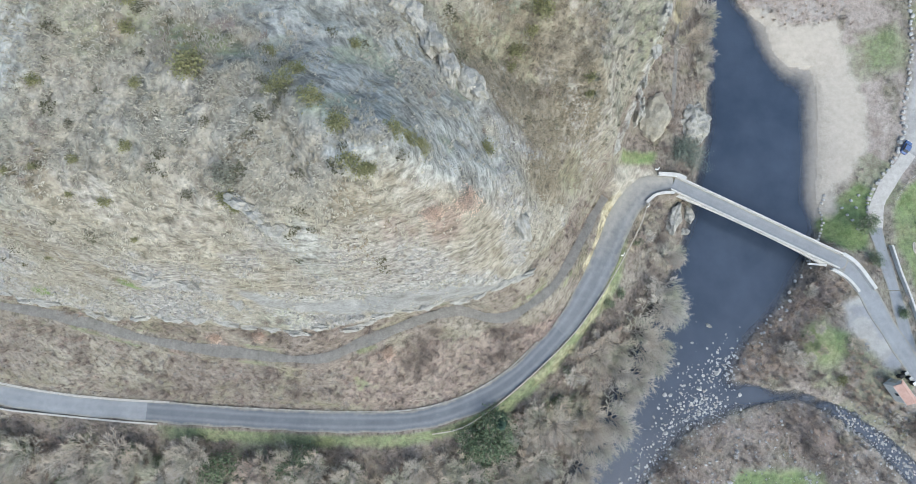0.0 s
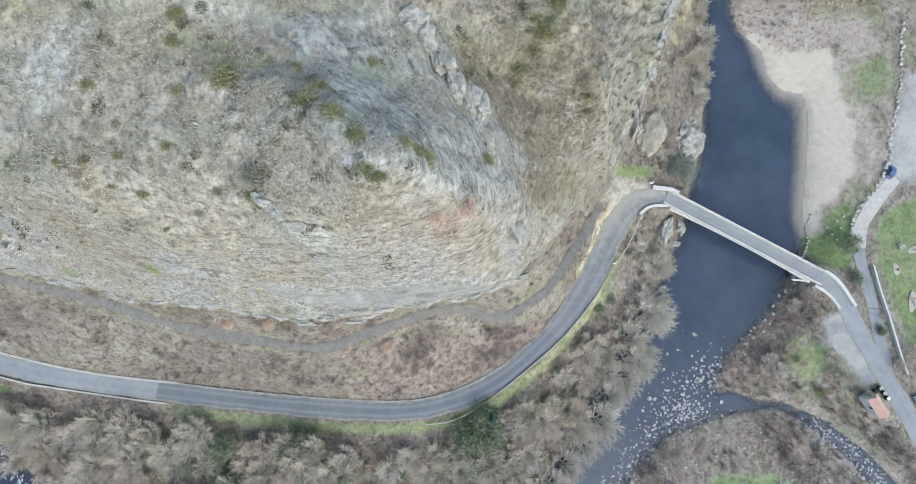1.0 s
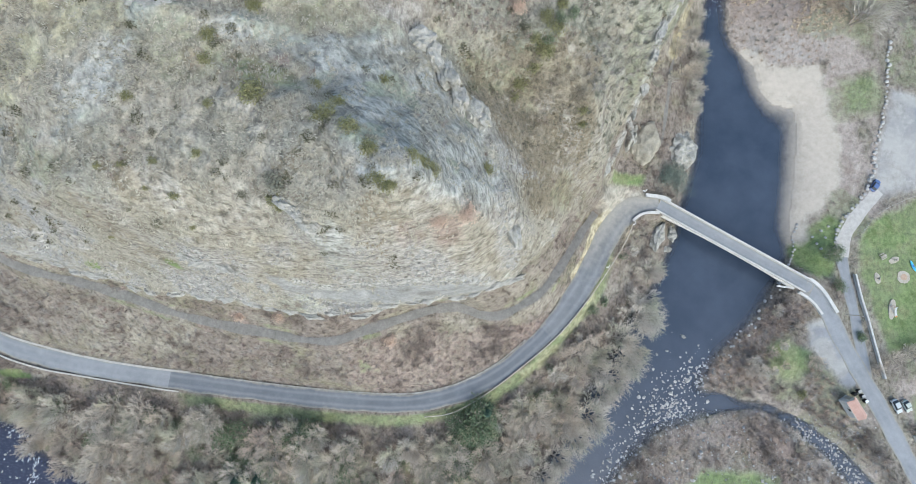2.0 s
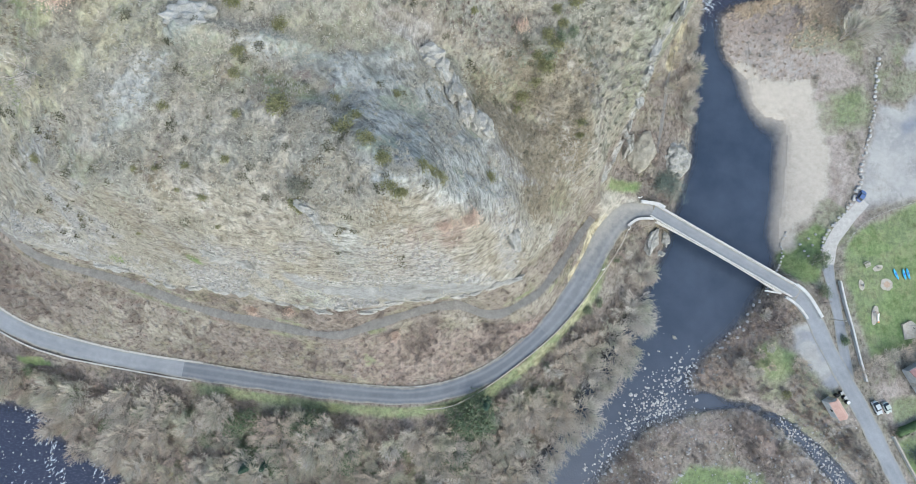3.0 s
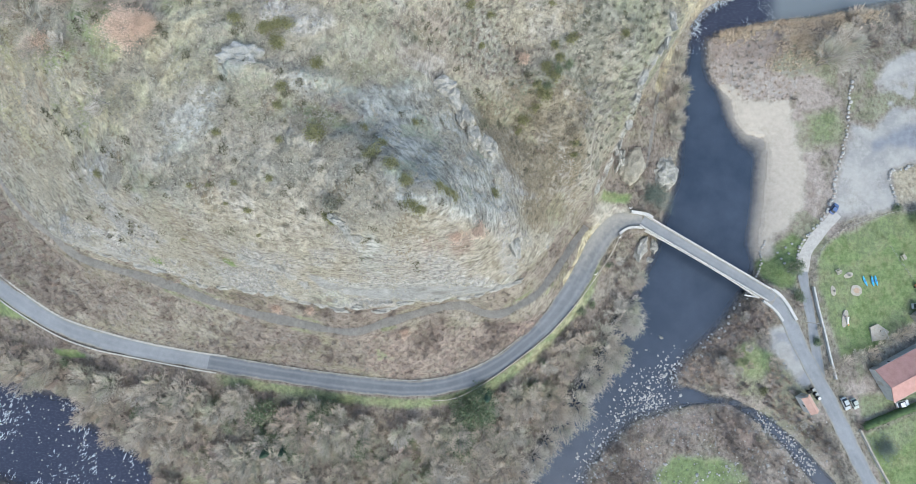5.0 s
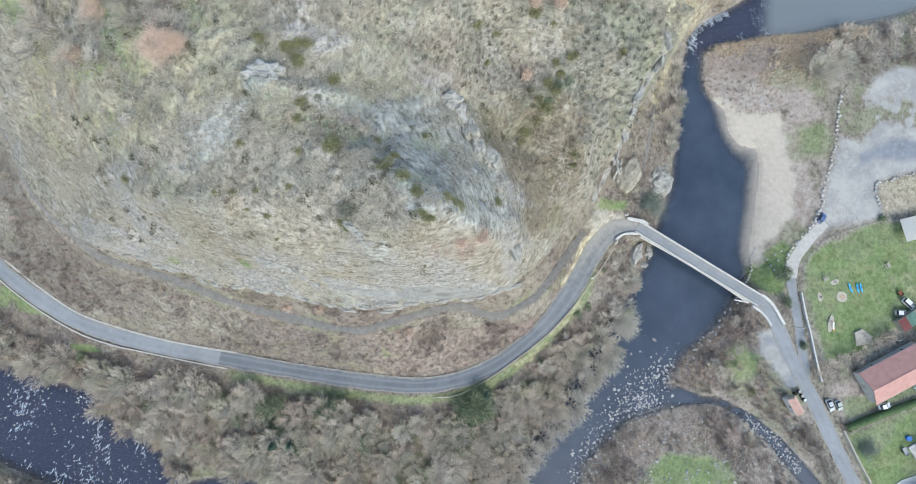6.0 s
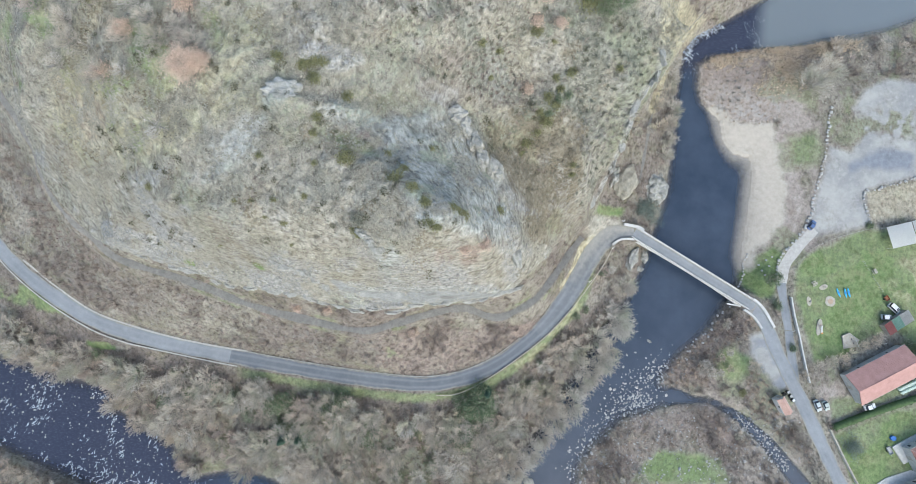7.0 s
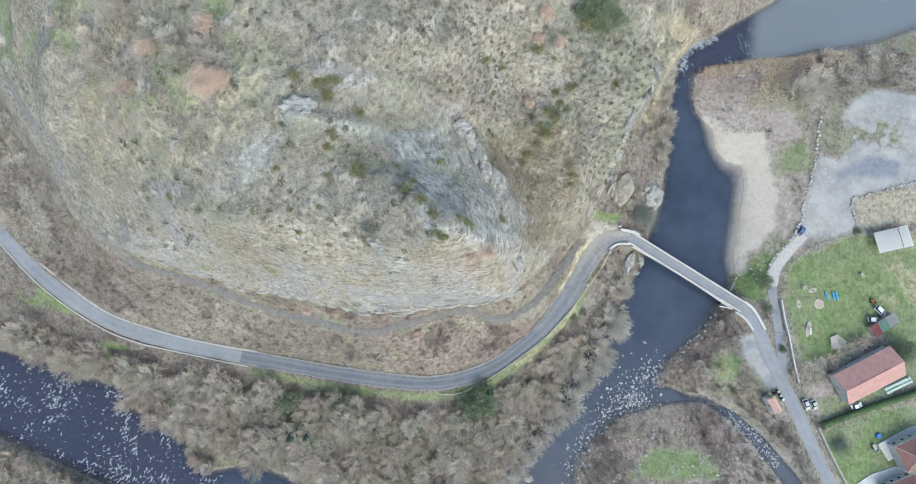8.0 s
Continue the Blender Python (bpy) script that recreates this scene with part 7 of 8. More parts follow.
M_SHEETGREEN = vary("green_sheet_metal", (0.17, 0.33, 0.27), (0.26, 0.42, 0.35), 0.8, 0.6, fine=0.1)
M_SHEETRED = vary("red_sheet_metal", (0.30, 0.10, 0.10), (0.40, 0.16, 0.15), 0.8, 0.6, fine=0.1)
M_SHEETGREY = vary("grey_fibre_cement", (0.38, 0.38, 0.37), (0.50, 0.50, 0.49), 0.8, 0.8, fine=0.1)
M_WRAP = vary("pale_green_bale_wrap", (0.45, 0.56, 0.47), (0.62, 0.70, 0.62), 0.5, 0.35, fine=0.1)
M_HEDGE = vary("clipped_hedge", (0.06, 0.10, 0.04), (0.11, 0.165, 0.07), 0.9, 0.9, fine=0.15, bump=0.8)
M_TARP = vary("blue_tarpaulin", (0.05, 0.16, 0.50), (0.09, 0.24, 0.62), 0.6, 0.4, fine=0.1)
M_SANDPIT = vary("play_sand", (0.40, 0.36, 0.30), (0.52, 0.48, 0.41), 0.8, 0.95, fine=0.1)
M_CLAY = vary("reddish_sand", (0.42, 0.30, 0.22), (0.54, 0.41, 0.31), 0.8, 0.95, fine=0.1)


def paint(name, c, rough=0.3):
    return vary(name, tuple(v * 0.85 for v in c), c, 0.8, rough, spec=0.5, fine=0.1, bump=0)


def roof_data(name, mat, length, width, rise, thick=0.16, over=0.0, side=1):
    """One pitch of a gabled roof, with courses of tiles standing proud of one another."""
    bm = bmesh.new()
    run = width / 2 + over
    rows = 14
    prof = []
    for r in range(rows):
        y0, y1 = run * r / rows, run * (r + 1) / rows
        z0, z1 = rise * (1 - y0 / (width / 2)), rise * (1 - y1 / (width / 2))
        prof += [(y0, z0 + 0.03), (y1, z1 + 0.05)]
    prof += [(run, rise * (1 - run / (width / 2)) - thick), (0, rise - thick)]
    ends = [[bm.verts.new((x, side * y, z)) for y, z in prof] for x in (-length / 2, length / 2)]
    for k in range(len(prof)):
        j = (k + 1) % len(prof)
        bm.faces.new((ends[0][k], ends[1][k], ends[1][j], ends[0][j]))
    bm.faces.new(ends[0])
    bm.faces.new(ends[1][::-1])
    bmesh.ops.recalc_face_normals(bm, faces=bm.faces[:])
    return done(bm, name, mat)


def gable_house(x, y, z, rz, length, width, wall, rise, label, windows=4, category="house", wall_mat=None, roof_mat=None, chimney=False, over=0.35, name="house", hip=False):
    wall_mat, roof_mat = wall_mat or M_RENDER, roof_mat or M_TILE
    thing = tagged(new(name), label, category)
    thing.matrix_basis = pose(x, y, z, 0, 0, rz)
    l, w = length / 2, width / 2
    V = [(-l, -w, -0.6), (l, -w, -0.6), (l, w, -0.6), (-l, w, -0.6), (-l, -w, wall), (l, -w, wall), (l, w, wall), (-l, w, wall), (-l, 0, wall + rise - 0.12), (l, 0, wall + rise - 0.12)]
    if hip:
        V[8], V[9] = (-l + w, 0, wall + rise - 0.5), (l - w, 0, wall + rise - 0.5)
    F = [(0, 1, 5, 4), (1, 2, 6, 9, 5), (2, 3, 7, 6), (3, 0, 4, 8, 7), (4, 5, 9, 8), (6, 7, 8, 9)] if not hip else [(0, 1, 5, 4), (1, 2, 6, 5), (2, 3, 7, 6), (3, 0, 4, 7), (4, 5, 9, 8), (6, 7, 8, 9), (5, 6, 9), (7, 4, 8)]
    part("wall_shell", mesh_of("wall_shell", V, F, wall_mat), thing)
    if hip:
        e, w2 = l + over, w + over
        z0, z1 = wall - rise * over / w, wall + rise
        pts = [(-e, -w2, z0), (e, -w2, z0), (e, w2, z0), (-e, w2, z0), (-l + w * 0.85, 0, z1), (l - w * 0.85, 0, z1)]
        for name_, ids in (("roof_pitch", (0, 1, 5, 4)), ("roof_hip", (1, 2, 5)), ("roof_pitch", (2, 3, 4, 5)), ("roof_hip", (3, 0, 4))):
            bm = bmesh.new()
            bm.faces.new([bm.verts.new(pts[i]) for i in ids])
            bmesh.ops.solidify(bm, geom=bm.faces[:], thickness=0.16)
            part(name_, done(bm, name_, roof_mat), thing)
        for i, k in ((0, 4), (3, 4), (1, 5), (2, 5), (4, 5)):
            part("ridge_tiles", tubes_mesh("ridge_tiles", [([Vector(pts[i]), Vector(pts[k])], 0.14, 0.14)], M_RIDGE, 6), thing, "paler mortared ridge tiles")
    for s in () if hip else (1, -1):
        part("roof_pitch", roof_data("roof_pitch", roof_mat, length + 2 * over, width, rise, over=over, side=s), thing, "", pose(0, 0, wall))
    if not hip:
        part("ridge_tiles", box_data("ridge_tiles", roof_mat, length + 2 * over, 0.4, 0.16, 0.05, 0.6), thing, "", pose(0, 0, wall + rise - 0.02))
    for s in (1, -1):
        part("gutter", box_data("gutter", M_STEEL, length + 2 * over, 0.12, 0.1, 0.02), thing, "", pose(0, s * (w + over + 0.06), wall - rise * over / w - 0.14))
    for k in range(windows):
        px = -l + length * (k + 0.5) / windows
        for s in (1, -1):
            win = part("window", box_data("window", M_WHITE, 1.1, 0.1, 1.3, 0.02), thing, "", pose(px, s * w, 1.0))
            part("pane", box_data("pane", M_GLASS, 0.9, 0.12, 1.1, 0), win, "", pose(0, s * 0.01, 0.1))
    door = part("door", box_data("door", M_WOOD, 0.12, 1.4, 2.1, 0.02), thing, "", pose(-l, 0.6, 0))
    part("handle", box_data("handle", M_STEEL, 0.1, 0.05, 0.14, 0.01), door, "", pose(-0.08, 0.5, 1.0))
    if chimney:
        ch = part("chimney", box_data("chimney", M_RENDER, 0.6, 0.5, 1.3, 0.02), thing, "", pose(l * 0.4, 0.3, wall + rise - 0.5))
        part("chimney_pot", box_data("chimney_pot", M_TILE, 0.3, 0.3, 0.3, 0.03, 0.8), ch, "", pose(0, 0, 1.3))
    return thing


gable_house(148.2, -11.9, 5.0, 32.6, 23.6, 10.8, 2.9, 2.2, "long farm barn with a terracotta roof and grey walls", 2, "barn", name="barn")
gable_house(114.6, -26.6, 4.6, -56, 5.4, 2.6, 2.8, 0.9, "small rendered roadside hut with an orange tile roof", 1, "hut", wall_mat=M_PARAPET, roof_mat=vary("orange_tiles", (0.52, 0.33, 0.27), (0.64, 0.43, 0.36), 1.2, 0.85, fine=0.15), over=0.2, name="roadside_hut")
gable_house(165.5, -36.5, 5.0, 30, 13, 9, 4.2, 2.3, "village house with a hipped terracotta roof beside a terrace", 4, chimney=True, hip=True)
gable_house(162.0, -51.5, 5.0, 28, 12, 9, 3.6, 2.2, "village house with a terracotta roof at the garden edge", 4, chimney=True, hip=True)


def paving(name, outline, z0, z1, mat, label, category):
    bm = bmesh.new()
    lo = [bm.verts.new((x, y, z0)) for x, y in outline]
    hi = [bm.verts.new((x, y, z1)) for x, y in outline]
    bm.faces.new(hi)
    bm.faces.new(lo[::-1])
    for k in range(len(outline)):
        j = (k + 1) % len(outline)
        bm.faces.new((lo[k], lo[j], hi[j], hi[k]))
    bmesh.ops.recalc_face_normals(bm, faces=bm.faces[:])
    return tagged(new(name, done(bm, name, mat)), label, category)


def flat_z(pts):
    return max(float(ground_z(x, y)) for x, y in pts)


terrace = [(154.4, -36.4), (158.6, -41.8), (170, -35), (170, -27.5), (166, -29)]
paving("terrace", terrace, 4.2, 5.35, M_CONCRETE, "pale stained concrete terrace round the village house", "terrace")
terrace = [(147.5, -51), (152.5, -47.2), (161, -43.5), (166, -44), (164, -60), (150, -60)]
paving("terrace", terrace, 4.2, 5.3, M_CONCRETE, "pale worn concrete yard beside the lower house", "terrace")


def lean_to(x, y, z, rz, w, d, h, mat, label):
    thing = tagged(new("shed"), label, "shed", "sheds in a row")
    thing.matrix_basis = pose(x, y, z, 0, 0, rz)
    part("wall_shell", box_data("wall_shell", M_WOOD, w - 0.2, d - 0.2, h, 0.02, z0=-0.4), thing)
    bm = bmesh.new()
    n = int(w / 0.25)
    for k in range(n + 1):
        for s, yy in ((0, -d / 2 - 0.2), (1, d / 2 + 0.2)):
            bm.verts.new((-w / 2 + w * k / n, yy, h - 0.36 + 0.3 * s + (0.05 if k % 2 else 0)))
    bm.verts.ensure_lookup_table()
    for k in range(n):
        bm.faces.new([bm.verts[i] for i in (2 * k, 2 * k + 2, 2 * k + 3, 2 * k + 1)])
    bmesh.ops.solidify(bm, geom=bm.faces[:], thickness=0.05)
    part("sheet_roof", done(bm, "sheet_roof", mat), thing)
    part("door", box_data("door", M_SHEETGREY, 1.2, 0.08, 1.9, 0.01), thing, "", pose(0, -d / 2 + 0.06, -0.05))


for x, y, w, mat, lab in ((151.9, 4.7, 3.2, M_SHEETRED, "small shed with a dull red sheet roof"), (154.5, 6.7, 3.8, M_SHEETGREEN, "small shed with a faded green sheet roof"), (157.7, 9.1, 4.2, M_SHEETGREY, "small shed with a grey fibre-cement roof")):
    lean_to(x, y, float(ground_z(x, y)), 38, w, 4.0, 2.3, mat, lab)


def canopy(cx, cy, rz, w, d, h, label):
    thing = tagged(new("canopy"), label, "canopy")
    z = float(ground_z(cx, cy))
    thing.matrix_basis = pose(cx, cy, z, 0, 0, rz)
    bm = bmesh.new()
    n = 8
    for i in range(n + 1):
        for j in range(n + 1):
            u, v = i / n * 2 - 1, j / n * 2 - 1
            bm.verts.new((u * w / 2, v * d / 2, h + 0.35 * (1 - max(abs(u), abs(v))) + 0.02 * math.sin(9 * u + 5 * v)))
    bm.verts.ensure_lookup_table()
    for i in range(n):
        for j in range(n):
            a = i * (n + 1) + j
            bm.faces.new([bm.verts[k] for k in (a, a + n + 1, a + n + 2, a + 1)])
    bmesh.ops.solidify(bm, geom=bm.faces[:], thickness=0.06)
    part("cover", done(bm, "cover", M_WHITE), thing, "white sheet cover")
    for sx in (-1, 1):
        for sy in (-1, 1):
            part("post", box_data("post", M_STEEL, 0.1, 0.1, h + 0.4, 0.01, z0=-0.4), thing, "", pose(sx * (w / 2 - 0.2), sy * (d / 2 - 0.2), 0))
    return thing


canopy(155.2, 38.8, 20, 9.6, 8.0, 2.6, "large white shelter with a flat sheet roof")
canopy(161.9, 41.2, 20, 3.8, 8.2, 2.4, "narrow pale shelter adjoining a larger white one")


def car(kind, x, y, rz, colour, label, L=4.2, W=1.72, H=1.45, van=False):
    thing = tagged(new("car" if not van else "van"), label, "car" if not van else "van")
    z = float(ground_z(x, y))
    thing.matrix_basis = pose(x, y, z + 0.03, 0, 0, rz)
    body = paint("car_paint_" + kind, colour)
    side = [(-0.5, 0.22), (-0.49, 0.52), (-0.44, 0.62), (0.22, 0.62), (0.30, 0.60), (0.47, 0.50), (0.5, 0.40), (0.5, 0.22)]

    def loft(name, prof, w0, w1, z1, mat):
        bm = bmesh.new()
        rows = []
        for s in (-1, -0.86, 0.86, 1):
            k = 1 if abs(s) < 0.9 else 0.96
            rows.append([bm.verts.new((px * L * k, s * (w0 if pz < z1 else w1) / 2, pz * H * (1 if abs(s) < 0.9 else 0.97))) for px, pz in prof])
        for a, b in zip(rows[:-1], rows[1:]):
            for i in range(len(prof)):
                j = (i + 1) % len(prof)
                bm.faces.new((a[i], a[j], b[j], b[i]))
        bm.faces.new(rows[0][::-1])
        bm.faces.new(rows[-1])
        bmesh.ops.recalc_face_normals(bm, faces=bm.faces[:])
        bmesh.ops.bevel(bm, geom=bm.edges[:], offset=0.03, segments=1, affect='EDGES')
        return done(bm, name, mat)

    part("body", loft("body", side, W, W, 9, body), thing)
    if van:
        cab = [(-0.48, 0.60), (-0.46, 1.0), (0.12, 1.02), (0.22, 0.98), (0.33, 0.60)]
        top = (-0.16, 0.62)
    else:
        cab = [(-0.42, 0.60), (-0.30, 0.97), (-0.22, 1.0), (0.02, 0.99), (0.08, 0.96), (0.24, 0.60)]
        top = (-0.12, 0.36)
    part("windows", loft("windows", cab, W * 0.94, W * 0.78, 0.8, M_GLASS), thing, "dark car glass")
    part("roof", box_data("roof", body, L * top[1], W * 0.82, 0.06, 0.02), thing, "", pose(top[0] * L, 0, H * 0.985))
    wheel_bm = bmesh.new()
    bmesh.ops.create_cone(wheel_bm, cap_ends=True, segments=16, radius1=0.31, radius2=0.31, depth=0.2, matrix=pose(0, 0, 0, 90, 0, 0))
    bmesh.ops.bevel(wheel_bm, geom=wheel_bm.edges[:], offset=0.02, segments=1, affect='EDGES')
    tyre = done(wheel_bm, "tyre", M_RUBBER)
    rim = box_data("rim", M_STEEL, 0.3, 0.22, 0.3, 0.08)
    for px in (-0.31, 0.32):
        for s in (-1, 1):
            w = part("wheel", tyre, thing, "", pose(px * L, s * (W / 2 - 0.09), 0.30))
            part("rim", rim, w, "", pose(0, 0, -0.15))
    for s in (-1, 1):
        part("headlight", box_data("headlight", M_WHITE, 0.1, 0.34, 0.14, 0.03), thing, "", pose(L * 0.485, s * W * 0.33, H * 0.42))
        part("tail_light", box_data("tail_light", M_SHEETRED, 0.08, 0.24, 0.16, 0.02), thing, "", pose(-L * 0.49, s * W * 0.36, H * 0.46))
        part("mirror", box_data("mirror", body, 0.14, 0.2, 0.12, 0.03), thing, "", pose(L * 0.17, s * (W / 2 + 0.08), H * 0.62))
    return thing


car("blue", 123.9, 38.9, 58, (0.10, 0.16, 0.34), "dark blue car parked on the gravel", 4.0)
car("white_van", 154.4, 11.9, -38, (0.78, 0.78, 0.78), "white van parked beside the sheds", 4.6, 1.85, 1.9, True)
car("pale_van", 151.7, 8.5, 5, (0.70, 0.71, 0.72), "pale box van parked in front of the sheds", 3.6, 1.8, 1.9, True)
car("white_car", 145.8, -23.6, 20, (0.80, 0.80, 0.80), "white car parked beside the barn", 4.2)
car("grey_car", 127.4, -25.4, -62, (0.52, 0.56, 0.57), "pale grey car parked at the roadside", 4.1)
car("olive_car", 130.3, -25.1, -60, (0.50, 0.55, 0.50), "faded greenish car parked on the bare verge", 3.4)


def wheelie_bin(x, y, rz, mat, label):
    thing = tagged(new("wheelie_bin"), label, "bin", "bins at the roadside")
    thing.matrix_basis = pose(x, y, float(ground_z(x, y)) + 0.05, 0, 0, rz)
    part("bin_body", box_data("bin_body", M_RUBBER, 0.9, 0.75, 1.1, 0.05, 1.1), thing)
    part("lid", box_data("lid", mat, 1.0, 0.84, 0.12, 0.05), thing, "", pose(0, 0, 1.1))


for x, y, m, lab in ((116.6, -22.0, M_SHEETGREY, "dark wheeled bin with a pale lid"), (117.6, -23.3, M_SHEETGREY, "dark wheeled bin with a white lid"), (118.5, -24.6, M_WHITE, "dark wheeled bin with a white lid"), (115.6, -22.9, M_RUBBER, "black wheeled bin with a black lid")):
    wheelie_bin(x, y, 35, m, lab)


def kayak(x, y, rz, label):
    z = float(ground_z(x, y))
    bm = bmesh.new()
    n, m = 14, 8
    for k in range(n + 1):
        u = k / n * 2 - 1
        w = 0.42 * (1 - abs(u) ** 2.4) + 0.01
        for j in range(m):
            a = 2 * math.pi * j / m
            bm.verts.new((u * 1.85, math.cos(a) * w, 0.22 + 0.12 * u * u + math.sin(a) * 0.2 * (1 - abs(u) ** 3) ** 0.5))
    bm.verts.ensure_lookup_table()
    for k in range(n):
        for j in range(m):
            a, b = k * m + j, k * m + (j + 1) % m
            bm.faces.new([bm.verts[i] for i in (a, a + m, b + m, b)])
    thing = tagged(new("kayak"), label, "kayak", "kayaks on the lawn")
    thing.matrix_basis = pose(x, y, z, 0, 0, rz)
    part("hull", done(bm, "hull", M_BLUE), thing)
    part("cockpit_rim", box_data("cockpit_rim", M_TARP, 0.8, 0.46, 0.05, 0.02), thing, "darker cockpit rim", pose(-0.1, 0, 0.41))


kayak(134.6, 15.2, -64, "light blue kayak lying on the lawn")
kayak(137.1, 15.4, -75, "light blue kayak beside another on the lawn")
kayak(138.3, 15.7, -73, "light blue kayak at the end of the row")


def round_outline(x, y, rx, ry, turn=0, n=18, seed=0):
    rr = random.Random(seed)
    c, s = math.cos(radians(turn)), math.sin(radians(turn))
    pts = []
    for k in range(n):
        a = 2 * math.pi * k / n
        j = 1 + rr.uniform(-0.08, 0.08)
        u, v = rx * math.cos(a) * j, ry * math.sin(a) * j
        pts.append((x + u * c - v * s, y + u * s + v * c))
    return pts


for name, out, mat, lab in (("play_surface", round_outline(131.8, 11.7, 1.9, 1.9, 0, 18, 1), M_SANDPIT, "round pale sand surface on the playground"), ("play_surface", round_outline(124.0, 10.8, 0.85, 1.7, 10, 16, 2), M_SANDPIT, "oval worn patch round a spring toy"),
                            ("play_surface", round_outline(129.2, 16.6, 1.7, 0.9, 25, 16, 3), M_SANDPIT, "oval worn patch under a spring toy"), ("play_surface", round_outline(127.9, 1.9, 1.0, 3.2, -8, 16, 4), M_SANDPIT, "long worn sandy patch under the slide"),
                            ("play_surface", [(136, -0.1), (138.5, 1.3), (142.3, -0.8), (141, -3.5), (136.6, -4.7)], M_SANDPIT, "worn sandy surface under the swing")):
    z = flat_z(out)
    paving(name, out, z - 0.6, z + 0.04, mat, lab, "play surface")
z = flat_z([(131.8, 11.7), (132.8, 11.7)])
paving("sandpit", round_outline(131.9, 11.7, 0.95, 0.95, 0, 16, 5), z - 0.3, z + 0.16, M_CLAY, "round reddish sandpit in the middle of a pale ring", "sandpit")


def slide():
    x, y = 128.1, 1.8
    z = float(ground_z(x, y))
    thing = tagged(new("slide"), "small playground slide with a pale chute", "slide")
    thing.matrix_basis = pose(x, y, z, 0, 0, -62)
    V, F = [], []
    for k in range(9):
        u = k / 8
        zz = 1.5 * (1 - u) ** 1.4 + 0.12
        for yy, h in ((-0.3, 0.2), (-0.3, 0.0), (0.3, 0.0), (0.3, 0.2)):
            V.append((-0.8 + 2.8 * u, yy, zz + h))
    for k in range(8):
        for c in range(3):
            a = 4 * k + c
            F.append((a, a + 4, a + 5, a + 1))
    part("chute", mesh_of("chute", V, F, M_WHITE), thing, "pale curved chute")
    for s in (-1, 1):
        part("ladder_rail", box_data("ladder_rail", M_SHEETRED, 0.06, 0.06, 2.0, 0.01), thing, "", pose(-1.4, s * 0.3, 0, 0, 16, 0))
    for k in range(4):
        part("rung", box_data("rung", M_STEEL, 0.05, 0.6, 0.05, 0.01), thing, "", pose(-1.3 + 0.12 * k, 0, 0.3 + 0.36 * k))
    part("end_step", box_data("end_step", vary("orange_plastic", (0.65, 0.28, 0.08), (0.75, 0.36, 0.12), 0.4, 0.5, fine=0.1, bump=0), 0.5, 0.7, 0.14, 0.03), thing, "orange landing step", pose(2.1, 0, 0.02))


slide()


def swing():
    x, y = 139.6, -1.6
    z = float(ground_z(x, y))
    thing = tagged(new("swing"), "steel playground swing frame on a worn surface", "swing")
    thing.matrix_basis = pose(x, y, z, 0, 0, -62)
    part("crossbar", box_data("crossbar", M_STEEL, 4.0, 0.1, 0.1, 0.02), thing, "", pose(0, 0, 2.2))
    for sx in (-1, 1):
        for sy in (-1, 1):
            part("leg", box_data("leg", M_STEEL, 0.08, 0.08, 2.45, 0.01), thing, "", pose(sx * 1.9, sy * 0.8, -0.1, sy * 19, 0, 0))
    for px in (-0.8, 0.8):
        seat = part("seat", box_data("seat", M_RUBBER, 0.5, 0.2, 0.05, 0.01), thing, "", pose(px, 0, 0.5))
        for s in (-1, 1):
            part("chain", box_data("chain", M_STEEL, 0.03, 0.03, 1.7, 0), seat, "", pose(s * 0.22, 0, 0.04))


swing()


def spring_toy(x, y, rz, label):
    thing = tagged(new("spring_toy"), label, "spring toy", "spring toys on the playground")
    thing.matrix_basis = pose(x, y, float(ground_z(x, y)), 0, 0, rz)
    part("spring", box_data("spring", M_RUBBER, 0.22, 0.22, 0.5, 0.04), thing)
    part("panel", box_data("panel", M_SHEETGREY, 0.9, 0.12, 0.5, 0.05), thing, "", pose(0, 0, 0.45))
    part("seat", box_data("seat", M_RUBBER, 0.3, 0.3, 0.06, 0.02), thing, "", pose(-0.1, 0, 0.8))


spring_toy(124.0, 10.8, 80, "small grey spring toy on a worn oval patch")
spring_toy(129.2, 16.6, 25, "small grey spring toy near the round sandpit")


def bench(x, y, rz, label, mat):
    thing = tagged(new("picnic_table"), label, "picnic table")
    thing.matrix_basis = pose(x, y, float(ground_z(x, y)), 0, 0, rz)
    for k in range(4):
        part("top_board", box_data("top_board", mat, 1.8, 0.18, 0.05, 0.01), thing, "", pose(0, -0.3 + 0.2 * k, 0.72))
    for s in (-1, 1):
        part("seat_board", box_data("seat_board", mat, 1.8, 0.26, 0.05, 0.01), thing, "", pose(0, s * 0.75, 0.42))
    for sx in (-0.65, 0.65):
        part("frame", box_data("frame", mat, 0.08, 1.5, 0.08, 0.01), thing, "", pose(sx, 0, 0.34))
        for s in (-1, 1):
            part("leg", box_data("leg", mat, 0.08, 0.08, 0.8, 0.01), thing, "", pose(sx, s * 0.5, -0.05, s * 14, 0, 0))


bench(147.5, 24.6, -55, "weathered wooden picnic table on the lawn", M_WOOD)
bench(125.6, 17.4, 30, "pale wooden picnic table near the lane", M_WOOD)

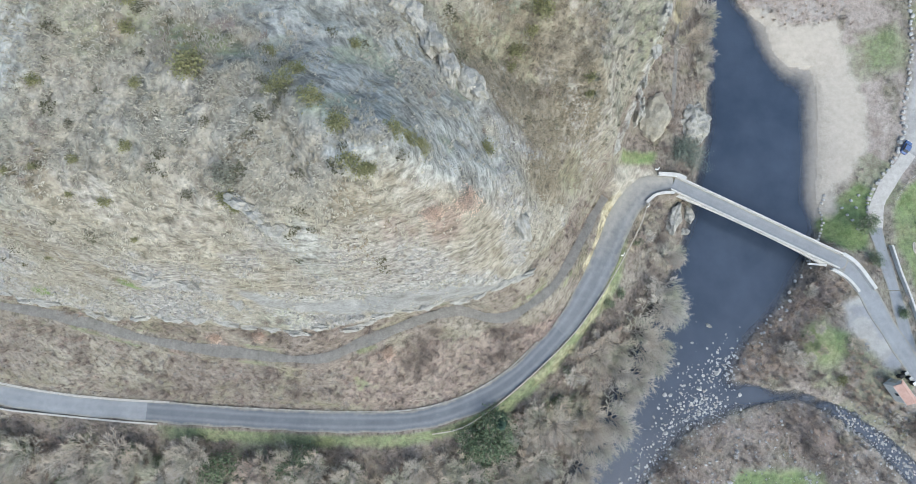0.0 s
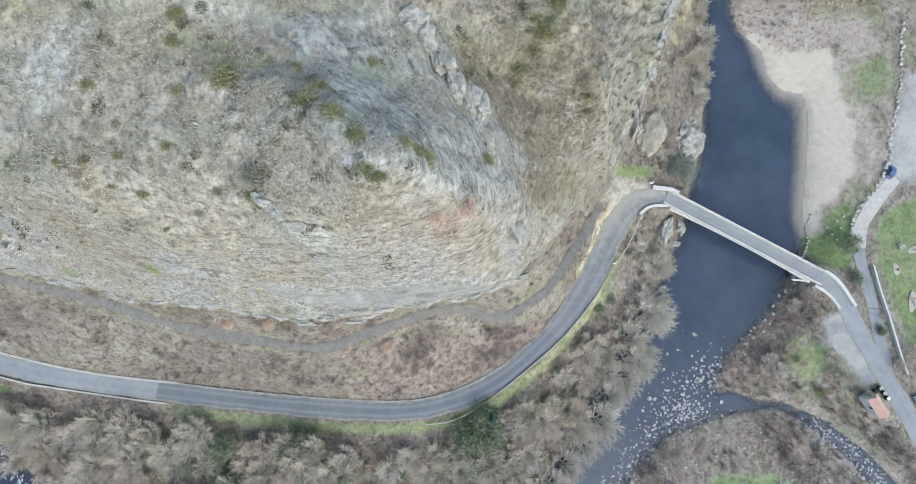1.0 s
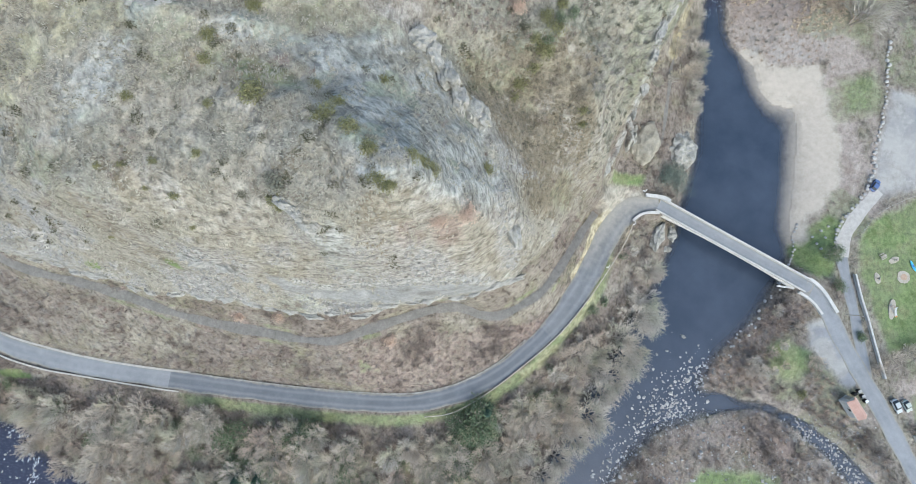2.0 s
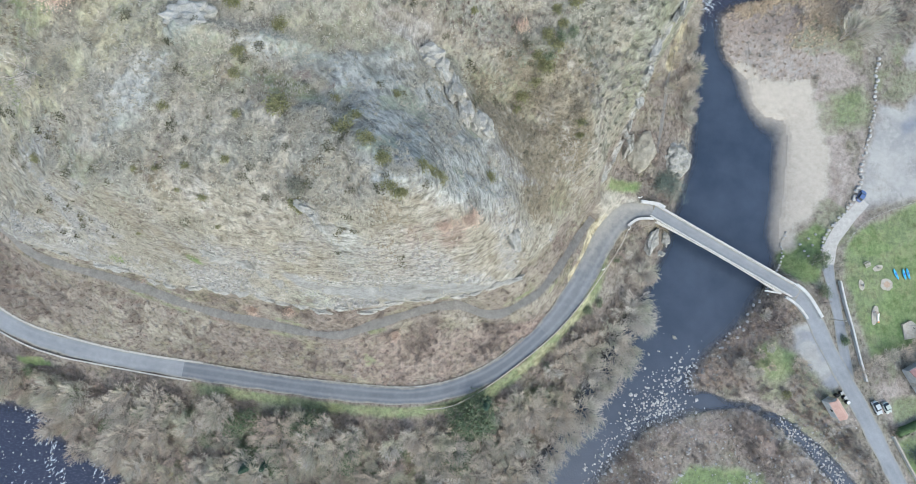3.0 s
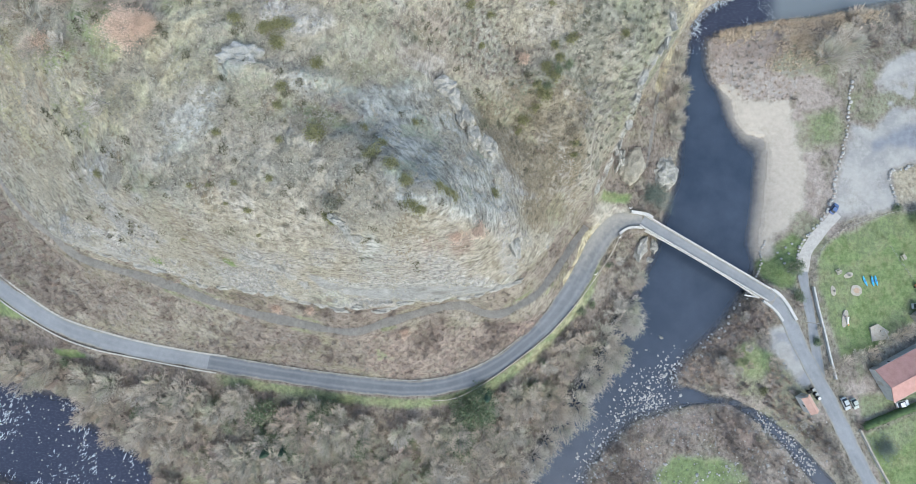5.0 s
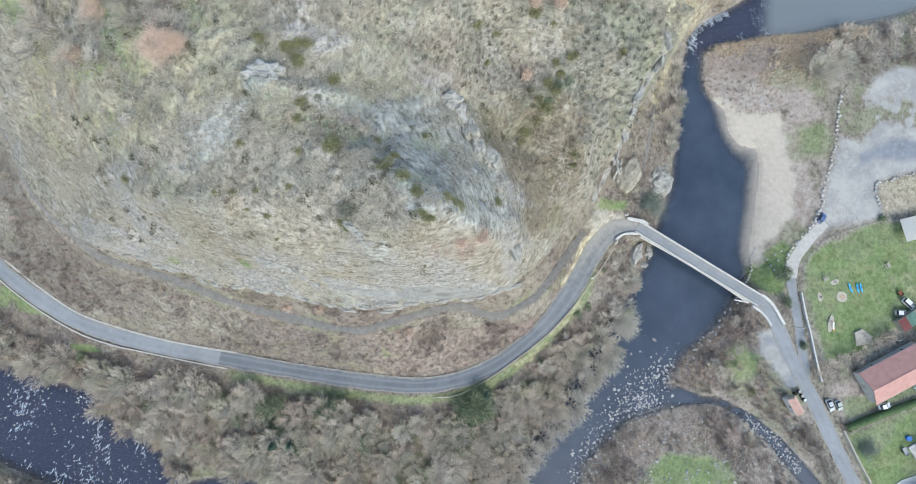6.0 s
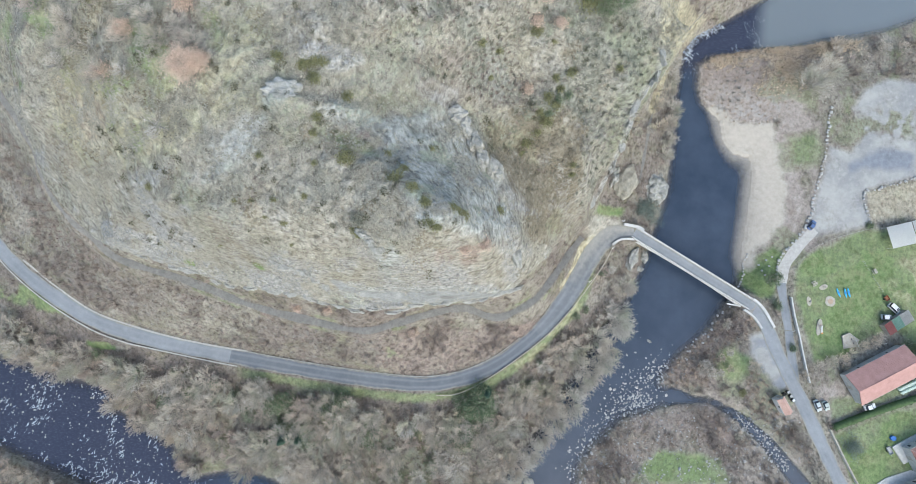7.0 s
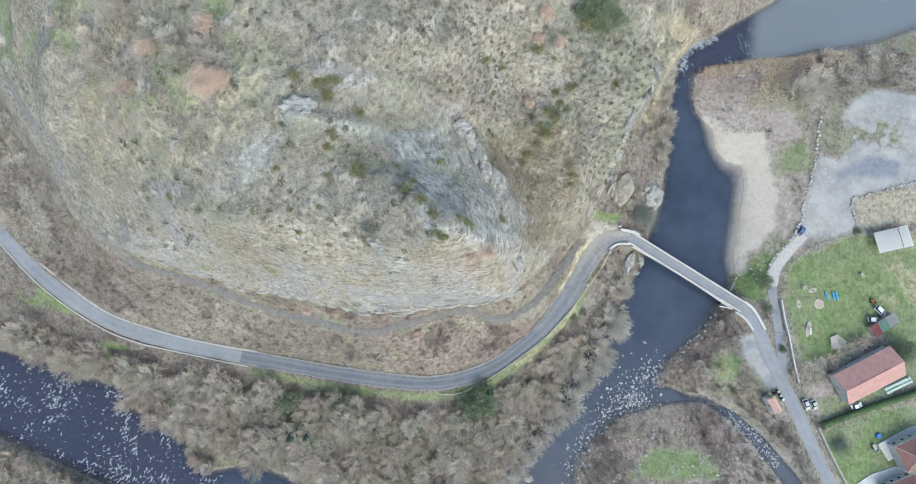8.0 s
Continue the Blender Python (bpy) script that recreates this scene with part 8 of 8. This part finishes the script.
M_BALE = M_WRAP
bale_bm = bmesh.new()
bmesh.ops.create_cone(bale_bm, cap_ends=True, segments=18, radius1=0.62, radius2=0.62, depth=1.2, matrix=Matrix.Translation((0, 0, 0.6)))
bmesh.ops.bevel(bale_bm, geom=[e for e in bale_bm.edges if abs(e.verts[0].co.z - e.verts[1].co.z) < 0.1], offset=0.2, segments=3, affect='EDGES')
BALE = done(bale_bm, "silage_bale", M_BALE)
for k in range(9):
    for s in range(2):
        x, y = 156.3 + 1.22 * k * 0.86 + 0.75 * s, -16.3 + 1.22 * k * 0.5 - 1.05 * s
        ob = tagged(new("silage_bale", BALE), "round silage bale in pale green wrap beside the barn", "silage bale", "silage bales in two rows")
        ob.matrix_basis = pose(x, y, float(ground_z(x, y)) - 0.03, 0, 0, 37 * k)


def hedge(line, half, h, label):
    P = curve_points(line, 1.0)
    q = np.random.RandomState(7)
    thing = tagged(new("hedge"), label, "hedge")
    T = np.gradient(P[:, :2], axis=0)
    T /= np.linalg.norm(T, axis=1)[:, None]
    V, F, m = [], [], 7
    for p, t in zip(P, T):
        zz = float(ground_z(p[0], p[1]))
        for y, z in ((-1, -0.2), (-1.02, 0.5), (-0.9, 0.9), (0, 1.02), (0.9, 0.9), (1.02, 0.5), (1, -0.2)):
            j = q.normal() * 0.05
            V.append((p[0] - t[1] * (y * half + j), p[1] + t[0] * (y * half + j), zz + z * h + j))
    for k in range(len(P) - 1):
        for c in range(m - 1):
            a = k * m + c
            F.append((a, a + 1, a + m + 1, a + m))
    F += [tuple(range(m))[::-1], tuple((len(P) - 1) * m + c for c in range(m))]
    part("clipped_body", mesh_of("clipped_body", V, F, M_HEDGE, True), thing)
    c = np.array(V)[q.randint(len(V), size=160)]
    part("leaves", tri_mesh("leaves", leaf_cloud(8, c + [0, 0, 0.0], 0.5, 3800, 0.11), M_HEDGE, 4), thing)


hedge([(133.2, -32.2, 0), (148.4, -24.8, 0), (160, -19.6, 0), (174, -13.6, 0)], 0.95, 1.7, "clipped dark green hedge along the garden")


def pole(x, y, h, label, arm=True):
    thing = tagged(new("utility_pole"), label, "utility pole")
    thing.matrix_basis = pose(x, y, float(ground_z(x, y)), 0, 0, 30)
    part("pole", box_data("pole", M_WOOD, 0.22, 0.22, h, 0.05, 0.7, z0=-0.3), thing)
    part("crossarm", box_data("crossarm", M_STEEL, 1.2, 0.1, 0.1, 0.02), thing, "", pose(0, 0.1, h - 0.7))
    for s in (-0.5, 0, 0.5):
        part("insulator", box_data("insulator", M_WHITE, 0.08, 0.08, 0.16, 0.02), thing, "", pose(s, 0.1, h - 0.6))


pole(113.9, -0.6, 7.0, "weathered utility pole between road and lane")
pole(146.0, -1.0, 7.0, "weathered utility pole near the barn")
tarp = round_outline(154.6, -33.4, 0.95, 0.85, 0, 12, 8)
paving("tarpaulin", tarp, float(ground_z(154.6, -33.4)) - 0.1, float(ground_z(154.6, -33.4)) + 0.7, M_TARP, "blue tarpaulin over a low pile by the house", "tarpaulin")


def trailer(x, y, rz, label, mat, L=2.6):
    thing = tagged(new("trailer"), label, "trailer")
    thing.matrix_basis = pose(x, y, float(ground_z(x, y)) + 0.02, 0, 0, rz)
    part("bed", box_data("bed", mat, L, 1.4, 0.1, 0.02), thing, "", pose(0, 0, 0.5))
    for s in (-1, 1):
        part("side_board", box_data("side_board", mat, L, 0.06, 0.4, 0.01), thing, "", pose(0, s * 0.68, 0.58))
        part("end_board", box_data("end_board", mat, 0.06, 1.3, 0.4, 0.01), thing, "", pose(s * L / 2, 0, 0.58))
        part("wheel", box_data("wheel", M_RUBBER, 0.56, 0.16, 0.56, 0.14), thing, "", pose(0, s * 0.82, 0))
    part("drawbar", box_data("drawbar", M_STEEL, 1.2, 0.08, 0.08, 0.01), thing, "", pose(L / 2 + 0.5, 0, 0.45))


trailer(153.2, -37.6, -60, "small grey trailer loaded with pale clutter", M_SHEETGREY)
trailer(151.8, 15.3, -50, "small rusty brown trailer on the grass", vary("rusty_steel", (0.26, 0.11, 0.06), (0.38, 0.18, 0.10), 0.5, 0.85, fine=0.08), 1.7)


def leafy_bush(x, y, r, mat, label, n=900, h=1.0):
    rr = np.random.RandomState(int(abs(x * 7 + y)) % 9999)
    c = np.stack([rr.normal(0, r * 0.45, 22), rr.normal(0, r * 0.45, 22), rr.uniform(0.15, h * r, 22)], -1)
    ob = tagged(new("garden_bush", tri_mesh("garden_bush", leaf_cloud(3, c, r * 0.6, n, 0.14, 0.9), mat, 4)), label, "bush")
    ob.matrix_basis = pose(x, y, float(ground_z(x, y)) - 0.05)


M_BLUEGREEN = vary("bluish_juniper", (0.18, 0.225, 0.195), (0.31, 0.36, 0.315), 0.8, 0.9, fine=0.2, bump=0, island=True)
leafy_bush(140.6, -38.2, 3.0, M_BLUEGREEN, "low spreading bluish juniper bush in the garden", 3400, 0.35)
leafy_bush(-25.6, 11.6, 1.3, M_SAGE, "grey-green bush above the white ledge", 900, 0.5)
leafy_bush(117.9, -6.6, 1.3, M_IVY, "dark green bush between road and lane", 900)
leafy_bush(145.0, 41.4, 1.3, M_IVY, "dark green round bush beside the shelter", 900)
leafy_bush(102.5, -24.5, 1.6, M_BROOM, "bright green bush by the stream", 900)
leafy_bush(161.5, -2.0, 2.4, M_IVY, "dark green spreading bush behind the barn", 2000)
leafy_bush(163.5, -3.5, 2.0, M_IVY, "dark green bush at the barn's end", 1600)
leafy_bush(59.5, 36.5, 2.8, M_BLUEGREEN, "grey-green evergreen bush at the bridge end", 2600, 0.8)
leafy_bush(64.0, 36.6, 3.4, M_BLUEGREEN, "grey-green evergreen bush hanging over the bank", 3600, 0.9)
leafy_bush(61.5, 39.0, 2.0, M_BLUEGREEN, "grey-green evergreen bush by the rocks", 1600, 0.8)


def post_fence(line, gap, label):
    P = curve_points([(*p, 0) for p in line], gap)
    thing = tagged(new("post_fence"), label, "fence")
    post = box_data("post", M_WOOD, 0.12, 0.12, 1.3, 0.02, z0=-0.3)
    pts = []
    for p in P:
        z = float(ground_z(p[0], p[1]))
        part("post", post, thing, "", pose(p[0], p[1], z))
        pts.append(Vector((p[0], p[1], z)))
    for h in (0.5, 0.9):
        part("wire", tubes_mesh("wire", [([p + Vector((0, 0, h)) for p in pts], 0.02, 0.02)], M_STEEL, 3), thing)


post_fence([(143.0, 27.8), (147.0, 22.0), (150.5, 17.5)], 1.6, "low wooden post and wire fence across the lawn")
post_fence([(119.6, 24.0), (124.0, 29.8), (131.0, 34.2), (138, 37.4), (146, 40.4)], 1.8, "wooden post and wire fence along the gravel lane")
